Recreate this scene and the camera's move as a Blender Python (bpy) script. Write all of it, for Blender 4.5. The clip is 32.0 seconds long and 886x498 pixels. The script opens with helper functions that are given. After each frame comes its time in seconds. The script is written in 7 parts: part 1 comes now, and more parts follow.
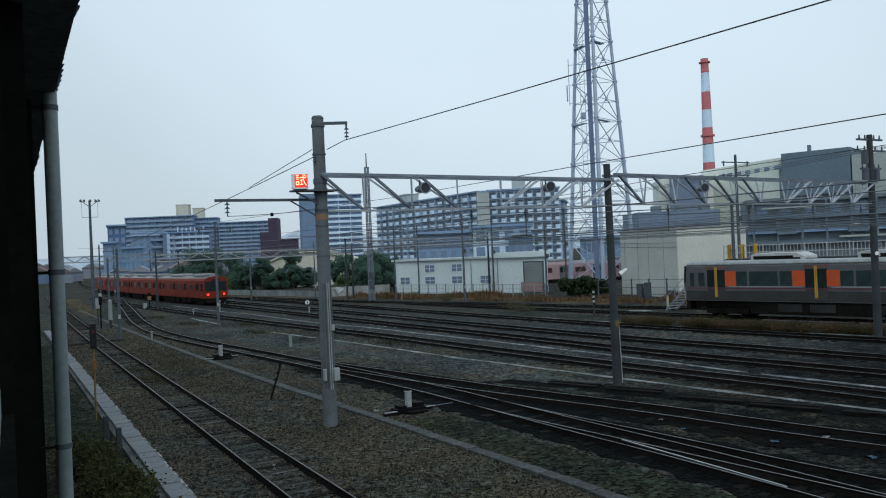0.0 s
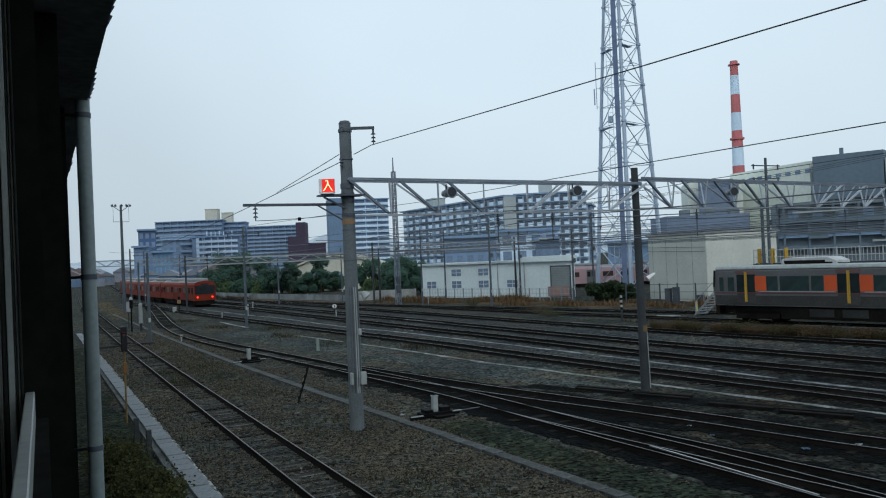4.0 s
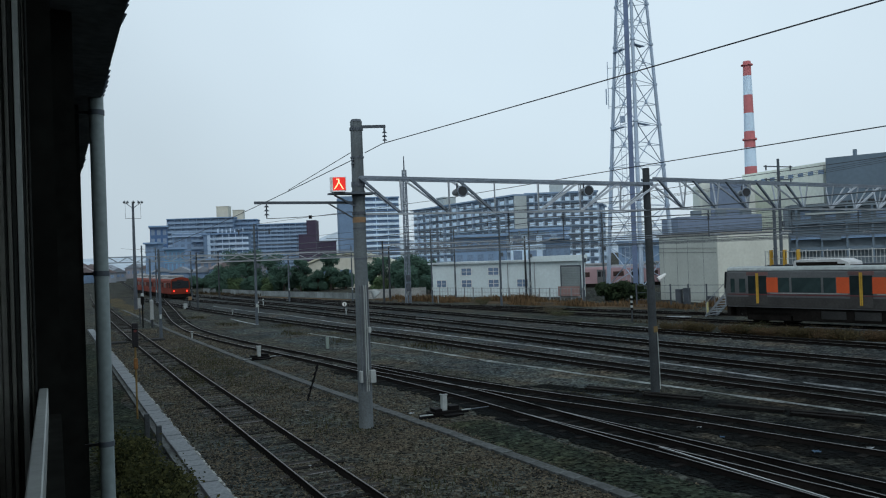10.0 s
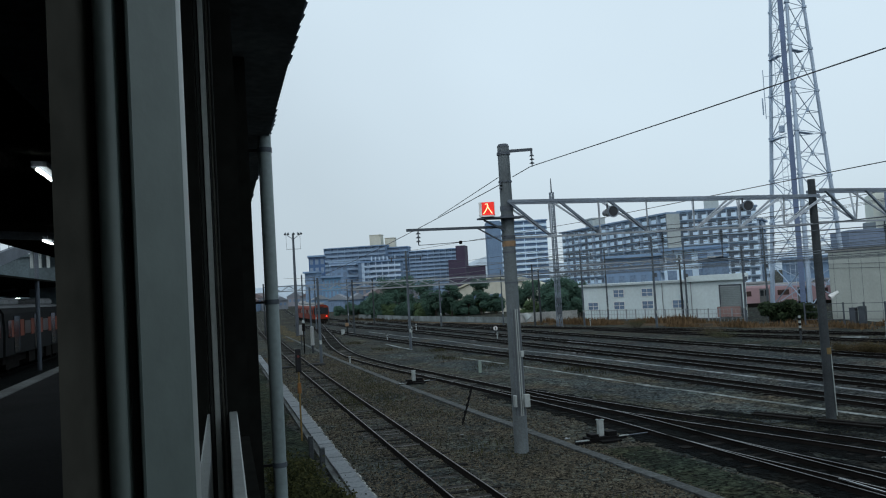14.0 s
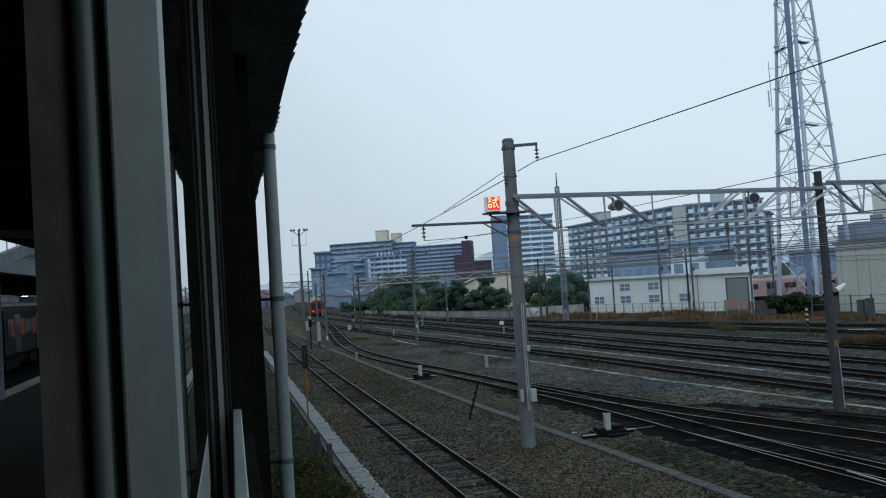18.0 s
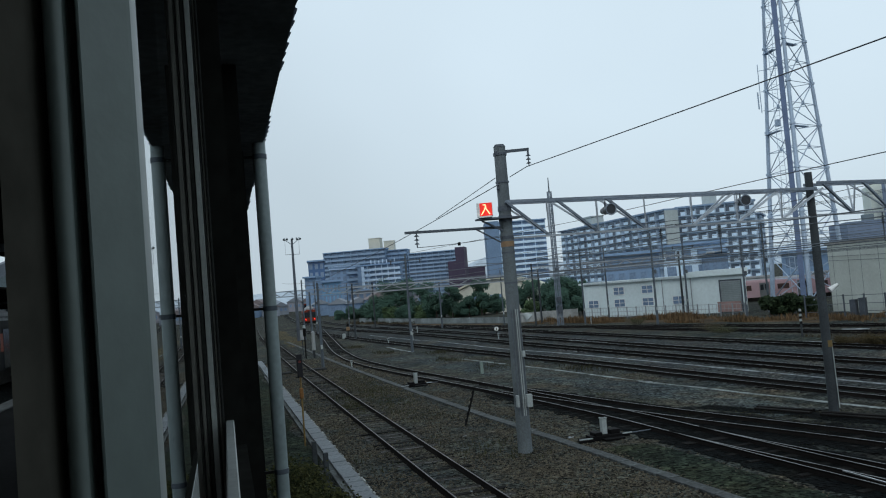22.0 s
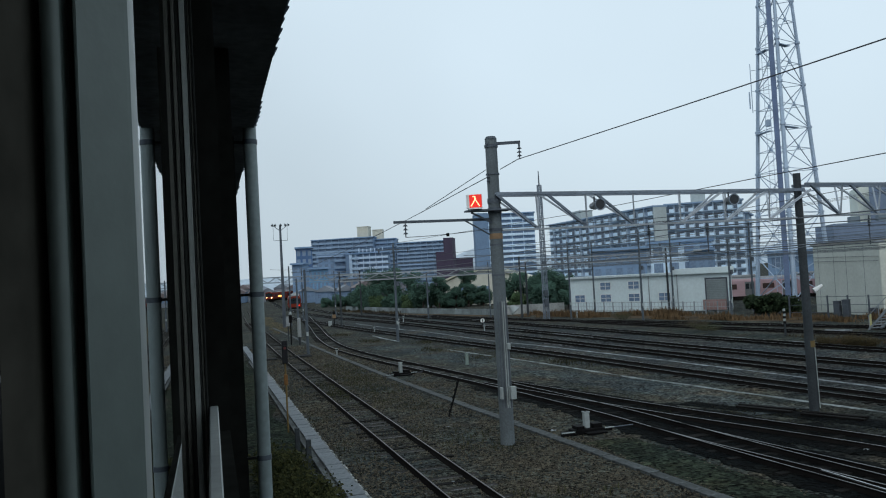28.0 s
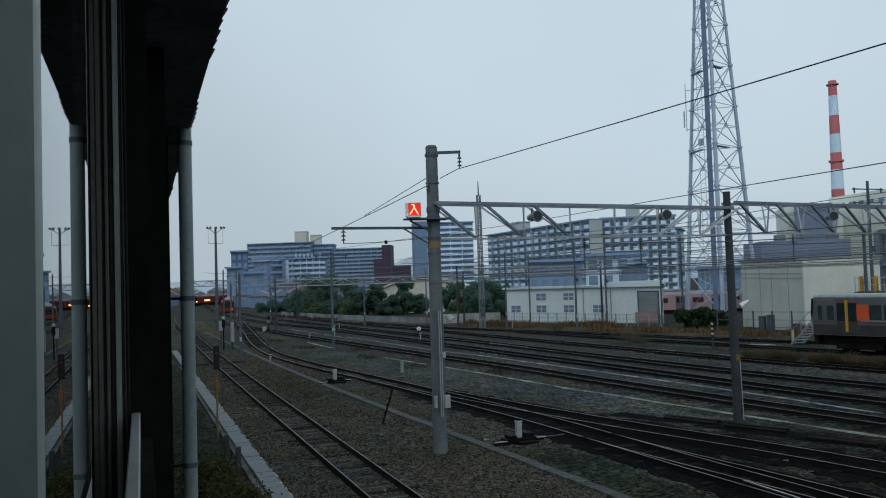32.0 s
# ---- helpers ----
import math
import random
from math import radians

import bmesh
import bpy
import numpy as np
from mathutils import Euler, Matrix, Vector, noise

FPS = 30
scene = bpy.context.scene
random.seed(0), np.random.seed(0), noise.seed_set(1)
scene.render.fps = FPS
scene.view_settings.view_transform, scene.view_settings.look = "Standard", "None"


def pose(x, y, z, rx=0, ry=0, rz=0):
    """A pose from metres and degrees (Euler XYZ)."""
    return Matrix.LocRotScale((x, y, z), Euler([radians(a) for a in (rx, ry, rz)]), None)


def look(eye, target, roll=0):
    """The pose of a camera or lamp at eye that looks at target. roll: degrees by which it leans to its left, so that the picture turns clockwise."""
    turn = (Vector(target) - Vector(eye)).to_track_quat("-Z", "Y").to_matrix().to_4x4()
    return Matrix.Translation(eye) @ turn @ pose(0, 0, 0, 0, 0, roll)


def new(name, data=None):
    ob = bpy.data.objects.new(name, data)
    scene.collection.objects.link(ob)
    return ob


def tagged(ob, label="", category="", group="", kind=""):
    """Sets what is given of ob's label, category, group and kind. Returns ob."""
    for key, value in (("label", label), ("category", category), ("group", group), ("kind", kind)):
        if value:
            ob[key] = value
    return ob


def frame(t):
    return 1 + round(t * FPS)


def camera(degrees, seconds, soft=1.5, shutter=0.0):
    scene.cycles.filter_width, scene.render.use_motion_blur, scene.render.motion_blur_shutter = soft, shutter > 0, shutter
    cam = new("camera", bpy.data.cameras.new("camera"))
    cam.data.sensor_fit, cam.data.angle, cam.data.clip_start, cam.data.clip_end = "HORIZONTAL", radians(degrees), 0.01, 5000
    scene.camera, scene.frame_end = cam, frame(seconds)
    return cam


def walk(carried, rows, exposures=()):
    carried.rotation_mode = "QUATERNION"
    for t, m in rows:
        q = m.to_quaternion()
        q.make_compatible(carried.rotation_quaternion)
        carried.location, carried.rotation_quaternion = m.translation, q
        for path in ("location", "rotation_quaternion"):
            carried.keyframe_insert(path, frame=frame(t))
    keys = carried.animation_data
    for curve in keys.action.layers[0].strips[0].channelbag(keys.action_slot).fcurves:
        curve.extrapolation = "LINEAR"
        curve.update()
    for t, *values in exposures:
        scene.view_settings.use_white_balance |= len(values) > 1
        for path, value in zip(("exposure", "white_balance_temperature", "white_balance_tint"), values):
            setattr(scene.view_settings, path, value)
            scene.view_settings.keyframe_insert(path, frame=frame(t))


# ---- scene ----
cam = camera(57.0, 32.0, soft=1.1)
PATH = [
    (0, 0.0000, 0.0000, 5.100, 90.20, 2.50, -28.60),
    (0.5, -0.0020, -0.0110, 5.103, 90.29, 2.41, -28.67),
    (1, -0.0010, -0.0080, 5.103, 90.21, 2.44, -28.58),
    (1.5, -0.0010, -0.0080, 5.101, 90.28, 2.35, -28.26),
    (2, -0.0010, -0.0110, 5.109, 90.00, 2.03, -28.00),
    (2.5, -0.0010, 0.0000, 5.102, 90.65, 2.92, -27.18),
    (3, -0.0040, -0.0060, 5.108, 90.65, 2.65, -26.41),
    (3.5, -0.0030, -0.0130, 5.106, 90.64, 2.56, -26.61),
    (5.5, -0.0010, -0.0080, 5.106, 90.34, 2.37, -26.82),
    (6, -0.0040, -0.0010, 5.106, 90.52, 2.62, -26.42),
    (6.5, -0.0040, 0.0010, 5.105, 90.57, 2.74, -26.26),
    (7, -0.0030, -0.0030, 5.105, 90.51, 2.48, -26.31),
    (7.5, -0.0030, -0.0100, 5.105, 90.46, 2.26, -26.27),
    (8, -0.0030, 0.0040, 5.104, 90.43, 2.59, -26.09),
    (8.5, -0.0040, -0.0090, 5.108, 90.53, 2.60, -25.90),
    (9, -0.0050, -0.0030, 5.106, 90.53, 2.50, -25.90),
    (9.5, -0.0050, 0.0040, 5.106, 90.57, 2.20, -25.90),
    (10, -0.0050, -0.0100, 5.109, 90.52, 2.03, -26.02),
    (10.5, -0.0060, 0.0010, 5.107, 90.63, 1.99, -26.09),
    (11, -0.0060, -0.0060, 5.107, 90.72, 2.19, -25.43),
    (11.5, -0.0080, -0.0250, 5.110, 90.81, 2.03, -24.68),
    (12, -0.0130, 0.0080, 5.110, 91.56, 2.00, -23.87),
    (12.5, -0.0240, 0.0083, 5.108, 92.27, 3.53, -21.43),
    (13, -0.0420, 0.0166, 5.105, 92.16, 3.71, -16.66),
    (13.5, -0.0477, 0.0083, 5.105, 92.97, 3.39, -15.64),
    (14, -0.0414, 0.0201, 5.110, 92.67, 3.33, -15.56),
    (14.5, -0.0368, 0.0117, 5.113, 92.52, 2.85, -15.80),
    (16.5, -0.0352, 0.0261, 5.110, 92.27, 3.27, -15.35),
    (17, -0.0376, 0.0197, 5.112, 92.43, 3.54, -15.00),
    (17.5, -0.0322, -0.0024, 5.112, 92.14, 3.66, -15.31),
    (18, -0.0329, 0.0146, 5.113, 92.35, 3.74, -15.13),
    (18.5, -0.0335, 0.0115, 5.113, 92.38, 3.99, -14.65),
    (19, -0.0262, 0.0204, 5.111, 92.24, 5.07, -15.82),
    (19.5, -0.0241, 0.0081, 5.115, 92.63, 4.87, -16.40),
    (20, -0.0230, 0.0108, 5.115, 92.54, 4.68, -16.25),
    (20.5, -0.0226, 0.0228, 5.112, 92.38, 4.70, -16.14),
    (21, -0.0261, 0.0199, 5.115, 92.57, 4.59, -15.93),
    (21.5, -0.0284, 0.0312, 5.113, 92.65, 4.75, -15.64),
    (22, -0.0276, 0.0166, 5.113, 92.79, 4.70, -15.55),
    (22.5, -0.0291, 0.0120, 5.115, 92.87, 4.49, -15.57),
    (23, -0.0286, 0.0124, 5.116, 92.91, 4.17, -15.61),
    (23.5, -0.0287, 0.0187, 5.115, 92.75, 4.15, -15.62),
    (24, -0.0309, 0.0150, 5.117, 92.77, 4.05, -15.41),
    (24.5, -0.0283, 0.0234, 5.115, 92.69, 3.56, -15.83),
    (25, -0.0237, 0.0238, 5.115, 92.39, 3.89, -16.70),
    (25.5, -0.0216, 0.0170, 5.115, 92.16, 4.18, -17.15),
    (27.5, -0.0241, 0.0104, 5.113, 91.79, 3.27, -16.92),
    (28, -0.0290, 0.0155, 5.116, 92.06, 3.13, -16.44),
    (28.5, -0.0301, 0.0202, 5.116, 91.76, 2.98, -16.85),
    (29, -0.0291, 0.0089, 5.119, 91.60, 2.65, -18.75),
    (29.5, -0.0248, 0.0140, 5.118, 92.00, 2.25, -21.99),
    (30, -0.0235, -0.0099, 5.117, 92.43, 2.63, -21.80),
    (30.5, -0.0227, -0.0251, 5.122, 92.74, 2.56, -20.99),
    (31, -0.0190, -0.0143, 5.119, 92.52, 2.58, -21.67),
    (31.5, -0.0190, -0.0073, 5.122, 92.48, 1.97, -21.23),
    (32, -0.0180, -0.0013, 5.120, 92.43, 1.82, -20.82),
]
walk(cam, [(t, pose(x, y, z, rx, ry, rz)) for t, x, y, z, rx, ry, rz in PATH],
     [(0, -0.03), (10, -0.06), (12, -0.1), (14, -0.08), (17, -0.03), (20, -0.05), (24, -0.08), (28, -0.05), (29, -0.1), (30, -0.2), (31, -0.27), (32, -0.31)])

# ---- world and light: an overcast evening sky ----
world = bpy.data.worlds.new("overcast_sky")
scene.world = world
world.use_nodes = True
wn, wl = world.node_tree.nodes, world.node_tree.links
sky = wn.new("ShaderNodeTexSky")
sky.sky_type = "NISHITA"
sky.sun_disc = False
sky.sun_elevation, sky.sun_rotation = radians(38), radians(200)
sky.air_density, sky.dust_density, sky.ozone_density = 1.0, 6.0, 1.5
sky_gain = wn.new("ShaderNodeVectorMath")
sky_gain.operation = "SCALE"
sky_gain.inputs["Scale"].default_value = 0.09
cloud = wn.new("ShaderNodeMix")
cloud.data_type = "RGBA"
cloud.inputs["Factor"].default_value = 0.86
cloud.inputs["B"].default_value = (0.768, 0.925, 1.035, 1)
wl.new(sky.outputs["Color"], sky_gain.inputs[0])
wl.new(sky_gain.outputs["Vector"], cloud.inputs["A"])
way = wn.new("ShaderNodeTexCoord")
drift = wn.new("ShaderNodeTexNoise")
drift.inputs["Scale"].default_value, drift.inputs["Detail"].default_value = 1.7, 3
drift_gain = wn.new("ShaderNodeMapRange")
drift_gain.inputs["From Min"].default_value, drift_gain.inputs["From Max"].default_value = 0.3, 0.7
drift_gain.inputs["To Min"].default_value, drift_gain.inputs["To Max"].default_value = 0.93, 1.05
deck = wn.new("ShaderNodeVectorMath")
deck.operation = "SCALE"
wl.new(way.outputs["Generated"], drift.inputs["Vector"])
wl.new(drift.outputs["Fac"], drift_gain.inputs["Value"])
wl.new(cloud.outputs["Result"], deck.inputs[0])
wl.new(drift_gain.outputs["Result"], deck.inputs["Scale"])
# the deck thickens towards the northern horizon
bright_way = wn.new("ShaderNodeVectorMath")
bright_way.operation = "DOT_PRODUCT"
bright_way.inputs[1].default_value = (0.542, 0.542, 0.643)
thick = wn.new("ShaderNodeValToRGB")
te = thick.color_ramp.elements
te[0].position, te[0].color = 0.0, (1.04, 1.04, 1.04, 1)
te[1].position, te[1].color = 1.0, (1.03, 1.03, 1.03, 1)
for at_, v in ((0.3, 0.95), (0.58, 0.77), (0.68, 0.83), (0.76, 0.93), (0.84, 1.0)):
    te.new(at_).color = (v, v, v, 1)
veil = wn.new("ShaderNodeVectorMath")
veil.operation = "MULTIPLY"
wl.new(way.outputs["Generated"], bright_way.inputs[0])
wl.new(bright_way.outputs["Value"], thick.inputs["Fac"])
wl.new(deck.outputs["Vector"], veil.inputs[0])
wl.new(thick.outputs["Color"], veil.inputs[1])
wl.new(veil.outputs["Vector"], wn["Background"].inputs["Color"])
wn["Background"].inputs["Strength"].default_value = 1.0

sun = new("sun", bpy.data.lights.new("sun", "SUN"))
sun.data.energy, sun.data.angle, sun.data.color = 0.4, radians(25), (1.0, 0.96, 0.9)
sun.matrix_world = look((-40, -80, 90), (0, 0, 0))
scene.view_settings.exposure = 0.0


# ---- materials ----
def mat(name, color, rough=0.7, metal=0.0, var=0.18, big=0.6, small=14.0, bump=0.15, tint=None, depth=0.01, spec=0.4):
    """A surface with stains at a large scale, grain at a small one and a fine relief."""
    m = bpy.data.materials.new(name)
    m.use_nodes = True
    n, l = m.node_tree.nodes, m.node_tree.links
    b = n["Principled BSDF"]
    b.inputs["Roughness"].default_value, b.inputs["Metallic"].default_value = rough, metal
    b.inputs["Specular IOR Level"].default_value = spec
    tc = n.new("ShaderNodeTexCoord")
    n1, n2 = n.new("ShaderNodeTexNoise"), n.new("ShaderNodeTexNoise")
    n1.inputs["Scale"].default_value, n1.inputs["Detail"].default_value = big, 5
    n2.inputs["Scale"].default_value, n2.inputs["Detail"].default_value = small, 4
    l.new(tc.outputs["Object"], n1.inputs["Vector"])
    l.new(tc.outputs["Object"], n2.inputs["Vector"])
    r1 = n.new("ShaderNodeValToRGB")
    dark = [c * (1 - var * 1.4) for c in color]
    light = [min(1, c * (1 + var)) for c in color] if tint is None else list(tint)
    r1.color_ramp.elements[0].position, r1.color_ramp.elements[1].position = 0.3, 0.7
    r1.color_ramp.elements[0].color, r1.color_ramp.elements[1].color = (*dark, 1), (*light, 1)
    l.new(n1.outputs["Fac"], r1.inputs["Fac"])
    mr = n.new("ShaderNodeMapRange")
    mr.inputs["From Min"].default_value, mr.inputs["From Max"].default_value = 0.3, 0.7
    mr.inputs["To Min"].default_value, mr.inputs["To Max"].default_value = 1 - var, 1 + var
    l.new(n2.outputs["Fac"], mr.inputs["Value"])
    sc = n.new("ShaderNodeVectorMath")
    sc.operation = "SCALE"
    l.new(r1.outputs["Color"], sc.inputs[0])
    oi = n.new("ShaderNodeObjectInfo")
    m2 = n.new("ShaderNodeMapRange")
    m2.inputs["To Min"].default_value, m2.inputs["To Max"].default_value = 1 - var * 0.5, 1 + var * 0.5
    l.new(oi.outputs["Random"], m2.inputs["Value"])
    mu = n.new("ShaderNodeMath")
    mu.operation = "MULTIPLY"
    l.new(mr.outputs["Result"], mu.inputs[0])
    l.new(m2.outputs["Result"], mu.inputs[1])
    l.new(mu.outputs["Value"], sc.inputs["Scale"])
    l.new(sc.outputs["Vector"], b.inputs["Base Color"])
    if bump:
        bp = n.new("ShaderNodeBump")
        bp.inputs["Strength"].default_value, bp.inputs["Distance"].default_value = bump, depth
        l.new(n2.outputs["Fac"], bp.inputs["Height"])
        l.new(bp.outputs["Normal"], b.inputs["Normal"])
    return m


def glow(name, color, strength):
    m = bpy.data.materials.new(name)
    m.use_nodes = True
    b = m.node_tree.nodes["Principled BSDF"]
    b.inputs["Base Color"].default_value = (*color, 1)
    b.inputs["Emission Color"].default_value = (*color, 1)
    b.inputs["Emission Strength"].default_value = strength
    return m


def leafy(name, c1, c2):
    """Foliage, dead grass or gravel: each loose piece takes its own shade."""
    m = bpy.data.materials.new(name)
    m.use_nodes = True
    n, l = m.node_tree.nodes, m.node_tree.links
    b = n["Principled BSDF"]
    b.inputs["Roughness"].default_value = 0.75
    b.inputs["Specular IOR Level"].default_value = 0.06
    g = n.new("ShaderNodeNewGeometry")
    r = n.new("ShaderNodeValToRGB")
    r.color_ramp.elements[0].color, r.color_ramp.elements[1].color = (*c1, 1), (*c2, 1)
    l.new(g.outputs["Random Per Island"], r.inputs["Fac"])
    l.new(r.outputs["Color"], b.inputs["Base Color"])
    return m


def ground_mat(name="yard_ballast", tone=1.0, spread=False, cool=(1.0, 1.0, 1.0)):
    """Old ballast and cinders with gravel grain; darkened round the turnouts if spread, for oily stains and lens
    falloff.
    """
    m = bpy.data.materials.new(name)
    m.use_nodes = True
    n, l = m.node_tree.nodes, m.node_tree.links
    b = n["Principled BSDF"]
    b.inputs["Roughness"].default_value = 0.9
    b.inputs["Specular IOR Level"].default_value = 0.03
    tc = n.new("ShaderNodeTexCoord")
    big, mid, vor = n.new("ShaderNodeTexNoise"), n.new("ShaderNodeTexNoise"), n.new("ShaderNodeTexVoronoi")
    big.inputs["Scale"].default_value, big.inputs["Detail"].default_value = 0.16, 6
    mid.inputs["Scale"].default_value, mid.inputs["Detail"].default_value = 1.1, 5
    vor.inputs["Scale"].default_value = 11.0
    for q in (big, mid, vor):
        l.new(tc.outputs["Object"], q.inputs["Vector"])
    r1 = n.new("ShaderNodeValToRGB")
    e = r1.color_ramp.elements
    e[0].position, e[0].color = 0.30, (0.0095, 0.0115, 0.0125, 1)
    e[1].position, e[1].color = 0.72, (0.041, 0.041, 0.031, 1)
    k = e.new(0.5)
    k.color = (0.0215, 0.0240, 0.0215, 1)
    mx = n.new("ShaderNodeMix")
    mx.data_type = "FLOAT"
    mx.inputs["Factor"].default_value = 0.5
    l.new(big.outputs["Fac"], mx.inputs["A"])
    l.new(mid.outputs["Fac"], mx.inputs["B"])
    l.new(mx.outputs["Result"], r1.inputs["Fac"])
    hue, hr1, tone_mix = n.new("ShaderNodeTexNoise"), n.new("ShaderNodeValToRGB"), n.new("ShaderNodeMix")
    hue.inputs["Scale"].default_value, hue.inputs["Detail"].default_value = 0.33, 7
    hue.inputs["Roughness"].default_value = 0.7
    tone_mix.data_type, tone_mix.blend_type = "RGBA", "MULTIPLY"
    tone_mix.inputs["Factor"].default_value = 1.0
    h = hr1.color_ramp.elements
    h[0].position, h[0].color = 0.36, (0.82, 0.98, 1.02, 1)
    h[1].position, h[1].color = 0.66, (1.17, 0.97, 0.80, 1)
    g = h.new(0.52)
    g.color = (0.97, 1.01, 0.97, 1)
    l.new(tc.outputs["Object"], hue.inputs["Vector"])
    l.new(hue.outputs["Fac"], hr1.inputs["Fac"])
    l.new(r1.outputs["Color"], tone_mix.inputs["A"])
    l.new(hr1.outputs["Color"], tone_mix.inputs["B"])
    sep = n.new("ShaderNodeSeparateColor")
    l.new(vor.outputs["Color"], sep.inputs["Color"])
    mr = n.new("ShaderNodeMapRange")
    mr.inputs["To Min"].default_value, mr.inputs["To Max"].default_value = 0.06 * tone, 2.85 * tone
    l.new(sep.outputs["Red"], mr.inputs["Value"])
    fleck, fleck_gain, both = n.new("ShaderNodeTexNoise"), n.new("ShaderNodeMapRange"), n.new("ShaderNodeMath")
    fleck.inputs["Scale"].default_value, fleck.inputs["Detail"].default_value, fleck.inputs["Roughness"].default_value = 3.0, 9, 0.85
    fleck_gain.inputs["From Min"].default_value, fleck_gain.inputs["From Max"].default_value = 0.36, 0.66
    fleck_gain.inputs["To Min"].default_value, fleck_gain.inputs["To Max"].default_value = 0.28, 2.05
    both.operation = "MULTIPLY"
    l.new(tc.outputs["Object"], fleck.inputs["Vector"])
    l.new(fleck.outputs["Fac"], fleck_gain.inputs["Value"])
    l.new(mr.outputs["Result"], both.inputs[0])
    l.new(fleck_gain.outputs["Result"], both.inputs[1])
    sc = n.new("ShaderNodeVectorMath")
    sc.operation = "SCALE"
    l.new(tone_mix.outputs["Result"], sc.inputs[0])
    l.new(both.outputs["Value"], sc.inputs["Scale"])
    # Oily stains and the lens's corner falloff, both put into the ground colour.
    oil_falloff = n.new("ShaderNodeVectorMath")
    oil_falloff.operation = "SCALE"
    if spread:
        place = n.new("ShaderNodeMapping")
        place.inputs["Location"].default_value = (-27 / 18, -8 / 22, 0)
        place.inputs["Scale"].default_value = (1 / 18, 1 / 22, 0)
        far = n.new("ShaderNodeVectorMath")
        far.operation = "LENGTH"
        rough_far = n.new("ShaderNodeMath")
        rough_far.operation = "ADD"
        grade = n.new("ShaderNodeMapRange")
        grade.inputs["From Min"].default_value, grade.inputs["From Max"].default_value = 1.0, 1.55
        grade.inputs["To Min"].default_value, grade.inputs["To Max"].default_value = 0.17, 1.0
        l.new(tc.outputs["Object"], place.inputs["Vector"])
        l.new(place.outputs["Vector"], far.inputs[0])
        l.new(far.outputs["Value"], rough_far.inputs[0])
        l.new(mid.outputs["Fac"], rough_far.inputs[1])
        l.new(rough_far.outputs["Value"], grade.inputs["Value"])
        l.new(grade.outputs["Result"], oil_falloff.inputs["Scale"])
    else:
        oil_falloff.inputs["Scale"].default_value = 1.0
    shade = n.new("ShaderNodeVectorMath")
    shade.operation = "MULTIPLY"
    shade.inputs[1].default_value = cool
    l.new(sc.outputs["Vector"], shade.inputs[0])
    l.new(shade.outputs["Vector"], oil_falloff.inputs[0])
    l.new(oil_falloff.outputs["Vector"], b.inputs["Base Color"])
    bp = n.new("ShaderNodeBump")
    bp.inputs["Strength"].default_value, bp.inputs["Distance"].default_value = 0.8, 0.04
    l.new(vor.outputs["Distance"], bp.inputs["Height"])
    l.new(bp.outputs["Normal"], b.inputs["Normal"])
    return m


BALLAST = ground_mat(spread=True, cool=(1.23, 1.14, 1.17))
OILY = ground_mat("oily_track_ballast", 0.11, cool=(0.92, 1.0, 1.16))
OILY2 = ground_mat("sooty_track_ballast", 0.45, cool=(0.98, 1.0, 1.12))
RUSTY = ground_mat("rust_stained_line_ballast", 1.02, spread=True, cool=(1.14, 1.10, 1.28))
RAIL_TOP = mat("worn_rail_steel", (0.19, 0.19, 0.19), 0.36, 0.85, 0.25, 1.5, 30, 0.05)
RAIL = mat("rusty_rail", (0.0085, 0.0075, 0.007), 0.85, 0, 0.3, 1.0, 25, spec=0.05)
SLEEPER = mat("weathered_sleeper", (0.034, 0.033, 0.031), 0.85, 0, 0.45, 1.2, 18, 0.5, spec=0.05)
SLEEPER_OILY = mat("oily_sleeper", (0.0095, 0.009, 0.0085), 0.8, 0, 0.4, 1.2, 18, 0.5, spec=0.05)
CONCRETE = mat("grey_concrete", (0.30, 0.30, 0.29), 0.85, 0, 0.2, 0.8, 16, 0.3)
TROUGH = mat("pale_trough_concrete", (0.148, 0.170, 0.188), 0.75, 0, 0.22, 1.0, 12, 0.3)
TROUGH_OLD = mat("dirty_trough_concrete", (0.058, 0.067, 0.068), 0.85, 0, 0.45, 0.9, 12, 0.3)
POLE = mat("concrete_pole", (0.098, 0.118, 0.130), 0.8, 0, 0.2, 0.9, 22, 0.25)
POLE_DARK = mat("dark_steel_pole", (0.036, 0.045, 0.052), 0.8, 0.1, 0.25, 1.0, 20, 0.2)
# Pole concrete with some distance haze in its colour.
YARD_GREY = mat("hazed_pole_concrete", (0.072, 0.092, 0.112), 0.8, 0, 0.25, 1.0, 20, 0.2)
GALV = mat("galvanised_steel", (0.30, 0.33, 0.36), 0.5, 0.5, 0.15, 1.0, 20, 0.1)
CHORD = mat("dull_chord_steel", (0.185, 0.225, 0.275), 0.6, 0.3, 0.2, 1.0, 20, 0.1)
BRACE_PALE = mat("pale_brace_steel", (0.40, 0.45, 0.51), 0.55, 0.25, 0.15, 1.0, 20, 0.1)
GALV_DARK = mat("dull_steel", (0.088, 0.105, 0.128), 0.6, 0.4, 0.2, 1.0, 20, 0.1)
BLACK = mat("black_iron", (0.0065, 0.0065, 0.007), 0.7, 0, 0.3, 2, 20, 0.1, spec=0.08)
WHITE = mat("white_paint", (0.72, 0.74, 0.74), 0.5, 0, 0.08, 1.5, 20, 0.05)
WHITE_DULL = mat("dull_white_case", (0.30, 0.34, 0.345), 0.6, 0, 0.12, 3, 20, 0.05)
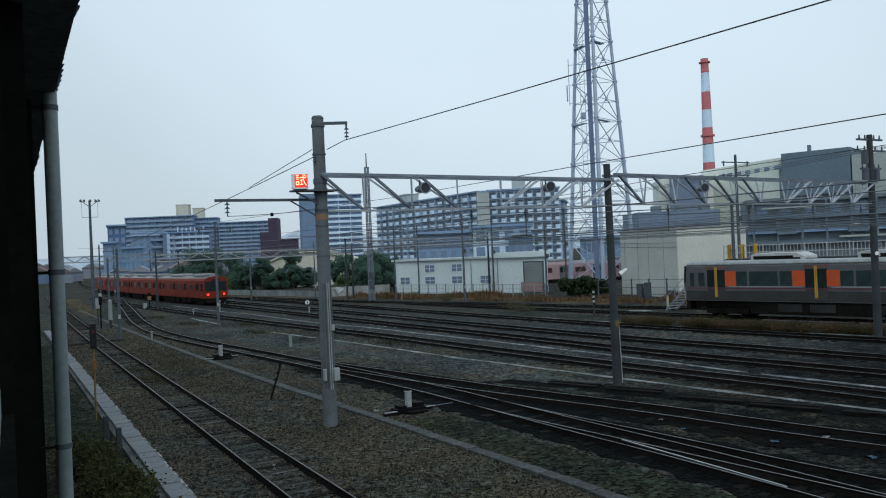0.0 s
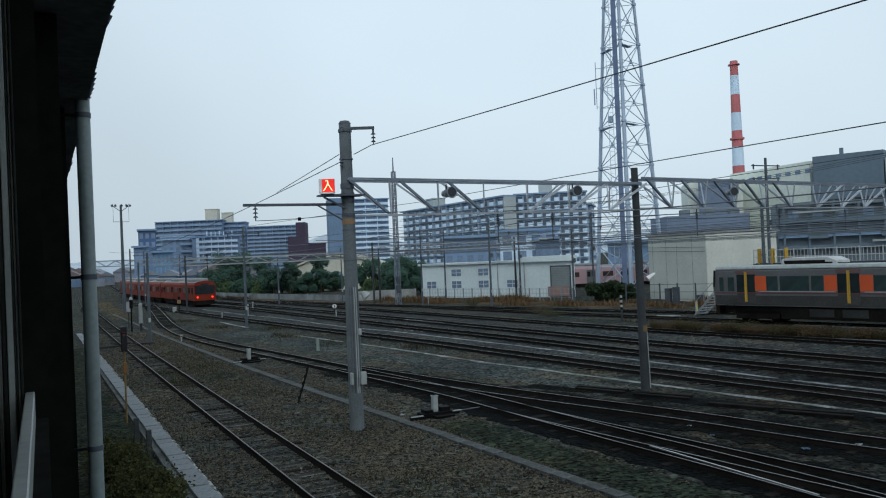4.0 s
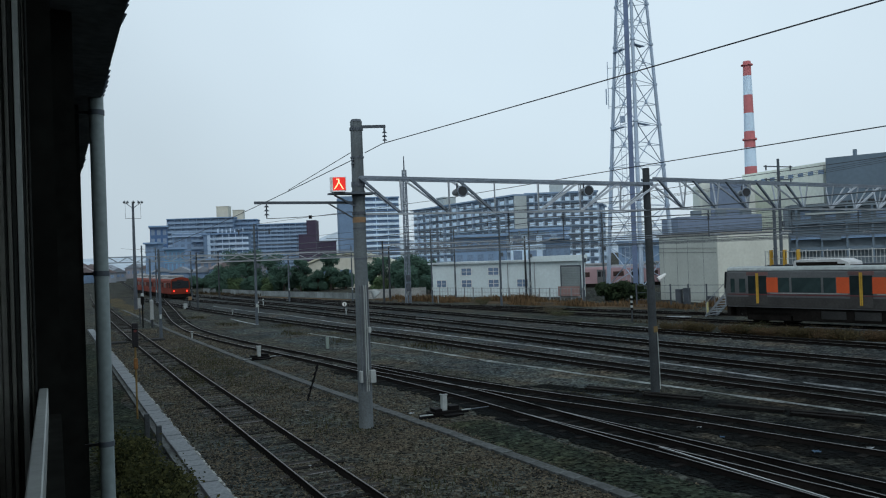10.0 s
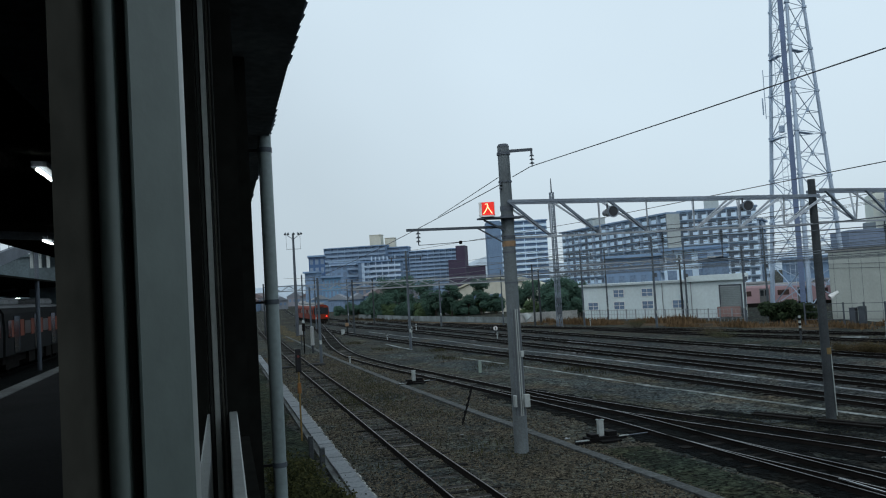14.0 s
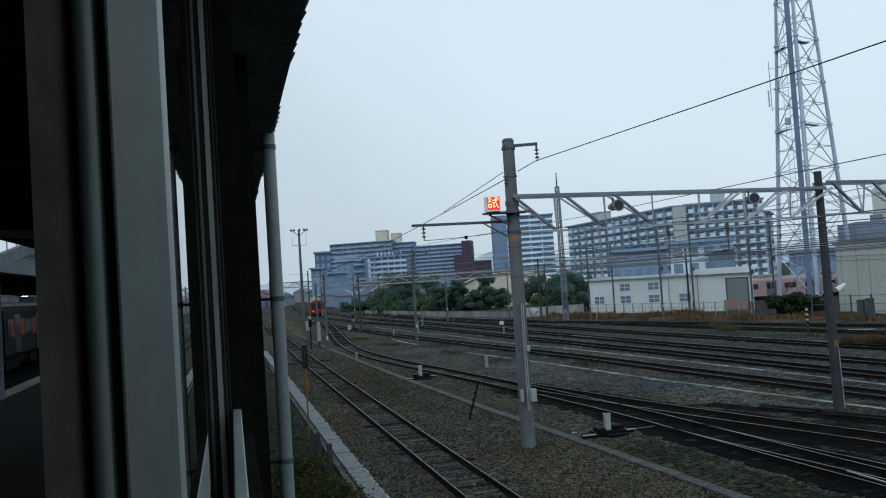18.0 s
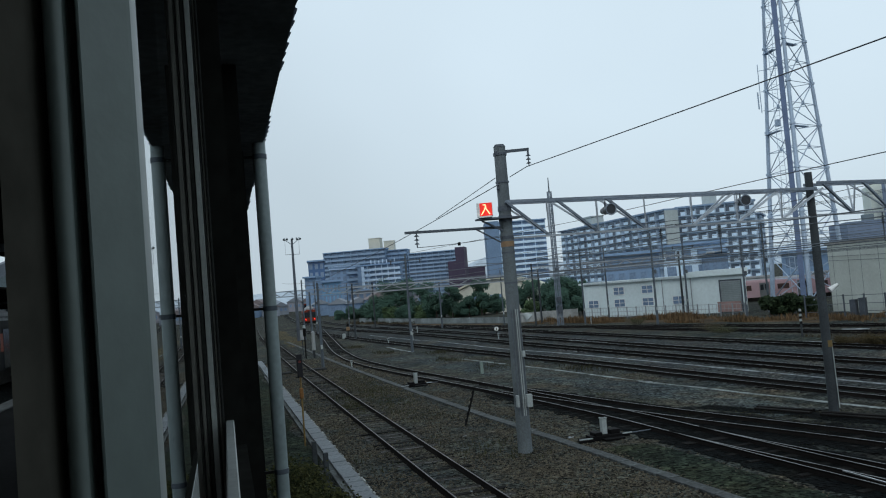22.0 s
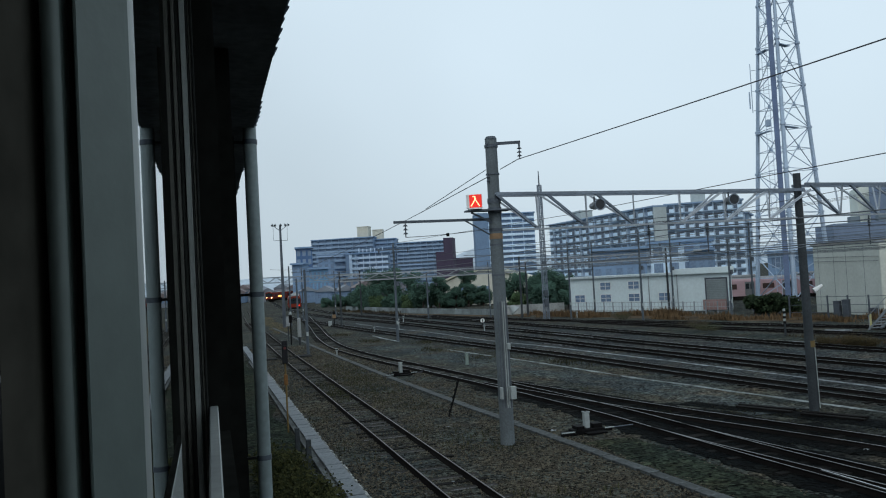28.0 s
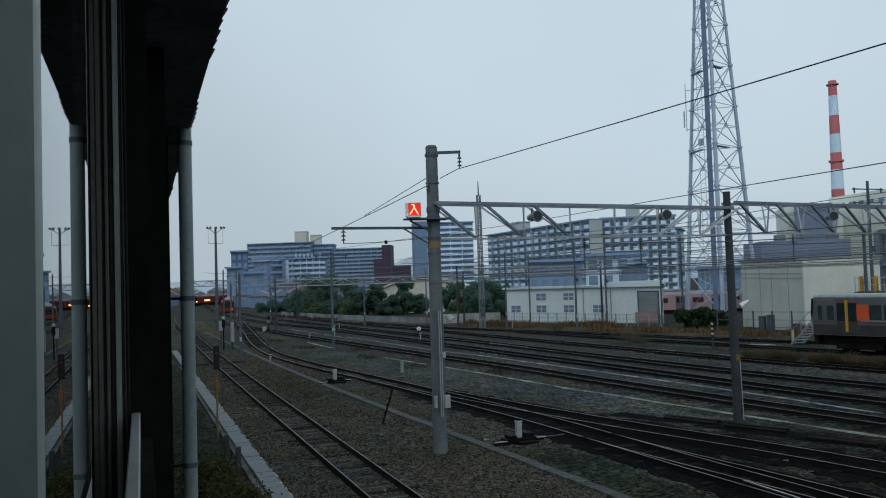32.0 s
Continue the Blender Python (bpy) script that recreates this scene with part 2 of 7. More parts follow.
SLEEPER_EDGE = mat("pale_sleeper_edge", (0.092, 0.094, 0.096), 0.85, 0, 0.5, 2.5, 18, 0.4, spec=0.05)
RAIL_TOP_OLD = mat("dull_rail_top", (0.13, 0.125, 0.12), 0.5, 0.6, 0.3, 1.5, 30, 0.05, spec=0.2)
RAIL_BRIGHT = mat("polished_rail_head", (0.27, 0.28, 0.29), 0.34, 0.85, 0.25, 1.5, 30, 0.05)
CHECK_RAIL = mat("polished_check_rail", (0.40, 0.41, 0.42), 0.3, 0.9, 0.15, 1.5, 30, 0.05)
# Stainless car body with the platform's shade put into its colour.
SHADED_STEEL = mat("shaded_steel_car", (0.010, 0.011, 0.012), 0.8, 0.0, 0.15, 0.5, 6, 0.03, spec=0.1)
BLUE_RAG = mat("faded_blue_sheet", (0.035, 0.075, 0.13), 0.8, 0, 0.2)
WIRE = mat("dark_wire", (0.055, 0.060, 0.068), 0.6, 0.5, 0.1)
# Wire grey made paler for the bright sky it reflects.
WIRE_PALE = mat("sky_reflecting_wire", (0.12, 0.135, 0.15), 0.45, 0.6, 0.1)
ORANGE_PAINT = mat("orange_paint", (0.21, 0.135, 0.075), 0.6, 0, 0.15)
YELLOW = mat("yellow_paint", (0.46, 0.28, 0.035), 0.5, 0, 0.12)
GLASS_DARK = mat("dark_window_glass", (0.012, 0.016, 0.020), 0.12, 0, 0.2, 0.5, 2, 0, spec=0.5)
RED_CAR = mat("vermilion_car_paint", (0.175, 0.026, 0.013), 0.6, 0, 0.12, 0.5, 6, 0.03, spec=0.15)
STEEL_CAR = mat("brushed_stainless", (0.13, 0.136, 0.142), 0.45, 0.5, 0.10, 0.7, 8, 0.05)
CAR_ORANGE = mat("orange_car_panel", (0.55, 0.085, 0.022), 0.45, 0, 0.08)
ROOF_GREY = mat("car_roof_grey", (0.24, 0.25, 0.26), 0.75, 0, 0.2, 0.7, 9)
UNDER = mat("underframe", (0.012, 0.011, 0.010), 0.85, 0, 0.3, 1.5, 9, spec=0.05)
PIPE = mat("painted_drain_pipe", (0.20, 0.245, 0.248), 0.45, 0, 0.12, 1.5, 25, 0.05)
ALU = mat("aluminium_sash", (0.103, 0.127, 0.118), 0.5, 0.1, 0.08, 4, 60, 0.05)
ALU_PALE = mat("pale_sill_aluminium", (0.27, 0.29, 0.28), 0.5, 0.2, 0.1, 4, 60, 0.05)
ALU_BROWN = mat("brown_sash", (0.105, 0.106, 0.094), 0.55, 0.2, 0.15, 5, 60, 0.05)
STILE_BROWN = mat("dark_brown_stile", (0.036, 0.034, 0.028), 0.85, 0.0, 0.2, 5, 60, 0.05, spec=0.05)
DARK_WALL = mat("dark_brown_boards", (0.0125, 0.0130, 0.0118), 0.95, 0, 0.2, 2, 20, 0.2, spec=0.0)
# Soffit boards lightened in colour for the lens veil.
SOFFIT = mat("veil_lifted_soffit", (0.20, 0.22, 0.25), 0.85, 0, 0.25, 2, 20, 0.2, spec=0.05)
# Asphalt coloured darker than its own tone, for the shade under the canopy.
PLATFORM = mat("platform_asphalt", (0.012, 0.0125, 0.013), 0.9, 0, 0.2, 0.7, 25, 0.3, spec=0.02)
LED = glow("red_led", (1.0, 0.56, 0.30), 1.5)
LED_BACK = glow("red_led_field", (0.80, 0.022, 0.012), 0.5)
TAIL = glow("tail_lamp", (1.0, 0.03, 0.015), 3.5)
HEAD = glow("head_lamp", (1.0, 0.62, 0.28), 16.0)
AMBER = glow("amber_display", (1.0, 0.42, 0.10), 2.5)
TUBE = glow("fluorescent_tube", (0.93, 1.0, 0.97), 10.0)
WEED_DRY = leafy("dry_weeds", (0.026, 0.023, 0.015), (0.072, 0.058, 0.036))
WEED_OCHRE = leafy("ochre_weeds", (0.068, 0.049, 0.029), (0.175, 0.115, 0.064))
WEED_GREEN = leafy("green_weeds", (0.022, 0.027, 0.013), (0.060, 0.062, 0.032))
LEAF = leafy("tree_leaves", (0.042, 0.084, 0.070), (0.074, 0.136, 0.100))
LEAF_DARK = leafy("dark_shrub_leaves", (0.010, 0.020, 0.012), (0.040, 0.060, 0.030))
BUSH = leafy("bush_leaves", (0.008, 0.013, 0.005), (0.052, 0.054, 0.020))
GRAVEL = leafy("loose_ballast_stones", (0.005, 0.006, 0.006), (0.122, 0.108, 0.080))
BARK = mat("bark", (0.05, 0.042, 0.034), 0.9, 0, 0.25, 2, 20, 0.5)


# ---- mesh helpers ----
def box(bm, x0, x1, y0, y1, z0, z1, m=None):
    v = [bm.verts.new(c) for c in ((x0, y0, z0), (x1, y0, z0), (x1, y1, z0), (x0, y1, z0), (x0, y0, z1), (x1, y0, z1), (x1, y1, z1), (x0, y1, z1))]
    if m:
        for q in v:
            q.co = m @ q.co
    for a in ((3, 2, 1, 0), (4, 5, 6, 7), (0, 1, 5, 4), (1, 2, 6, 5), (2, 3, 7, 6), (3, 0, 4, 7)):
        bm.faces.new([v[i] for i in a])
    return v


def rod(bm, p, q, r, seg=8, r2=None):
    """A round bar from p to q, tapered to r2."""
    p, q = Vector(p), Vector(q)
    turn = (q - p).to_track_quat("Z", "Y").to_matrix()
    rings = []
    for c, rr in ((p, r), (q, r if r2 is None else r2)):
        rings.append([bm.verts.new(c + turn @ Vector((rr * math.cos(2 * math.pi * i / seg), rr * math.sin(2 * math.pi * i / seg), 0))) for i in range(seg)])
    for i in range(seg):
        bm.faces.new((rings[0][i], rings[0][(i + 1) % seg], rings[1][(i + 1) % seg], rings[1][i]))
    bm.faces.new(rings[0][::-1])
    bm.faces.new(rings[1])


def bar(bm, p, q, w, h):
    """A rectangular bar from p to q, w wide and h high."""
    p, q = Vector(p), Vector(q)
    m = Matrix.Translation(p) @ (q - p).to_track_quat("Y", "Z").to_matrix().to_4x4()
    box(bm, -w / 2, w / 2, 0, (q - p).length, -h / 2, h / 2, m)


def prism(bm, outline, y0, y1):
    """An outline in x, z drawn out along y."""
    a = [bm.verts.new((x, y0, z)) for x, z in outline]
    b = [bm.verts.new((x, y1, z)) for x, z in outline]
    k = len(a)
    for i in range(k):
        bm.faces.new((a[i], a[(i + 1) % k], b[(i + 1) % k], b[i]))
    bm.faces.new(a[::-1])
    bm.faces.new(b)


def mesh(bm, material, smooth=False, bevel=0.0):
    if bevel:
        bmesh.ops.bevel(bm, geom=bm.edges[:], offset=bevel, segments=1, affect="EDGES")
    bmesh.ops.recalc_face_normals(bm, faces=bm.faces[:])
    me = bpy.data.meshes.new("mesh")
    bm.to_mesh(me)
    bm.free()
    for mm in (material if isinstance(material, (list, tuple)) else [material]):
        me.materials.append(mm)
    if smooth:
        for p in me.polygons:
            p.use_smooth = True
        me.set_sharp_from_angle(angle=radians(40))
    return me


def part(name, bm, material, parent, label="", smooth=False, bevel=0.0):
    ob = new(name, mesh(bm, material, smooth, bevel))
    ob.parent = parent
    return tagged(ob, label)


def piece(name, me, parent, m, label=""):
    """One more object on a mesh that alike pieces share."""
    ob = new(name, me)
    ob.parent = parent
    ob.matrix_basis = m
    return tagged(ob, label)


def thing(name, m, label, category, group="", kind=""):
    ob = new(name)
    ob.matrix_basis = m
    return tagged(ob, label, category, group, kind)


def solo(name, bm, material, label, category, group="", kind="", smooth=False, bevel=0.0):
    return tagged(new(name, mesh(bm, material, smooth, bevel)), label, category, group, kind)


def B():
    return bmesh.new()


def spline(points, step):
    """Points at even steps along a smooth line through the given ones."""
    P = [Vector((*p, 0)) if len(p) == 2 else Vector(p) for p in points]
    P = [2 * P[0] - P[1]] + P + [2 * P[-1] - P[-2]]
    fine = []
    for i in range(1, len(P) - 2):
        a, b, c, d = P[i - 1:i + 3]
        for k in range(24):
            t = k / 24
            fine.append(0.5 * (2 * b + (c - a) * t + (2 * a - 5 * b + 4 * c - d) * t * t + (3 * b - a - 3 * c + d) * t ** 3))
    fine.append(P[-2])
    out, left = [fine[0]], step
    for a, b in zip(fine, fine[1:]):
        d = (b - a).length
        while d >= left > 0:
            a = a + (b - a).normalized() * left
            d -= left
            left = step
            out.append(a.copy())
        left -= d
    return out


def scatter(name, pts, size, material, label, category, rnd, kind="stuff", blades=3, lift=1.0):
    """Tufts of narrow blades on the ground, joined."""
    vs, fs = [], []
    for x, y, z, s in pts:
        for k in range(blades):
            a, h = rnd.uniform(0, 6.28), size * s * rnd.uniform(0.5, 1.2)
            w, lean = h * rnd.uniform(0.07, 0.16), rnd.uniform(0.1, 0.55) * h
            ox, oy = x + rnd.uniform(-0.25, 0.25) * s, y + rnd.uniform(-0.25, 0.25) * s
            i = len(vs)
            vs += [(ox - w * math.sin(a), oy + w * math.cos(a), z), (ox + w * math.sin(a), oy - w * math.cos(a), z),
                   (ox + lean * math.cos(a) * 0.5 + w * 0.7 * math.sin(a), oy + lean * math.sin(a) * 0.5 - w * 0.7 * math.cos(a), z + h * 0.6 * lift),
                   (ox + lean * math.cos(a), oy + lean * math.sin(a), z + h * lift)]
            fs += [(i, i + 1, i + 2), (i, i + 2, i + 3)]
    me = bpy.data.meshes.new("tufts")
    me.from_pydata(vs, [], fs)
    me.materials.append(material)
    return tagged(new(name, me), label, category, "", kind)


# ---- ground, tracks ----
GZ = -0.15
bm = B()
for x0, x1, y0, y1 in ((0.06, 3000, -600, 3000), (-3000, 0.06, -600, 3000)):
    vs = [bm.verts.new(c) for c in ((x0, y0, GZ), (x1, y0, GZ), (x1, y1, GZ), (x0, y1, GZ))]
    bm.faces.new(vs)
bmesh.ops.remove_doubles(bm, verts=bm.verts[:], dist=0.001)
solo("ground", bm, BALLAST, "dark brown cinder and ballast ground of the rail yard", "ground", kind="structure")


def rail_strip(path, off, z, outline, a, b, rag=0.0):
    """A rail's outline swept along a path, off metres to its side."""
    bm = B()
    rings = []
    for i in range(a, b):
        p = path[i]
        d = (path[min(i + 1, len(path) - 1)] - path[max(i - 1, 0)]).normalized()
        nrm = Vector((d.y, -d.x, 0))
        rings.append([bm.verts.new(p + nrm * (off + u * (1 + rag * noise.noise((p.x * 0.2 + (5 if u > 0 else 0), p.y * 1.7, off)))) + Vector((0, 0, z + w))) for u, w in outline])
    k = len(outline)
    for r0, r1 in zip(rings, rings[1:]):
        for i in range(k):
            f = bm.faces.new((r0[i], r0[(i + 1) % k], r1[(i + 1) % k], r1[i]))
            f.material_index = 1 if i == 4 and k > 4 else 0
    return bm


RAIL_OUTLINE = ((-0.075, -0.18), (-0.075, -0.145), (-0.034, -0.05), (-0.036, -0.007), (-0.019, 0.0), (0.019, 0.0), (0.036, -0.007), (0.034, -0.05), (0.075, -0.145), (0.075, -0.18))
sleeper_bm = B()
box(sleeper_bm, -1.0, 1.0, -0.11, 0.11, -0.09, 0.0)
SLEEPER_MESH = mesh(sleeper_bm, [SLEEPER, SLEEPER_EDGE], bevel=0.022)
# The sloping long edges take the paler material.
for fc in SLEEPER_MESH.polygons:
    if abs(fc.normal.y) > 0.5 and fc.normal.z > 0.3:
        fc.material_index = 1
sleeper_bm = B()
box(sleeper_bm, -1.0, 1.0, -0.11, 0.11, -0.09, 0.0)
SLEEPER_MESH_OILY = mesh(sleeper_bm, SLEEPER_OILY, bevel=0.015)
rnd = random.Random(4)


def track(points, label, near=None, step=3.0, bed=0, lift=0.0, top=None, bed_end=400):
    """Two rails on sleepers along a line; the sleepers between near[0] and near[1] metres are single pieces."""
    t = thing("railway_track", Matrix(), label, "railway track", "yard tracks", "structure")
    path = spline(points, step if not bed else 0.45 if points[0][0] < 23 else 1.5)
    for off in (-0.565, 0.565):
        part("rail", rail_strip(path, off, 0, RAIL_OUTLINE, 0, len(path)), [RAIL, top or RAIL_TOP], t)
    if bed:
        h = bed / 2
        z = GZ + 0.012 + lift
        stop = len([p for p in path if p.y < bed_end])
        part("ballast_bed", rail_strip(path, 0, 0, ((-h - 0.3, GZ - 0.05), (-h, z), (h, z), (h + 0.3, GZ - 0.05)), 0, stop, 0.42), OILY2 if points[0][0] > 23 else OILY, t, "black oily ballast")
    rest = B()
    even = spline(points, 0.62)
    for p, q in zip(even, even[1:]):
        d = q - p
        m = Matrix.Translation((p.x + rnd.uniform(-0.04, 0.04), p.y, GZ + (0.025 if bed else 0.035) + rnd.uniform(-0.03, 0.012) - (0.0 if bed or rnd.random() < 0.7 else 0.02))) @ Matrix.Rotation(math.atan2(d.y, d.x) - math.pi / 2 + rnd.uniform(-0.03, 0.03), 4, "Z") @ Matrix.Rotation(rnd.uniform(-0.02, 0.02), 4, "Y")
        if near and near[0] < p.y < near[1]:
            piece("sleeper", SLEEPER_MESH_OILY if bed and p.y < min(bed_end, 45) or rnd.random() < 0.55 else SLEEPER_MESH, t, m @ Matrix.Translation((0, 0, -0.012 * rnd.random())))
        elif p.y < 130:
            box(rest, -1.0, 1.0, -0.11, 0.11, -0.07, 0.0, m)
    tagged(part("sleeper_rest", rest, SLEEPER_OILY if bed else SLEEPER, t), kind="stuff")
    return t


track([(5.87, -15), (5.87, 5), (5.87, 40), (5.95, 65), (6.3, 95), (7.2, 140), (9.5, 200)], "rusty siding with worn sleepers sunk in brown ballast", (11, 75), top=RAIL_TOP_OLD)
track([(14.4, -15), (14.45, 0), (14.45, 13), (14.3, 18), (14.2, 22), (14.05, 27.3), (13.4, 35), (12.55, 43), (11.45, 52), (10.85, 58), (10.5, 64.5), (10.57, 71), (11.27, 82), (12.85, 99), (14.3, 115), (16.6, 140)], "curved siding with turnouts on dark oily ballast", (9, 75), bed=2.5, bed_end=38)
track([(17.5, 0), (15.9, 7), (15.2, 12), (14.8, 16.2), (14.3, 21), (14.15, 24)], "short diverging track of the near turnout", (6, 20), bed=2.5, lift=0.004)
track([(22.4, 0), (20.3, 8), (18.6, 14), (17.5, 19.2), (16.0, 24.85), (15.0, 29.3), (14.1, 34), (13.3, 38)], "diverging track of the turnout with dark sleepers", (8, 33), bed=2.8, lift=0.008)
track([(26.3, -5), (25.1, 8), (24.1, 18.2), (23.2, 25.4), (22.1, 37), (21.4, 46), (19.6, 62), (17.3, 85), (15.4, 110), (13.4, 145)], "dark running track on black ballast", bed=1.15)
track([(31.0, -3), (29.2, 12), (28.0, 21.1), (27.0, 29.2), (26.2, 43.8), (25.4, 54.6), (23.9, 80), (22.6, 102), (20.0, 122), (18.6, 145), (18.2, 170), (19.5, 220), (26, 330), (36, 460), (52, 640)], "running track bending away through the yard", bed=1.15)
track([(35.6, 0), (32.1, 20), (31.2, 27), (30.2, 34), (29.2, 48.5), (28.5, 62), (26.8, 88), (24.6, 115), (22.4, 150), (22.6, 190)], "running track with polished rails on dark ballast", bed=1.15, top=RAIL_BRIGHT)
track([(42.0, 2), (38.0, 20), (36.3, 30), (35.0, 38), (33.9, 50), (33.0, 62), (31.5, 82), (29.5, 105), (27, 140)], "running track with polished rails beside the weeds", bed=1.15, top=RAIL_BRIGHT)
track([(50.8, 5), (47.5, 18), (44.7, 30.3), (42.5, 40.3), (40.8, 50), (38.9, 62), (37, 76)], "stabling track with rusty rails among weeds", top=RAIL_TOP_OLD)
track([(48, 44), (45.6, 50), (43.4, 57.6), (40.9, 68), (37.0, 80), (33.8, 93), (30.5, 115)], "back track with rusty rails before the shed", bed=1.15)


def trough_line(points, wide, high, mat_, label, length, n_parts, drop=0.012):
    """A run of cable trough lids, one beside the other."""
    t = thing("cable_trough", Matrix(), label, "cable trough", "cable troughs", "structure")
    bm = B()
    box(bm, -wide / 2, wide / 2, 0, length - 0.03, GZ - 0.05, GZ + high)
    me = mesh(bm, mat_, bevel=0.008)
    rest = B()
    pts = spline(points, length)
    for i, (p, q) in enumerate(zip(pts, pts[1:])):
        d = q - p
        m = Matrix.Translation((p.x, p.y, rnd.uniform(-drop, drop))) @ Matrix.Rotation(math.atan2(d.y, d.x) - math.pi / 2 + rnd.uniform(-0.006, 0.006), 4, "Z")
        if i < n_parts:
            piece("lid", me, t, m)
        else:
            box(rest, -wide / 2, wide / 2, 0, length - 0.015, GZ - 0.05, GZ + high, m)
    part("far_lids", rest, mat_, t)
    return t


trough_line([(3.32, 10), (3.30, 25), (3.27, 45), (3.3, 75)], 0.46, 0.21, TROUGH, "pale concrete cable trough with broken lid edges", 0.6, 100)
trough_line([(11.05, 9), (10.92, 15), (10.66, 20.5), (10.4, 25.5), (10.12, 31), (9.7, 40.4), (9.25, 55), (8.95, 70), (8.75, 88), (8.5, 108)], 0.34, 0.07, TROUGH_OLD, "mossy concrete cable trough between the sidings", 0.6, 100)
def pale_line(points, half, name, label, seed, gap=-0.25, material=None):
    """A narrow broken line of pale concrete and stones lying along the tracks."""
    bm = B()
    last = None
    for k, p in enumerate(spline(points, 0.3)):
        w = half * (0.75 + 1.1 * noise.noise((k * 0.16, seed, 0)) + 0.6 * noise.noise((k * 0.6, seed, 4)))
        if noise.noise((k * 0.045, seed, 9)) < gap or w < 0.012:
            last = None
            continue
        s = 0.06 * noise.noise((k * 0.11, seed, 7))
        cur = [bm.verts.new((p.x + s + u, p.y, GZ + h)) for u, h in ((-w, 0.004), (-w * 0.7, 0.03), (w * 0.7, 0.03), (w, 0.004))]
        if last:
            for i in range(3):
                bm.faces.new((last[i], last[i + 1], cur[i + 1], cur[i]))
        last = cur
    return solo(name, bm, material or TROUGH_PALE, label, "drain", kind="structure")


def ballast_sheet(left, right, name, label):
    """Rust-brown ballast spread from one ragged side line to another, a hair above the yard ground."""
    bm = B()
    a, b = spline(left, 0.8), spline(right, 0.8)
    n_ = min(len(a), len(b))
    last = None
    for k in range(n_):
        u = k / (n_ - 1)
        p, q = a[int(u * (len(a) - 1))], b[int(u * (len(b) - 1))]
        j = 0.5 * noise.noise((k * 0.25, 2.2, 0)) + 0.3 * noise.noise((k * 0.9, 5.2, 0))
        i = 0.5 * noise.noise((k * 0.23, 7.7, 0)) + 0.3 * noise.noise((k * 0.8, 1.2, 0))
        cur = (bm.verts.new((p.x + j, p.y, GZ + 0.005)), bm.verts.new((q.x + i, q.y, GZ + 0.005)))
        if last:
            bm.faces.new((last[0], last[1], cur[1], cur[0]))
        last = cur
    return solo(name, bm, RUSTY, label, "ballast", kind="structure")


ballast_sheet([(25.2, -5), (24.0, 8), (23.0, 18.2), (22.0, 25.4), (20.9, 37), (20.2, 46), (18.4, 62), (16.2, 85), (14.3, 110), (12.3, 145)],
              [(44.0, -5), (42.2, 6), (39.6, 20), (37.8, 30), (36.5, 38), (35.3, 50), (34.4, 62), (32.8, 82), (30.8, 105), (28.2, 145)], "line_ballast", "rust-stained grey-brown ballast of the running tracks")
TROUGH_PALE = mat("pale_mottled_concrete", (0.22, 0.24, 0.255), 0.85, 0, 0.5, 1.5, 9, 0.4, spec=0.1)
ROUTE_GREY = mat("mossy_route_concrete", (0.175, 0.195, 0.195), 0.85, 0, 0.4, 1.2, 9, 0.4, spec=0.1)
pale_line([(26.7, 12), (25.95, 19), (25.55, 23), (25.4, 29), (24.8, 38), (24.0, 47), (23.3, 54.7), (22.1, 63.3), (21.3, 79), (20.3, 86), (18.9, 105)], 0.11, "drain_channel", "narrow pale concrete drain between the running tracks", 3.0, -0.55)
pale_line([(23.2, 12), (21.9, 20), (20.7, 28), (20.3, 31), (19.6, 35.5), (18.7, 45), (17.0, 58)], 0.13, "cable_route", "broken concrete cable route beside the running track", 2.0, -0.45, ROUTE_GREY)
pale_line([(16.1, 69), (15.9, 74), (15.8, 79)], 0.12, "drain_channel_4", "short pale concrete slab strip in the ballast", 4.0, -0.6)
pale_line([(34.6, 12), (32.9, 20), (31.0, 34), (29.5, 55), (27.4, 82)], 0.06, "drain_channel_2", "thin pale line between the running tracks", 5.0, 0.0)
pale_line([(41.8, 12), (39.3, 24), (37.0, 36), (35.6, 50)], 0.06, "drain_channel_3", "thin pale line before the weeds", 6.0, 0.05)
PALE_STREAK = mat("pale_streaked_ballast", (0.17, 0.17, 0.175), 0.9, 0, 0.5, 2.0, 9, 0.5, spec=0.05)
for seed, pts in ((11.0, [(30.1, 12), (28.9, 21.1), (27.9, 29.2), (27.1, 43.8), (26.3, 54.6), (24.8, 80)]), (13.0, [(27.1, 25), (25.3, 43.8), (24.5, 54.6), (23.0, 80), (21.7, 102)]),
                  (17.0, [(34.0, 14), (32.9, 20), (31.0, 34), (30.0, 48.5), (29.3, 62), (27.6, 88)]), (19.0, [(37.3, 20), (35.5, 30), (33.1, 50), (32.2, 62), (30.7, 82)]),
                  (23.0, [(39.6, 18), (37.2, 30), (34.7, 50), (33.8, 62)]), (29.0, [(24.9, 18.2), (24.0, 25.4), (22.9, 37), (22.2, 46), (20.4, 62)])):
    pale_line(pts, 0.07, "stained_ballast", "broken pale streak in the ballast beside a rail", seed, 0.16, PALE_STREAK)
lip = random.Random(14)
bm = B()
y = 10.0
while y < 62:
    s = lip.uniform(0.08, 0.42)
    x = 3.555 - 0.0008 * (y - 10) + lip.uniform(-0.012, 0.012)
    if lip.random() < 0.86:
        box(bm, x - lip.uniform(0.015, 0.05), x + lip.uniform(0.012, 0.04), y, y + s, GZ - 0.04, GZ + 0.2 + lip.uniform(-0.03, 0.035))
    y += s + (0.004 if lip.random() < 0.7 else lip.uniform(0.03, 0.14))
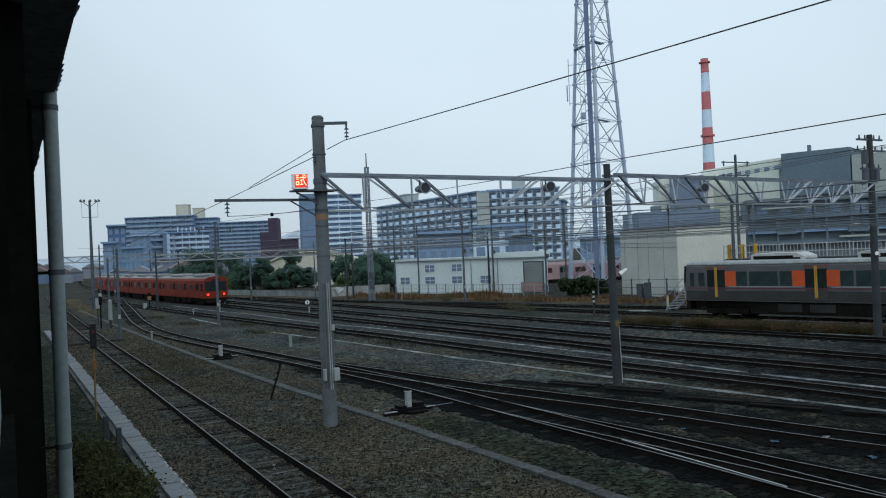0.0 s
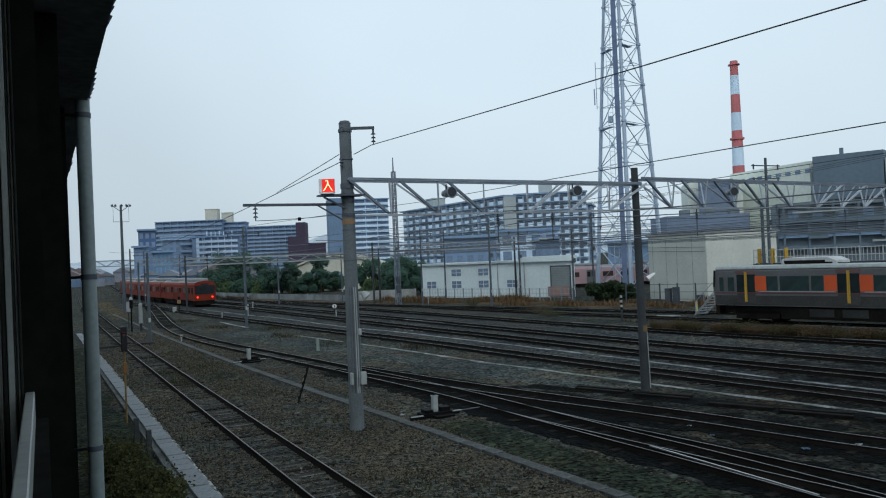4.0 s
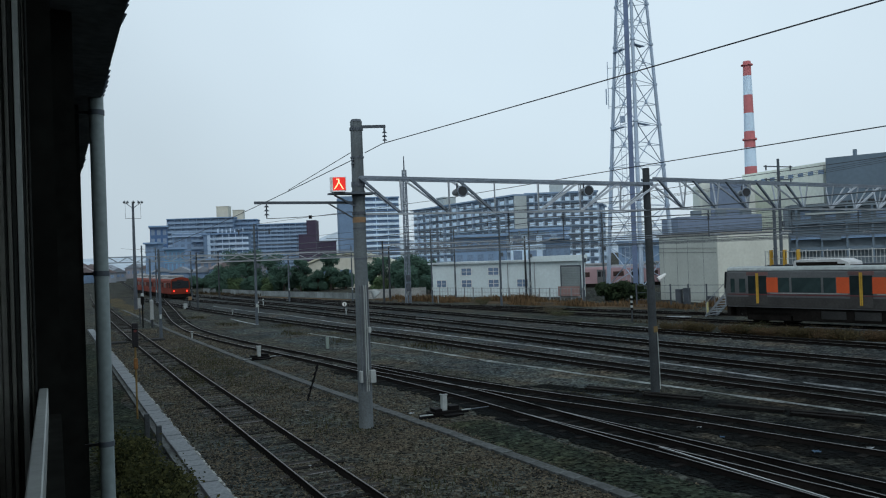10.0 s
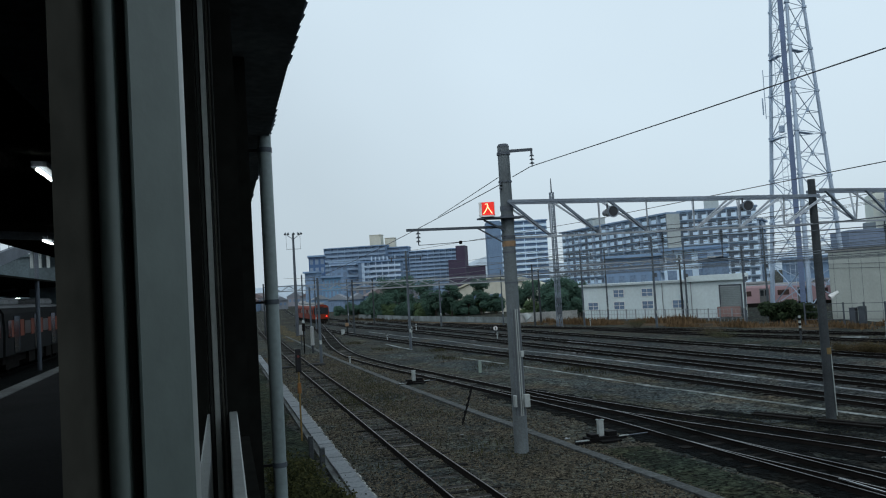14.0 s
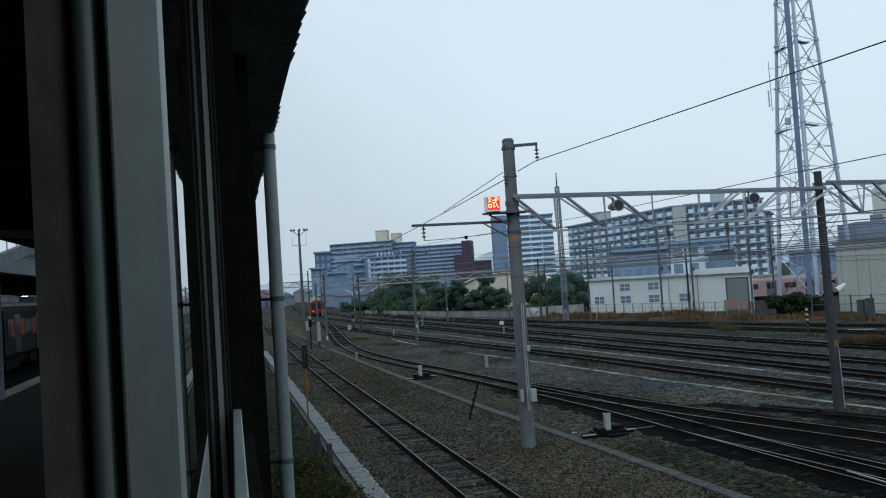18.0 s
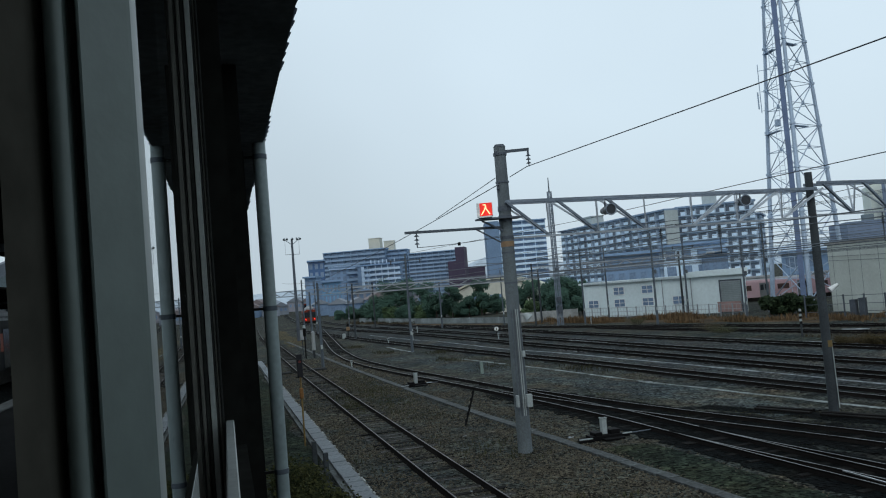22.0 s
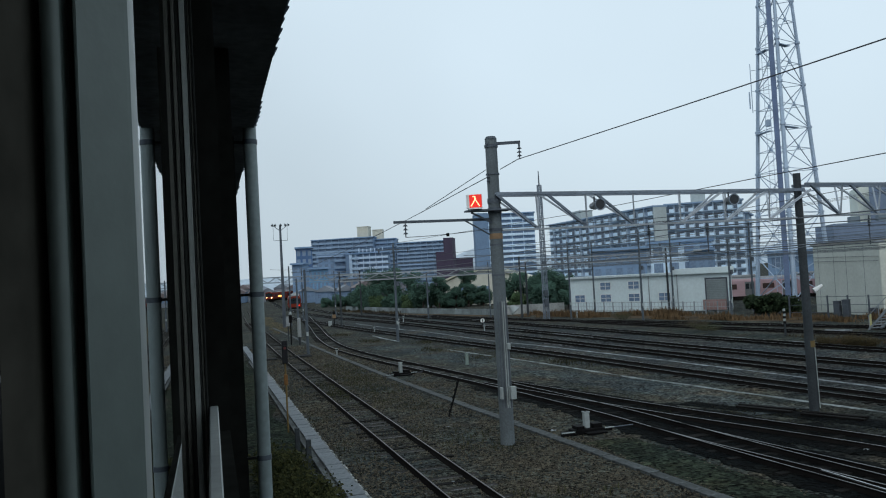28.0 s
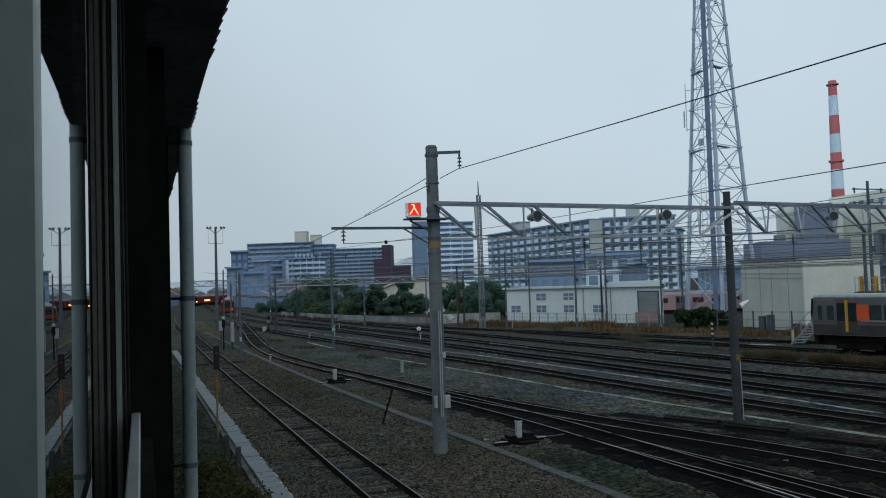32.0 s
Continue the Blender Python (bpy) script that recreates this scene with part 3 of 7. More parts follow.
solo("kerb_edge", bm, mat("crumbled_pale_mortar", (0.27, 0.285, 0.275), 0.9, 0, 0.5, 3.0, 14, 0.5, spec=0.1), "ragged pale mortar edge along the trough lids", "kerb", kind="structure")
bm = B()
box(bm, 2.90, 3.07, 10, 60, GZ - 0.05, GZ + 0.12)
solo("trough_ledge", bm, TROUGH_OLD, "dirty concrete ledge beside the cable trough", "ledge", kind="structure", bevel=0.01)

# ---- the platform shelter from whose window one looks out ----
SK = 0.0095   # the shelter stands half a degree off the tracks
TURN = Matrix.Rotation(-math.atan(SK), 4, "Z")


def shelter(ob):
    ob.matrix_basis = TURN
    return ob


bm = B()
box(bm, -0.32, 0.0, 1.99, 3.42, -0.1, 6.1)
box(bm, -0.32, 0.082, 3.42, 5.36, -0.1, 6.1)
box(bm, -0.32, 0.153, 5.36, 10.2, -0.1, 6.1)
# Unseen stretch behind the camera, brought near to cut light on the sash.
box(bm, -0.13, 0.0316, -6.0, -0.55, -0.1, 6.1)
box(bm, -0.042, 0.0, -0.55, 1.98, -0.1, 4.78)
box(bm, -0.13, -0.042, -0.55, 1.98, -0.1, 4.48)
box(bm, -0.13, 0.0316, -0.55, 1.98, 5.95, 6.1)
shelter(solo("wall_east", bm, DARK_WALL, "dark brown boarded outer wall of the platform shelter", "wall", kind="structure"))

win = shelter(thing("window_1", Matrix(), "grey aluminium sliding window standing open beside the camera", "window", kind="structure"))
bm = B()
box(bm, -0.042, -0.024, -0.545, 1.935, 4.782, 4.858)
part("window_sill", bm, ALU_PALE, win, "pale aluminium sill rail", bevel=0.002)
bm = B()
box(bm, -0.13, -0.043, -0.545, 1.93, 4.481, 4.505)
part("sill_track", bm, DARK_WALL, win)
bm = B()
box(bm, -0.024, 0.0, -0.545, 1.94, 4.781, 4.80)
part("sill_flashing", bm, DARK_WALL, win)
# Dark tone for the shaded gaps between the jamb profiles.
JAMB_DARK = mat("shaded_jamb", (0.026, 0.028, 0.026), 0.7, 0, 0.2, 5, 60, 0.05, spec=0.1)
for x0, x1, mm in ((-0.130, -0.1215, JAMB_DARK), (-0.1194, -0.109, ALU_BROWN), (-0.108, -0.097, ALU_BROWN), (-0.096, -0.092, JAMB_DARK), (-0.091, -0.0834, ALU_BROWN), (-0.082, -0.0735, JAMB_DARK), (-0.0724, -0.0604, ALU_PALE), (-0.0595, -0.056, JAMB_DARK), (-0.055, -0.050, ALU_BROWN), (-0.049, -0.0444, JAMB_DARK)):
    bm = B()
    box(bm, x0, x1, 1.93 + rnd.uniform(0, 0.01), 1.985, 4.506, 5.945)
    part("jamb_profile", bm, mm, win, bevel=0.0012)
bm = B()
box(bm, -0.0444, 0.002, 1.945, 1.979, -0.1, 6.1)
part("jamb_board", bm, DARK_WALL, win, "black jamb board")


def upright(outline, z0, z1):
    """A footprint in x, y drawn upwards: an extruded sash profile."""
    bm = B()
    lo = [bm.verts.new((x, y, z0)) for x, y in outline]
    hi = [bm.verts.new((x, y, z1)) for x, y in outline]
    k = len(lo)
    for i in range(k):
        bm.faces.new((lo[i], lo[(i + 1) % k], hi[(i + 1) % k], hi[i]))
    bm.faces.new(lo[::-1])
    bm.faces.new(hi)
    return bm


def rounded_front(x0, y0, x1, y1, deep, bulge):
    """A profile with a bowed front from (x0, y0) to (x1, y1)."""
    front = [(x0 + (x1 - x0) * u, y0 + (y1 - y0) * u - bulge * 4 * u * (1 - u)) for u in (0, 0.12, 0.3, 0.5, 0.7, 0.88, 1)]
    return front + [(x1, deep), (x0, deep)]


part("sash_stile", upright([(-0.0703, 0.312), (-0.0698, 0.3107), (-0.0690, 0.3105), (-0.0553, 0.3286), (-0.0542, 0.3302), (-0.0542, 0.356), (-0.0703, 0.356)], 4.862, 5.94), ALU, win)
# The edge's highlight, put in as a strip of paler aluminium.
part("stile_lip", upright([(-0.05415, 0.3304), (-0.0536, 0.3325), (-0.0530, 0.336), (-0.0528, 0.3395), (-0.0532, 0.345), (-0.05415, 0.345)], 4.862, 5.94), ALU_PALE, win, "pale strip for the highlight on the stile edge", smooth=True)
part("meeting_stile", upright(rounded_front(-0.0804, 0.3105, -0.0740, 0.3085, 0.34, 0.0022), 4.862, 5.94), ALU, win, smooth=True)
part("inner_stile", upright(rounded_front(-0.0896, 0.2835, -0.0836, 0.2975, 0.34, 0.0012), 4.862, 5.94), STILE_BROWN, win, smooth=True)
# Dark strips standing for the shade in the gaps between the stiles.
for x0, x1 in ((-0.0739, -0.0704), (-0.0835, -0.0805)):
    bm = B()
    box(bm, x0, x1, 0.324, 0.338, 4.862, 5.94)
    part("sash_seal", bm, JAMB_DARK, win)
bm = B()
box(bm, -0.0694, -0.0578, 0.70, 0.73, 4.862, 5.94)
part("sash_stile", bm, ALU_BROWN, win, bevel=0.002)
bm = B()
box(bm, -0.0694, -0.0556, 0.357, 0.699, 4.862, 4.90)
part("bottom_rail", bm, ALU_BROWN, win, "dull bottom rail of the sash", bevel=0.002)
gm = bpy.data.materials.new("window_glass")
gm.use_nodes = True
gb = gm.node_tree.nodes["Principled BSDF"]
gb.inputs["Base Color"].default_value = (0.75, 0.8, 0.8, 1)
gb.inputs["Roughness"].default_value, gb.inputs["Transmission Weight"].default_value, gb.inputs["IOR"].default_value = 0.0, 1.0, 1.5
bm = B()
box(bm, -0.0595, -0.0565, 0.34, 0.70, 4.90, 5.94)
pane = part("pane", bm, gm, win, "clear glass pane of the slid sash")
pane.visible_shadow = False

# corrugated eave and canopy
bm = B()
ny = 700
for sx0, sz0, sx1, sz1, ya, yb in ((0.278, 6.14, -0.9, 6.34, -4.0, 10.2),):
    rows_ = []
    for i in range(ny + 1):
        y = ya + (yb - ya) * i / ny
        dz = 0.007 * math.sin(y * 2 * math.pi / 0.13)
        jx = 0.012 * noise.noise((0, y * 1.1, 0)) + (0.009 if int(y / 0.91) % 2 else 0) + 0.011 * noise.noise((3, y * 4.2, 1)) + 0.006 * math.sin(y * 2 * math.pi / 0.13)
        rows_.append((bm.verts.new((sx0 + jx, y, sz0 + dz)), bm.verts.new((sx1, y, sz1 + dz))))
    for a, b in zip(rows_, rows_[1:]):
        bm.faces.new((a[0], a[1], b[1], b[0]))
bmesh.ops.solidify(bm, geom=bm.faces[:], thickness=0.012)
eave = shelter(solo("canopy_roof", bm, SOFFIT, "dark corrugated sheet eave of the platform canopy", "roof", kind="structure"))
bm = B()
box(bm, -0.9, 0.27, -4.0, 10.2, 6.105, 6.112)
part("soffit", bm, SOFFIT, eave, "black soffit boards")

pipe = shelter(thing("drain_pipe", Matrix(), "grey painted rainwater downpipe with metal clips", "drain pipe"))
PX, PY = 0.242, 5.15
bm = B()
rod(bm, (PX, PY, -0.12), (PX, PY, 6.12), 0.0405, 20)
part("pipe", bm, PIPE, pipe, smooth=True)
for z in (0.9, 1.95, 3.0, 4.09, 5.08, 6.02):
    bm = B()
    rod(bm, (PX, PY, z - 0.015), (PX, PY, z + 0.015), 0.0445, 20)
    part("clip", bm, GALV_DARK, pipe, smooth=True)
    bm = B()
    box(bm, PX - 0.16, PX - 0.04, PY - 0.006, PY + 0.006, z - 0.008, z + 0.008)
    part("bracket", bm, BLACK, pipe)

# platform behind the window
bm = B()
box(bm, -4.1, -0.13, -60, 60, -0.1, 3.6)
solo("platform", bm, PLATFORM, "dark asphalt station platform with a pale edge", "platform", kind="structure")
bm = B()
box(bm, -4.1, -3.75, -8, 60, 3.6, 3.612)
solo("platform_edge", bm, TROUGH_OLD, "worn pale concrete platform edge", "platform edge", kind="structure")
# Runs on unseen behind the camera to keep daylight out.
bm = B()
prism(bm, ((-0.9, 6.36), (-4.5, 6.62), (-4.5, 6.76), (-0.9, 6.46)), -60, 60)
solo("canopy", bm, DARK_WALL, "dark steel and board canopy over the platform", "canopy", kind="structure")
for i in range(4):
    bm = B()
    rod(bm, (-3.9, 4 + i * 12, 3.6), (-3.9, 4 + i * 12, 6.55), 0.09, 10)
    bar(bm, (-0.9, 4 + i * 12, 6.28), (-4.45, 4 + i * 12, 6.54), 0.1, 0.14)
    solo("canopy_post", bm, GALV_DARK, "dull painted steel post under the canopy", "post", "canopy posts")


def tube_light(x, y, z, length=2.4):
    t = thing("fluorescent_lamp", pose(x, y, z), "lit white fluorescent tube hung under the canopy", "lamp", "platform lamps")
    bm = B()
    rod(bm, (0, 0, 0), (0, length, 0), 0.015, 8)
    part("tube", bm, TUBE, t, "glowing white tube")
    bm = B()
    box(bm, -0.06, 0.06, 0.05, length - 0.05, 0.03, 0.08)
    rod(bm, (0, 0.4, 0.08), (0, 0.4, 0.5), 0.008, 6)
    rod(bm, (0, length - 0.4, 0.08), (0, length - 0.4, 0.5), 0.008, 6)
    part("housing", bm, GALV_DARK, t)


tube_light(-1.40, 7.3, 6.265, 0.85)
tube_light(-2.7, 14.5, 6.24, 0.85)
# Unseen lamp, added behind the camera to brighten the top of the sash.
tube_light(-1.42, -1.3, 6.2, 0.85)
for y in (60, 72, 84, 98):
    tube_light(-15.5, y, 6.2, 2.0)
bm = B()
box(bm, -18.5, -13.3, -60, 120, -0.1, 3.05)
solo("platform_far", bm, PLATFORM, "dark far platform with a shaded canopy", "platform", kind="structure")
# Drawn out over the train, and back out of view, to shade it.
bm = B()
prism(bm, ((-9.4, 6.75), (-16.8, 6.4), (-21.5, 7.1), (-21.5, 7.2), (-16.8, 6.55), (-9.4, 6.85)), -60, 120)
solo("canopy_far", bm, DARK_WALL, "dark butterfly canopy over the far platform", "canopy", kind="structure")
for i in range(9):
    bm = B()
    rod(bm, (-16.8, 24 + i * 11, 3.05), (-16.8, 24 + i * 11, 6.45), 0.1, 8)
    bar(bm, (-16.8, 24 + i * 11, 6.0), (-12.2, 24 + i * 11, 6.55), 0.08, 0.14)
    solo("canopy_post", bm, GALV_DARK, "dull painted steel post under the far canopy", "post", "canopy posts")
bm = B()
box(bm, -13.3, -4.1, -60, 320, -0.1, 1.8)
for x in (-12.065, -10.935, -7.3, -6.17):
    box(bm, x - 0.03, x + 0.03, -60, 320, 1.8, 1.95)
solo("track_bed", bm, OILY, "dark raised track bed between the platforms", "track bed", kind="structure")


# Added block that covers the low sky with a dimmer grey.
bm = B()
box(bm, -44, -32, -60, 240, -0.1, 10.4)
solo("station_building", bm, mat("dim_grey_filler", (0.14, 0.18, 0.22), 0.8, 0, 0.15, 0.2, 2, 0), "grey block added beyond the far platform to fill the low sky", "building")
stair = thing("footbridge_stair", Matrix(), "dark steel stair girder rising to the station footbridge", "footbridge")
bm = B()
bar(bm, (-9.6, 32.0, 6.1), (-9.6, 56.0, 9.75), 0.25, 0.6)
part("girder", bm, GALV_DARK, stair)
bm = B()
for k in range(13):
    y = 33 + k * 1.8
    z = 6.4 + (y - 32) * 0.152
    rod(bm, (-9.6, y, z), (-9.6, y, z + 1.0), 0.025, 6)
bar(bm, (-9.6, 32.6, 7.35), (-9.6, 55.6, 10.85), 0.05, 0.05)
part("handrail", bm, GALV_DARK, stair)
for y, top in ((38.0, 6.7), (50.0, 8.6)):
    bm = B()
    rod(bm, (-9.6, y, 1.8), (-9.6, y, top), 0.12, 10)
    part("column", bm, GALV_DARK, stair)

CONCOURSE = mat("slate_concourse_cladding", (0.075, 0.105, 0.12), 0.8, 0, 0.2, 0.4, 4, 0.05)
hall = thing("concourse", pose(0, 62, 0), "dark slate station concourse with a row of pale columns", "building")
bm = B()
box(bm, -12.4, -6.6, 0, 9, 5.2, 8.05)
box(bm, -12.4, -6.6, 0.9, 9, 8.05, 9.3)
box(bm, -12.7, -6.3, -0.5, 9.4, 9.3, 10.7)
part("wall", bm, CONCOURSE, hall)
bm = B()
box(bm, -12.75, -6.25, -0.6, 9.5, 10.7, 10.95)
part("roof", bm, GALV_DARK, hall)
for k in range(11):
    bm = B()
    box(bm, -12.3 + k * 0.53, -12.1 + k * 0.53, 0.02, 0.3, 8.05, 9.3)
    part("column", bm, WHITE_DULL, hall, "pale column")
for x in (-12.0, -7.0):
    bm = B()
    box(bm, x - 0.25, x + 0.25, 2.0, 2.5, 1.8, 5.2)
    part("pier", bm, CONCRETE, hall)
# Added block that dims the sky left of the concourse.
bm = B()
box(bm, -34, -23.5, 118, 130, -0.1, 12.2)
box(bm, -34.3, -23.2, 117.7, 130.3, 12.2, 12.6)
solo("station_annex", bm, CONCOURSE, "grey block added beyond the platforms to dim the sky", "building")

# Unseen walls, added only to block daylight.
bm = B()
box(bm, -0.13, 0.0316, -60, -6, -0.1, 6.1)
box(bm, -22, 0.0316, -60.3, -60, -0.1, 7.6)
box(bm, -22.3, -22, -60, 60, -0.1, 7.2)
solo("wall_back", bm, DARK_WALL, "unseen dark walls added to keep daylight off the platforms", "wall", kind="structure")


# ---- trains ----
CAR = [(-1.42, 1.0), (-1.45, 2.2), (-1.40, 3.1), (-1.22, 3.38), (-0.7, 3.56), (0, 3.62), (0.7, 3.56), (1.22, 3.38), (1.40, 3.1), (1.45, 2.2), (1.42, 1.0)]


def boxmesh(sx, sy, sz, material, bevel=0.0):
    bm = B()
    box(bm, -sx / 2, sx / 2, -sy / 2, sy / 2, -sz / 2, sz / 2)
    return mesh(bm, material, bevel=bevel)


# Brown in the glass colour stands for what the windows reflect.
REFLECT_BROWN = mat("reflecting_car_window", (0.045, 0.026, 0.022), 0.3, 0, 0.3, 0.4, 2, 0, spec=0.3)
WIN = boxmesh(0.03, 1.5, 0.7, REFLECT_BROWN, 0.01)
WIN_S = boxmesh(0.03, 0.7, 0.85, GLASS_DARK, 0.01)
DOOR_RED = boxmesh(0.025, 1.25, 1.9, RED_CAR, 0.01)
DOOR_STEEL = boxmesh(0.025, 1.25, 1.9, STEEL_CAR, 0.01)
DOOR_WIN = boxmesh(0.04, 0.42, 0.75, GLASS_DARK, 0.01)
DOOR_DARK = boxmesh(0.03, 1.3, 1.9, GLASS_DARK, 0.01)
# Orange panel of the platform train, dimmed in colour by the same shade.
PANEL = boxmesh(0.028, 0.85, 0.86, mat("shaded_orange_panel", (0.16, 0.03, 0.012), 0.7))
COWL = boxmesh(1.7, 4.6, 0.42, ROOF_GREY, 0.12)


def car(train, m, body_mat, kind, front=False, back=False):
    """A 20 m rail car with its windows, doors, roof cowls and running gear, as parts of a train."""
    bm = B()
    prism(bm, CAR, -9.75, 9.75)
    for f in bm.faces:
        c = f.calc_center_median()
        f.material_index = 1 if c.z > 3.45 else 0
    c = part("car", bm, [body_mat, ROOF_GREY], train)
    c.matrix_basis = m
    bm = B()
    box(bm, -1.15, 1.15, -9.2, 9.2, 0.55, 1.0)
    for by in (-6.9, 6.9):
        box(bm, -1.1, 1.1, by - 1.5, by + 1.5, 0.25, 0.75)
        for wy in (-1.05, 1.05):
            rod(bm, (-0.65, by + wy, 0.43), (0.65, by + wy, 0.43), 0.43, 14)
    for by in (-3.2, -1.0, 1.6, 3.6):
        box(bm, -1.3, 1.3, by - 0.8, by + 0.8, 0.35, 0.95)
    part("underframe", bm, UNDER, c)
    for y in (-6.2, 3.4):
        piece("roof_cowl", COWL, c, pose(0, y, 3.72))
    for side in (-1, 1):
        for i in range(4):
            y = -7.3 + i * 4.87
            if kind == "red":
                piece("door", DOOR_RED if body_mat is RED_CAR else DOOR_STEEL, c, pose(side * 1.452, y, 2.0))
                for w in (-0.31, 0.31):
                    piece("door_window", DOOR_WIN, c, pose(side * 1.458, y + w, 2.35))
            else:
                piece("door", DOOR_DARK, c, pose(side * 1.452, y, 2.02))
                for w in (-1.15, 1.15):
                    if abs(y + w) < 8.6:
                        piece("colour_panel", PANEL, c, pose(side * 1.453, y + w, 2.32))
            if i < 3:
                piece("window", WIN, c, pose(side * 1.455, y + 2.43, 2.32))
        piece("window", WIN_S, c, pose(side * 1.455, -8.9, 2.32))
        if not front:
            piece("window", WIN_S, c, pose(side * 1.455, 8.9, 2.32))
    for end, on in ((-1, back), (1, front)):
        if on:
            y = end * 9.77
            bm = B()
            box(bm, -1.3, 1.3, y - 0.02, y + 0.02, 1.85, 3.02)
            part("windscreen", bm, GLASS_DARK, c, bevel=0.01)
            bm = B()
            box(bm, -0.5, 0.5, y - 0.03, y + 0.03, 3.06, 3.24)
            part("destination_board", bm, GLASS_DARK, c)
            bm = B()
            box(bm, -1.25, 1.25, y - 0.06, y + 0.06, 0.45, 1.0)
            part("skirt", bm, UNDER, c)
            for sx in (-0.98, 0.98):
                bm = B()
                rod(bm, (sx, y - 0.05, 1.45), (sx, y + 0.05, 1.45), 0.11, 12)
                part("lamp", bm, TAIL if kind == "red" and end == -1 else (HEAD if kind == "red" else BLACK), c, "round end lamp")
    return c


red = thing("commuter_train", Matrix(), "vermilion suburban train with red tail lamps rolling away", "train")
RED_CARS = []
for i in range(4):
    y = 10 + i * 20
    RED_CARS.append(car(red, pose(-0.05 * y + 0.00042 * y * y, y, 0, 0, 0, 2.9 - 0.048 * y), RED_CAR, "red", back=(i == 0)))
red2 = thing("commuter_train", Matrix(), "vermilion suburban train approaching with lit headlamps", "train")
for i in range(4):
    car(red2, pose(0, 10 + i * 20, 0), RED_CAR, "red", back=(i == 0))
for o in red2.children_recursive:
    if o.name.startswith("lamp"):
        o.data.materials[0] = HEAD
bm = B()
box(bm, 1.46, 1.52, 6.0, 11.5, 1.6, 2.15)
o = part("lit_board", bm, AMBER, red2, "amber lit side display")
parked = thing("parked_train", pose(44.39, 31.63, 0, 0, 0, 12.6), "grey stainless train with orange panels and yellow door edges", "train")
STEEL = [(-1.42, 1.1), (-1.43, 2.2), (-1.42, 3.35), (-1.30, 3.58), (-0.8, 3.68), (0, 3.72), (0.8, 3.68), (1.30, 3.58), (1.42, 3.35), (1.43, 2.2), (1.42, 1.1)]
S_DOOR = boxmesh(0.03, 1.3, 1.15, mat("dark_door_glass", (0.018, 0.028, 0.030), 0.15, 0, 0.15, 0.5, 2, 0), 0.01)
# Lower body steel, darkened in colour for the ground it mirrors.
LOWER_STEEL = mat("lower_steel_reflection", (0.050, 0.049, 0.048), 0.6, 0.3, 0.2, 0.7, 8, 0.05)
S_DOOR_LOW = boxmesh(0.026, 1.3, 0.72, LOWER_STEEL, 0.01)
S_EDGE = boxmesh(0.05, 0.075, 1.95, YELLOW)
S_HEAD = boxmesh(0.022, 1.5, 0.22, mat("rust_tinted_steel", (0.15, 0.085, 0.085), 0.5, 0.2, 0.2))
S_RAIL = boxmesh(0.05, 7.4, 0.06, UNDER)
S_BOX = boxmesh(0.5, 1.5, 0.5, mat("grimy_equipment_box", (0.022, 0.023, 0.023), 0.7, 0.2, 0.3), 0.02)
S_PANEL = boxmesh(0.028, 0.76, 0.95, CAR_ORANGE)
S_BLIND = mat("teal_car_window", (0.03, 0.05, 0.052), 0.12, 0, 0.15, 0.5, 2, 0)
S_WIN = {w: boxmesh(0.034, w, 0.92, S_BLIND, 0.02) for w in (0.74, 1.87, 0.45, 0.3)}
S_SILL = boxmesh(0.06, 4.9, 0.05, WHITE_DULL)
S_STRIPE = boxmesh(0.02, 19.2, 0.05, mat("dark_red_stripe", (0.16, 0.03, 0.035), 0.5))
bm = B()
prism(bm, ((-1.75, -0.24), (1.75, -0.24), (1.72, -0.02), (1.2, 0.2), (-1.25, 0.2), (-1.72, 0.1)), -0.9, 0.9)
bmesh.ops.rotate(bm, verts=bm.verts[:], cent=(0, 0, 0), matrix=Matrix.Rotation(radians(-90), 3, "Z"))
S_COWL = mesh(bm, mat("white_roof_cowl", (0.42, 0.44, 0.45), 0.6), bevel=0.03)
S_LOWER = boxmesh(0.02, 19.3, 0.62, LOWER_STEEL)
S_GRILLE = boxmesh(1.84, 2.6, 0.16, UNDER, 0.01)
S_COWL_BASE = boxmesh(1.86, 3.0, 0.26, UNDER, 0.02)
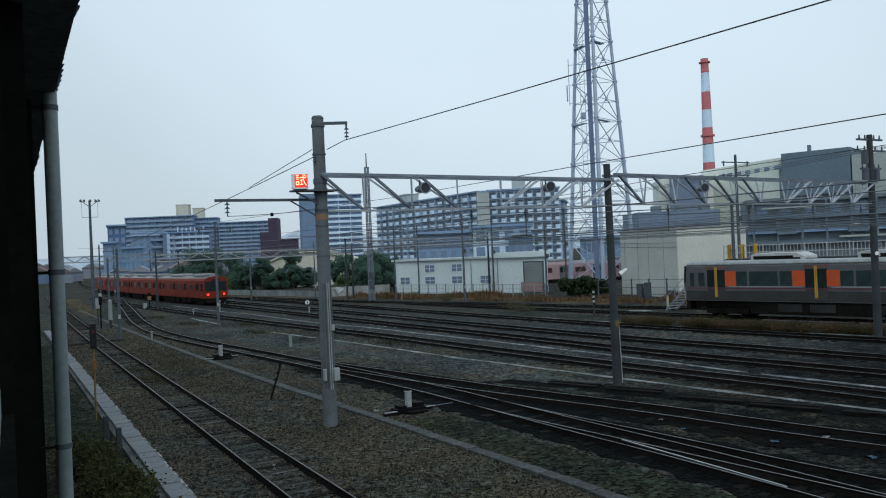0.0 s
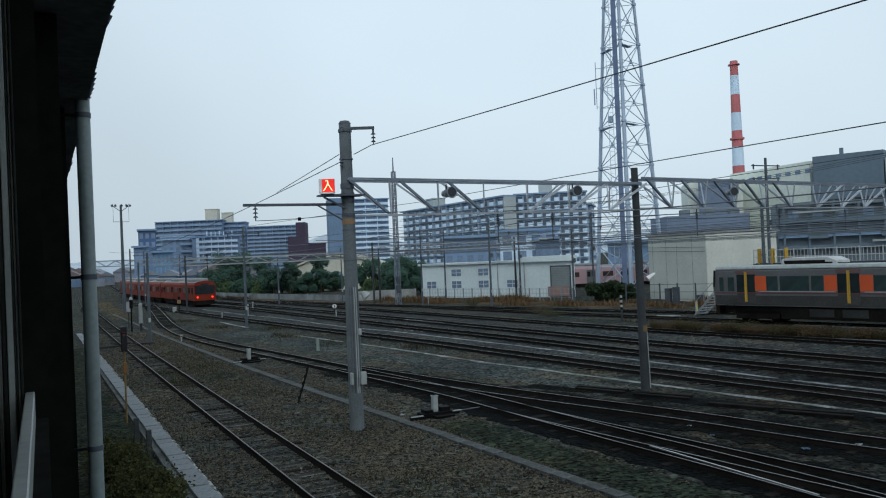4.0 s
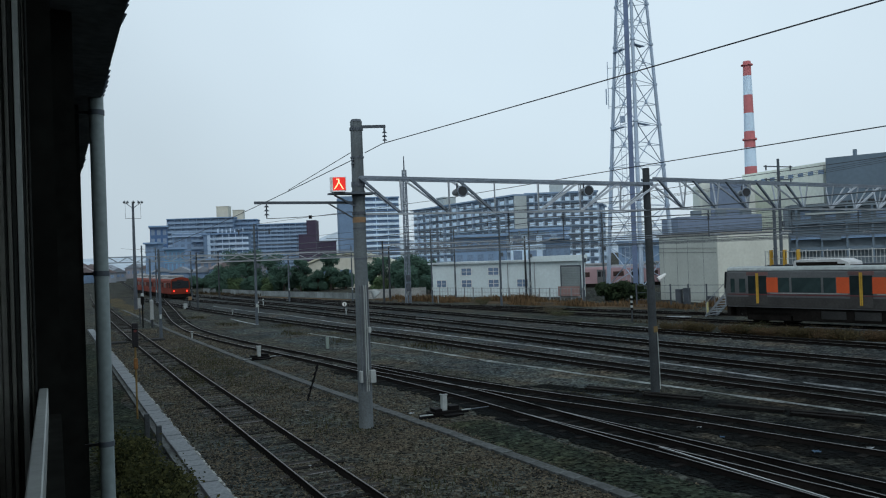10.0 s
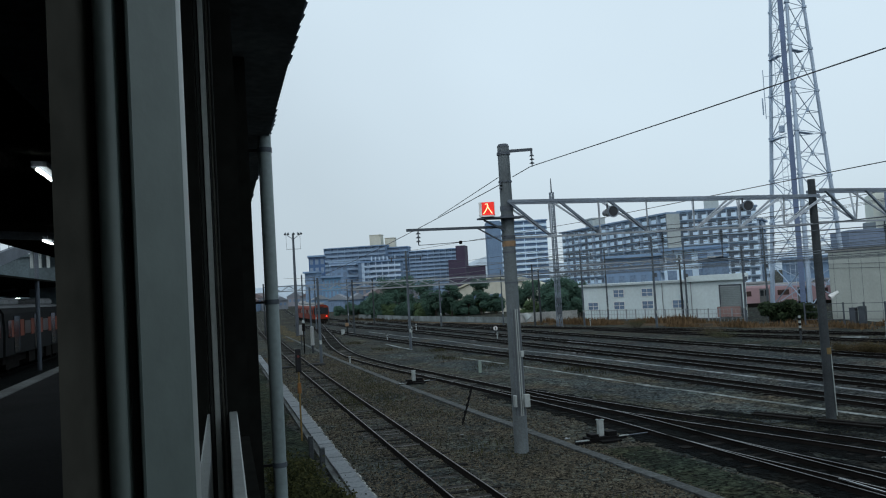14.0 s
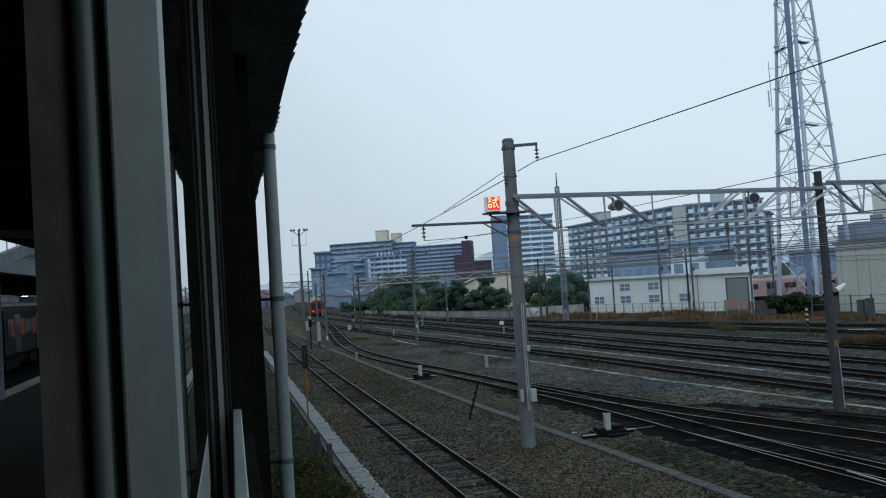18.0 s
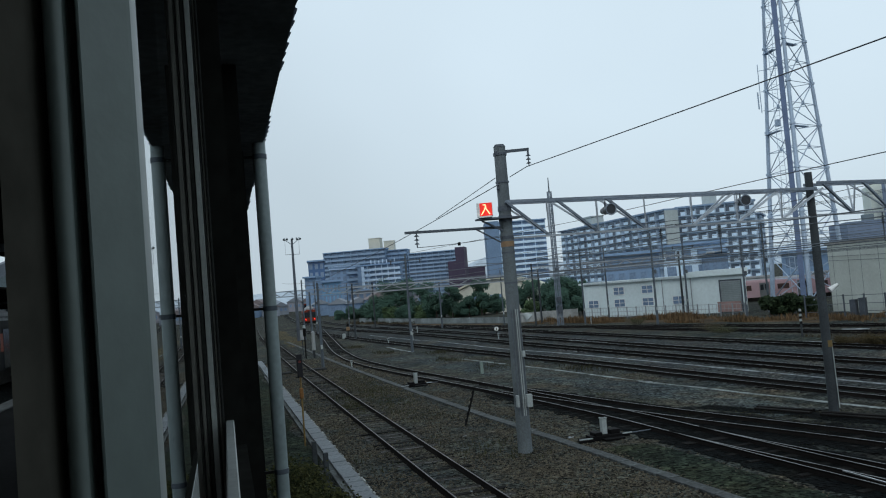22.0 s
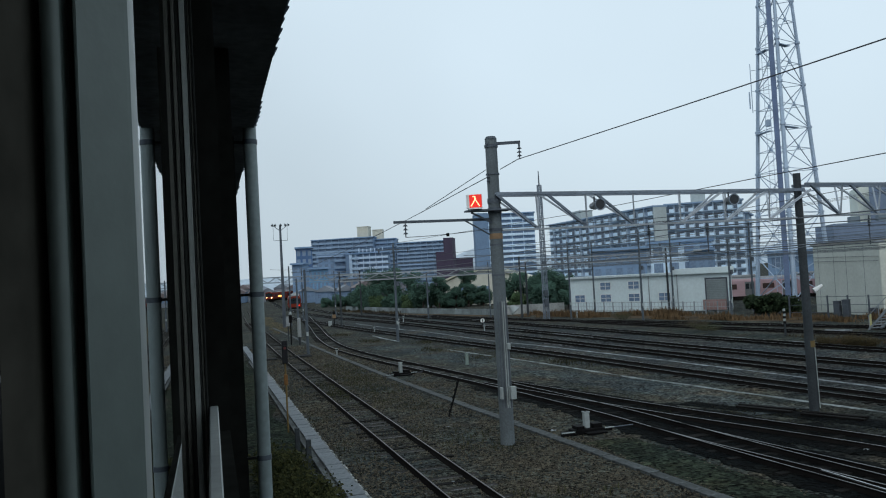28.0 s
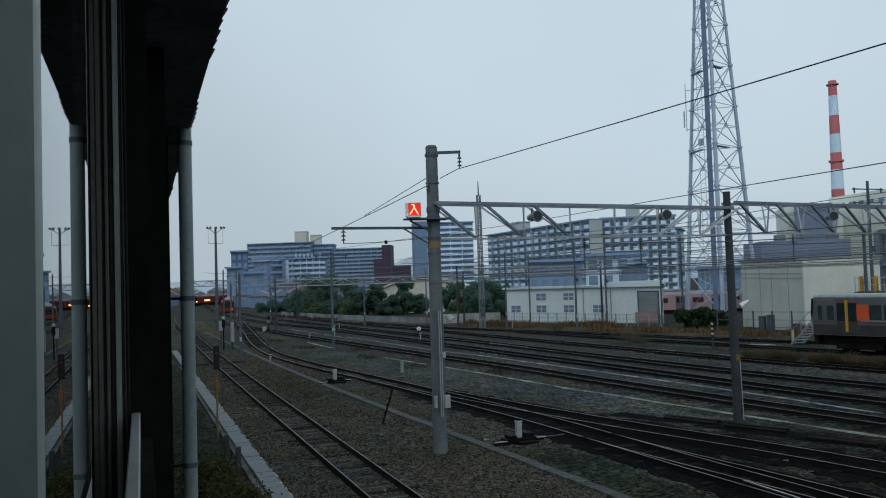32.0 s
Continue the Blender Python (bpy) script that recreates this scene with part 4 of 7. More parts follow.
for k in range(2):
    bm = B()
    prism(bm, STEEL, -9.75, 9.75 if k else 9.6)
    for fc in bm.faces:
        fc.material_index = 1 if fc.calc_center_median().z > 3.5 else 0
    c = part("car", bm, [STEEL_CAR, ROOF_GREY], parked)
    c.matrix_basis = pose(0, -20 * k, 0)
    bm = B()
    prism(bm, ((-1.435, 3.46), (-1.435, 3.52), (-1.36, 3.64), (-1.02, 3.73), (-1.02, 3.6)), -9.7, 9.6)
    part("roof_gutter", bm, WHITE_DULL, c, "white roof gutter")
    bm = B()
    box(bm, -1.1, 1.1, -9.2, 9.2, 0.6, 1.1)
    box(bm, -1.28, 1.28, -5.2, 5.2, 0.3, 1.05)
    for by in (-6.9, 6.9):
        box(bm, -1.1, 1.1, by - 1.5, by + 1.5, 0.25, 0.75)
        for wy in (-1.05, 1.05):
            rod(bm, (-0.65, by + wy, 0.43), (0.65, by + wy, 0.43), 0.43, 14)
    for by in (-4.2, -1.6, 1.0, 3.4):
        box(bm, -1.3, 1.3, by - 0.9, by + 0.9, 0.35, 1.0)
    part("underframe", bm, UNDER, c)
    for y in (5.9, -0.4, -7.0):
        piece("roof_duct", S_RAIL, c, pose(-0.75, y * 0.6, 3.74))
    for y in (-3.4, 0.6, 2.6):
        piece("equipment_box", S_BOX, c, pose(-1.08, y, 0.72))
    for y in (3.5, -3.1):
        piece("roof_cowl", S_COWL, c, pose(0, y, 3.93))
        piece("cowl_grille", S_GRILLE, c, pose(0, y + 0.25, 3.87))
        piece("cowl_base", S_COWL_BASE, c, pose(0, y, 3.7))
    for side in (-1, 1):
        piece("stripe", S_STRIPE, c, pose(side * 1.436, 0, 1.93))
        piece("lower_panel", S_LOWER, c, pose(side * 1.424, 0, 1.46))
        for i in range(3):
            y = 7.43 - i * 6.56
            piece("door", S_DOOR, c, pose(side * 1.43, y, 2.55))
            piece("door_panel", S_DOOR_LOW, c, pose(side * 1.43, y, 1.6))
            for w in (-0.05, 0.05):
                piece("door_edge", S_EDGE, c, pose(side * 1.45, y + w, 2.33))
            piece("door_header", S_HEAD, c, pose(side * 1.43, y, 3.27))
            for dy, w in ((-1.02, "p"), (-1.80, 0.74), (-3.25, 1.87), (-4.70, 0.74), (-5.50, "p")):
                if y + dy < -9.0:
                    continue
                if w == "p":
                    piece("colour_panel", S_PANEL, c, pose(side * 1.431, y + dy, 2.55))
                else:
                    piece("window", S_WIN[w], c, pose(side * 1.432, y + dy, 2.55))
            if i < 2:
                piece("sill_strip", S_SILL, c, pose(side * 1.43, y - 3.35, 2.03))
        piece("window", S_WIN[0.45], c, pose(side * 1.432, 8.5, 2.5))
        piece("window", S_WIN[0.3], c, pose(side * 1.432, 9.2, 2.5))
    if k == 0:
        bm = B()
        prism(bm, ((9.59, 1.12), (9.76, 1.2), (9.80, 2.25), (9.72, 3.2), (9.59, 3.5)), -1.38, 1.38)
        bmesh.ops.transform(bm, matrix=Matrix(((0, 1, 0, 0), (1, 0, 0, 0), (0, 0, 1, 0), (0, 0, 0, 1))), verts=bm.verts[:])
        bmesh.ops.recalc_face_normals(bm, faces=bm.faces[:])
        part("cab_nose", bm, STEEL_CAR, c)
        bm = B()
        bar(bm, (-1.39, 9.79, 2.3), (-1.39, 9.70, 3.42), 0.10, 0.10)
        bar(bm, (1.39, 9.79, 2.3), (1.39, 9.70, 3.42), 0.10, 0.10)
        bar(bm, (-1.3, 9.81, 2.7), (1.3, 9.81, 2.7), 0.04, 0.9)
        part("windscreen", bm, GLASS_DARK, c)
        bm = B()
        for z in (0.5, 0.75, 1.0):
            bar(bm, (-1.44, 8.3, z), (-1.44, 8.8, z), 0.05, 0.04)
        for y in (8.3, 8.8):
            bar(bm, (-1.44, y, 0.45), (-1.44, y, 1.15), 0.04, 0.04)
        part("cab_step", bm, UNDER, c)
        bm = B()
        box(bm, -1.3, 1.3, 9.5, 9.75, 0.5, 1.2)
        part("skirt", bm, UNDER, c)
inside = thing("platform_train", pose(-11.5, 0, 1.95), "stainless train with orange panels, coloured dark for the shaded platform", "train")
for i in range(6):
    car(inside, pose(0, 10 + i * 20, 0), SHADED_STEEL, "shaded", back=(i == 0))
for o in inside.children_recursive:
    if o.name.startswith("destination_board"):
        o.data.materials[0] = glow("pale_teal_display", (0.35, 0.85, 0.85), 0.9)
    elif o.name.startswith("lamp"):
        o.data.materials[0] = TAIL
pink = thing("pink_train", pose(75, 96, -0.6, 0, 0, 61), "pale pink and red train behind the shed", "train")
PINKC = mat("pale_pink_car_paint", (0.36, 0.24, 0.26), 0.6, 0, 0.1)
car(pink, pose(0, 0, 0), PINKC, "red")
car(pink, pose(0, -20, 0), PINKC, "red")


# ---- poles, gantry, lattice tower ----
def clamp(bm, x, y, z, r, h=0.05):
    rod(bm, (x, y, z), (x, y, z + h), r, 16)


P1 = (8.9, 24.12)
pole = thing("catenary_pole", pose(P1[0], P1[1], 0), "tall grey concrete pole with bands, conduits and white boxes", "pole", "gantry poles")
bm = B()
rod(bm, (0, 0, -0.2), (0, 0, 9.42), 0.225, 24, 0.185)
part("shaft", bm, POLE, pole, smooth=True)
bm = B()
rod(bm, (0, 0, 9.42), (0, 0, 9.5), 0.195, 20, 0.15)
part("cap", bm, GALV_DARK, pole, smooth=True)
for z, h in ((9.15, 0.09), (8.28, 0.05), (7.38, 0.16), (7.05, 0.2), (6.5, 0.1), (6.05, 0.05), (5.1, 0.05)):
    bm = B()
    clamp(bm, 0, 0, z, 0.215, h)
    part("band", bm, GALV_DARK, pole)
bm = B()
clamp(bm, 0, 0, 6.26, 0.2125, 0.17)
part("orange_mark", bm, ORANGE_PAINT, pole, "faded orange painted band")
for dx, dy in ((-0.14, -0.17), (-0.07, -0.205), (-0.01, -0.225), (0.055, -0.22), (0.13, -0.18)):
    bm = B()
    rod(bm, (dx, dy, 1.0), (dx, dy, 4.3), 0.016, 8)
    part("conduit", bm, WHITE_DULL if -0.05 < dx < 0.1 else GALV_DARK, pole)
for x0, x1, z0, z1 in ((0.07, 0.25, 1.27, 1.66), (-0.26, -0.18, 1.3, 1.66), (0.05, 0.14, 2.82, 3.0)):
    bm = B()
    box(bm, x0, x1, -0.36, -0.22, z0, z1)
    part("junction_box", bm, WHITE_DULL, pole, "small white junction box", bevel=0.01)
bm = B()
rod(bm, (0.2, -0.05, 4.1), (0.3, -0.1, 4.1), 0.02, 8)
rod(bm, (0.30, -0.12, 4.12), (0.44, -0.2, 3.96), 0.06, 14, 0.17)
part("flood_lamp", bm, WHITE_DULL, pole, "white cone lamp", smooth=True)
bm = B()
bar(bm, (-0.2, -0.1, 9.24), (0.94, -0.1, 9.31), 0.07, 0.09)
bar(bm, (0.91, -0.1, 9.3), (0.91, -0.1, 9.15), 0.05, 0.05)
part("feeder_arm", bm, GALV_DARK, pole)


def insulator(parent, x, y, z, n=3, r=0.085):
    bm = B()
    rod(bm, (x, y, z - 0.12 * n - 0.08), (x, y, z), 0.018, 8)
    for k in range(n):
        rod(bm, (x, y, z - 0.1 - 0.12 * k), (x, y, z - 0.05 - 0.12 * k), r, 12, r * 0.35)
    part("insulator", bm, GALV_DARK, parent, "stacked porcelain insulator")


insulator(pole, 0.91, -0.1, 9.2)
bm = B()
bar(bm, (-3.28, 0, 6.89), (0.2, 0, 6.89), 0.08, 0.08)
bar(bm, (-1.0, 0, 6.87), (-0.1, 0, 6.35), 0.04, 0.04)
part("cross_arm", bm, GALV_DARK, pole)
insulator(pole, -2.92, 0, 6.86)
insulator(pole, -0.2, -0.1, 8.3, 2, 0.06)
bm = B()
box(bm, -0.98, 0.42, -0.42, 0.1, 7.13, 7.18)
for a, b in (((-0.85, -0.2, 7.1), (-0.1, -0.1, 6.75)), ((-0.95, -0.3, 7.12), (-0.92, -0.3, 7.5))):
    bar(bm, a, b, 0.05, 0.05)
part("bracket_shelf", bm, GALV_DARK, pole)

# the lit sign on its shelf
sign = thing("led_sign", pose(8.11, 23.71, 7.44, 0, 0, -19) @ Matrix.Scale(0.86, 4), "lit red LED sign box showing a single character", "sign")
bm = B()
box(bm, -0.30, 0.27, 0.0, 0.32, -0.25, 0.24)
part("housing", bm, WHITE, sign, "pale grey sign housing", bevel=0.01)
bm = B()
box(bm, -0.19, 0.25, -0.012, 0.0, -0.235, 0.225)
part("display_field", bm, LED_BACK, sign, "red glowing display field")
bm = B()
box(bm, -0.24, 0.24, -0.12, 0.3, -0.30, -0.25)
part("lower_lamp", bm, WHITE, sign)
LEDBAR = boxmesh(0.105, 0.012, 0.030, LED)
led_bars = [piece("led_stroke", LEDBAR, sign, pose(0, -0.02, 0)) for i in range(17)]

P2, P3 = (19.74, 23.3), (38.3, 25.4)
pole2 = thing("catenary_pole", pose(P2[0], P2[1], 0), "dark grey steel pole with a yellow and white guard strip", "pole", "gantry poles")
bm = B()
rod(bm, (0, 0, -0.2), (-0.06, 0, 8.05), 0.165, 18, 0.125)
part("shaft", bm, POLE_DARK, pole2, smooth=True)
bm = B()
bar(bm, (0.09, -0.18, 0.05), (0.05, -0.17, 2.1), 0.028, 0.02)
part("guard_strip", bm, WHITE_DULL, pole2)
bm = B()
clamp(bm, 0, 0, 2.1, 0.163, 0.22)
part("yellow_band", bm, mat("faded_yellow", (0.16, 0.11, 0.04), 0.8), pole2)
bm = B()
rod(bm, (0.15, -0.2, 4.0), (0.42, -0.3, 4.18), 0.1, 10, 0.05)
part("flood_lamp", bm, WHITE, pole2, "white cone lamp")
pole3 = thing("catenary_pole", pose(P3[0], P3[1], 0), "grey pole with cross-arms and transformers at its head", "pole", "gantry poles")
bm = B()
rod(bm, (0, 0, -0.2), (0, 0, 10.0), 0.2, 18, 0.14)
part("shaft", bm, POLE_DARK, pole3, smooth=True)
for z, w in ((9.75, 1.0), (9.2, 1.2), (8.3, 0.8)):
    bm = B()
    bar(bm, (-w, 0, z), (w, 0, z), 0.09, 0.09)
    part("cross_arm", bm, GALV_DARK, pole3)
    for k in (-0.8, -0.35, 0.35, 0.8):
        bm = B()
        rod(bm, (k * w, 0, z + 0.04), (k * w, 0, z + 0.24), 0.05, 8, 0.03)
        part("insulator", bm, GALV_DARK, pole3)
for x, z in ((-0.42, 7.75), (0.42, 7.75), (-0.42, 8.55)):
    bm = B()
    rod(bm, (x, 0, z), (x, 0, z + 0.55), 0.17, 14)
    rod(bm, (x, 0, z + 0.55), (x, 0, z + 0.62), 0.12, 14, 0.05)
    bar(bm, (0, 0, z + 0.3), (x, 0, z + 0.3), 0.06, 0.06)
    part("transformer", bm, GALV_DARK, pole3, "grey cylindrical transformer", smooth=True)
bm = B()
rod(bm, (-0.25, -0.3, 4.1), (-0.02, -0.2, 4.0), 0.1, 10)
part("flood_lamp", bm, WHITE, pole3)


def gantry(a, b, zt, zt2, zb, first, st, panels, turn_at, label):
    """A braced truss between two poles: a pair of top chords, one bottom chord and folded diagonals."""
    g = thing("gantry_beam", Matrix(), label, "gantry beam", "gantry beams")
    a, b = Vector((*a, 0)), Vector((*b, 0))
    d = (b - a).normalized()
    nrm = Vector((-d.y, d.x, 0))
    for s in (-0.28, 0.28):
        bm = B()
        bar(bm, a + nrm * s + Vector((0, 0, zt)), b + nrm * s + Vector((0, 0, zt2)), 0.08, 0.09)
        part("top_chord", bm, CHORD, g)
    bm = B()
    bar(bm, a + Vector((0, 0, zb)), b + Vector((0, 0, zb)), 0.11, 0.06)
    part("bottom_chord", bm, GALV, g, "pale bottom chord")
    L = (b - a).length
    for i in range(panels):
        u = first + st * i
        lo = a + d * u + Vector((0, 0, zb))
        right = i >= turn_at
        for s in (-0.28, 0.28):
            lean = st * 0.88 * (1 if right else -1)
            for du, thick in ((lean, 0.075 if s < 0 else 0.055), (0.13 * (1 if s > 0 else -1), 0.045)):
                bm = B()
                bar(bm, lo, a + d * (u + du) + nrm * s + Vector((0, 0, zt + (zt2 - zt) * (u + du) / L)), thick, thick)
                part("brace", bm, CHORD if not right and thick > 0.06 else BRACE_PALE, g)
    return g


gantry(P1, P2, 7.66, 7.46, 6.52, 1.42, 1.65, 6, 3, "galvanised steel truss beam between two poles")
gantry(P2, P3, 7.65, 7.60, 6.57, 1.87, 1.87, 9, 5, "galvanised steel truss beam with folded braces")


def horn(x, y, z, turn):
    h = thing("loudspeaker", pose(x, y, z, 0, 0, turn), "dark horn loudspeaker bolted to the truss", "loudspeaker", "yard loudspeakers")
    bm = B()
    rod(bm, (0, 0, 0), (0, -0.32, 0), 0.05, 18, 0.17)
    part("bell", bm, mat("dull_black_horn", (0.022, 0.026, 0.032), 0.6, 0, 0.2), h, smooth=True)
    bm = B()
    ring = [Vector((0.175 * math.cos(k * math.pi / 10), -0.32, 0.175 * math.sin(k * math.pi / 10))) for k in range(20)]
    for k in range(20):
        rod(bm, ring[k], ring[(k + 1) % 20], 0.02, 6)
    part("rim", bm, CHORD, h, "dull grey rim")
    bm = B()
    rod(bm, (0, 0, 0), (0, 0.30, 0), 0.10, 12)
    rod(bm, (0, 0.06, 0), (0, 0.12, 0), 0.13, 12)
    part("driver", bm, GALV, h)
    bm = B()
    bar(bm, (0, 0.1, 0), (0, 0.1, 0.3), 0.05, 0.03)
    part("bracket", bm, GALV_DARK, h)


for x, y, turn in ((12.25, 23.77, -2), (17.03, 23.4, -12), (24.94, 23.8, -22)):
    horn(x, y, 7.2, turn)

# lattice radio tower on three tapering legs
tower = thing("lattice_tower", pose(62.4, 75.35, -1.43) @ Matrix.Scale(1.28, 4), "tall three-legged lattice radio tower with a cable duct", "tower")
LEGS = [radians(-129.5), radians(-9.5), radians(110.5)]
TOWER_STEEL = mat("pale_tower_steel", (0.37, 0.46, 0.58), 0.55, 0.3, 0.12, 0.4, 12, 0.08)


def tower_at(k, z):
    r = 3.65 - 0.075 * z
    return (r * math.cos(LEGS[k]), r * math.sin(LEGS[k]), z)


levels = [1.0, 1.7, 5.4, 9.1, 12.8, 16.5, 20.2, 23.9, 27.6, 31.3]
for k in range(3):
    bm = B()
    for z0, z1 in zip(levels, levels[1:]):
        w = 0.21 - 0.0028 * z0
        rod(bm, tower_at(k, z0), tower_at(k, z1), w, 10, w - 0.008)
        rod(bm, tower_at(k, z1 - 0.09), tower_at(k, z1 + 0.09), w + 0.07, 10)
    part("leg", bm, TOWER_STEEL, tower, smooth=True)
for z0, z1 in zip(levels[1:], levels[2:]):
    zm = (z0 + z1) / 2
    for k, j in ((0, 1), (1, 2), (2, 0)):
        bm = B()
        rod(bm, tower_at(k, z0), tower_at(j, z1), 0.045, 6)
        rod(bm, tower_at(j, z0), tower_at(k, z1), 0.045, 6)
        rod(bm, tower_at(k, z1), tower_at(j, z1), 0.03, 6)
        rod(bm, tower_at(k, zm), tower_at(j, zm), 0.03, 6)
        c = (Vector(tower_at(k, zm)) + Vector(tower_at(j, zm))) / 2
        rod(bm, c - Vector((0, 0, 0.16)), c + Vector((0, 0, 0.16)), 0.12, 6)
        part("bracing", bm, TOWER_STEEL, tower)
duct = [Vector(tower_at(0, z)) + Vector((-0.30, 0.42, 0)) for z in (1.0, 31.3)]
bm = B()
bar(bm, duct[0], duct[1], 0.42, 0.36)
part("cable_duct", bm, mat("blue_grey_duct", (0.12, 0.17, 0.285), 0.6, 0.2, 0.15), tower, "dark blue-grey cable duct")
bm = B()
for s in (-0.2, 0.2):
    rod(bm, duct[0] + Vector((s * 0.77 - 0.5, -s * 0.64 + 0.35, 0)), duct[1] + Vector((s * 0.77 - 0.5, -s * 0.64 + 0.35, 0)), 0.02, 6)
for k in range(78):
    p = duct[0].lerp(duct[1], k / 78) + Vector((-0.5, 0.35, 0))
    rod(bm, p + Vector((-0.154, 0.128, 0)), p + Vector((0.154, -0.128, 0)), 0.012, 4)
part("ladder", bm, TOWER_STEEL, tower)
for z in (16.3, 23.4):
    bm = B()
    for k, j in ((0, 1), (2, 0)):
        p, q = Vector(tower_at(k, z)), Vector(tower_at(j, z))
        bar(bm, p, p.lerp(q, 0.5), 0.5, 0.06)
    part("platform", bm, TOWER_STEEL, tower)
bm = B()
p = Vector(tower_at(2, 18.5))
for z in (0, 1.9, 4.0):
    bar(bm, p + Vector((0.1, 0, z * 0.9)), p + Vector((-0.30, 0.28, z * 0.9)), 0.04, 0.04)
rod(bm, p + Vector((-0.30, 0.28, -0.2)), p + Vector((-0.30, 0.28, 4.2)), 0.035, 6)
rod(bm, p + Vector((-0.45, 0.4, 0.2)), p + Vector((-0.45, 0.4, 1.7)), 0.06, 8)
part("antenna", bm, TOWER_STEEL, tower)
bm = B()
p = Vector(tower_at(0, 16.5)).lerp(Vector(tower_at(2, 16.5)), 0.55)
box(bm, p.x - 0.18, p.x + 0.18, p.y - 0.2, p.y + 0.2, 16.7, 17.3)
part("equipment_box", bm, TOWER_STEEL, tower, "pale grey equipment box", bevel=0.03)

# slender poles in the yard: x, y, height, radius, arms
YARD = ((7.4, 62, 6.5, 0.13, 0), (16.1, 69.5, 8.6, 0.14, 1), (8.8, 80.5, 6.0, 0.12, 0), (39.5, 84.0, 8.6, 0.12, 1), (44.5, 88, 8.6, 0.12, 0),
        (41.0, 71, 9.0, 0.13, 1), (47.5, 66, 7.5, 0.13, 1), (28.8, 105.5, 6.2, 0.14, 2), (11.1, 110, 8.0, 0.13, 0), (7.0, 117, 7.0, 0.13, 0), (14.5, 125, 8, 0.13, 1), (21, 135, 7.5, 0.12, 1), (34.2, 96, 7, 0.1, 0), (50.5, 44.6, 11.8, 0.16, 2), (47.3, 42.3, 8.0, 0.17, 0), (52, 83, 8.5, 0.13, 1), (56, 74, 9.5, 0.13, 2))
for x, y, h, r, arms in YARD:
    t = thing("yard_pole", pose(x, y, -0.15), "slim grey concrete pole carrying wires over the tracks", "pole", "yard poles")
    bm = B()
    rod(bm, (0, 0, 0), (0, 0, h), r * 0.9, 12, r * 0.62)
    part("shaft", bm, YARD_GREY, t, smooth=True)
    for k in range(arms):
        bm = B()
        bar(bm, (-1.5, 0, h - 0.6 - k), (1.5, 0, h - 0.6 - k), 0.08, 0.08)
        rod(bm, (-1.3, 0, h - 0.9 - k), (-1.3, 0, h - 0.5 - k), 0.06, 8)
        rod(bm, (1.3, 0, h - 0.9 - k), (1.3, 0, h - 0.5 - k), 0.06, 8)
        part("cross_arm", bm, GALV_DARK, t)
    bm = B()
    box(bm, -0.08, 0.08, -r - 0.012, -r + 0.02, 1.5, 1.8)
    part("plate", bm, WHITE_DULL, t, "small white plate")
    bm = B()
    for zb in (h * 0.55, h * 0.62, h * 0.9):
        rod(bm, (0, 0, zb), (0, 0, zb + 0.06), r * 0.98, 10)
    part("band", bm, GALV_DARK, t)
    if arms:
        bm = B()
        box(bm, r * 0.7, r * 0.7 + 0.22, -0.14, 0.14, h * 0.56, h * 0.56 + 0.4)
        part("switch_box", bm, GALV_DARK, t, bevel=0.015)
    if not arms:
        bm = B()
        rod(bm, (0, 0, h - 0.4), (0, 0, h - 0.32), r * 0.95, 10)
        part("band", bm, GALV_DARK, t)

lattice = thing("lattice_mast", pose(37.6, 86.5, -0.15), "slim blue-grey lattice mast with switch boxes near its foot", "mast")
for sx in (-0.24, 0.24):
    for sy in (-0.24, 0.24):
        bm = B()
        bar(bm, (sx, sy, 0), (sx * 0.7, sy * 0.7, 15.4), 0.10, 0.10)
        part("leg", bm, CHORD, lattice)
bm = B()
for k in range(30):
    z0, z1 = k * 0.5, k * 0.5 + 0.5
    w = 0.24 * (1 - 0.3 * (k + 0.5) / 31)
    s = 1 if k % 2 else -1
    for f in (-1, 1):
        bar(bm, (-s * w, f * w, z0), (s * w, f * w, z1), 0.05, 0.04)
        bar(bm, (f * w, -s * w, z0), (f * w, s * w, z1), 0.05, 0.04)
part("bracing", bm, CHORD, lattice)
bm = B()
rod(bm, (0, 0, 15.3), (0, 0, 17.0), 0.09, 10, 0.05)
part("spike", bm, GALV_DARK, lattice)
for z0, z1 in ((1.4, 2.3), (2.6, 3.3), (6.1, 6.6)):
    bm = B()
    box(bm, -0.32, 0.1, -0.55, -0.26, z0, z1)
    part("switch_box", bm, GALV_DARK, lattice, bevel=0.02)
mast = thing("floodlight_mast", pose(10.05, 108, -0.15), "tall dark mast with a cluster of floodlights", "floodlight mast")
bm = B()
rod(bm, (0, 0, 0), (0, 0, 13.4), 0.24, 12, 0.13)
part("shaft", bm, GALV_DARK, mast, smooth=True)
bm = B()
for s in (-0.9, 0.9):
    bar(bm, (0, 0, 12.6), (s, 0, 13.3), 0.07, 0.07)
    bar(bm, (s, 0, 13.3), (s, 0, 11.3), 0.03, 0.03)
bar(bm, (-0.9, 0, 11.35), (0.9, 0, 11.35), 0.05, 0.05)
part("yoke", bm, GALV_DARK, mast)
for s in (-0.95, -0.6, 0.05, 0.6, 0.95):
    bm = B()
    rod(bm, (s, -0.1, 13.5), (s * 1.1, -0.38, 13.3), 0.08, 10, 0.16)
    part("floodlight", bm, GALV, mast)

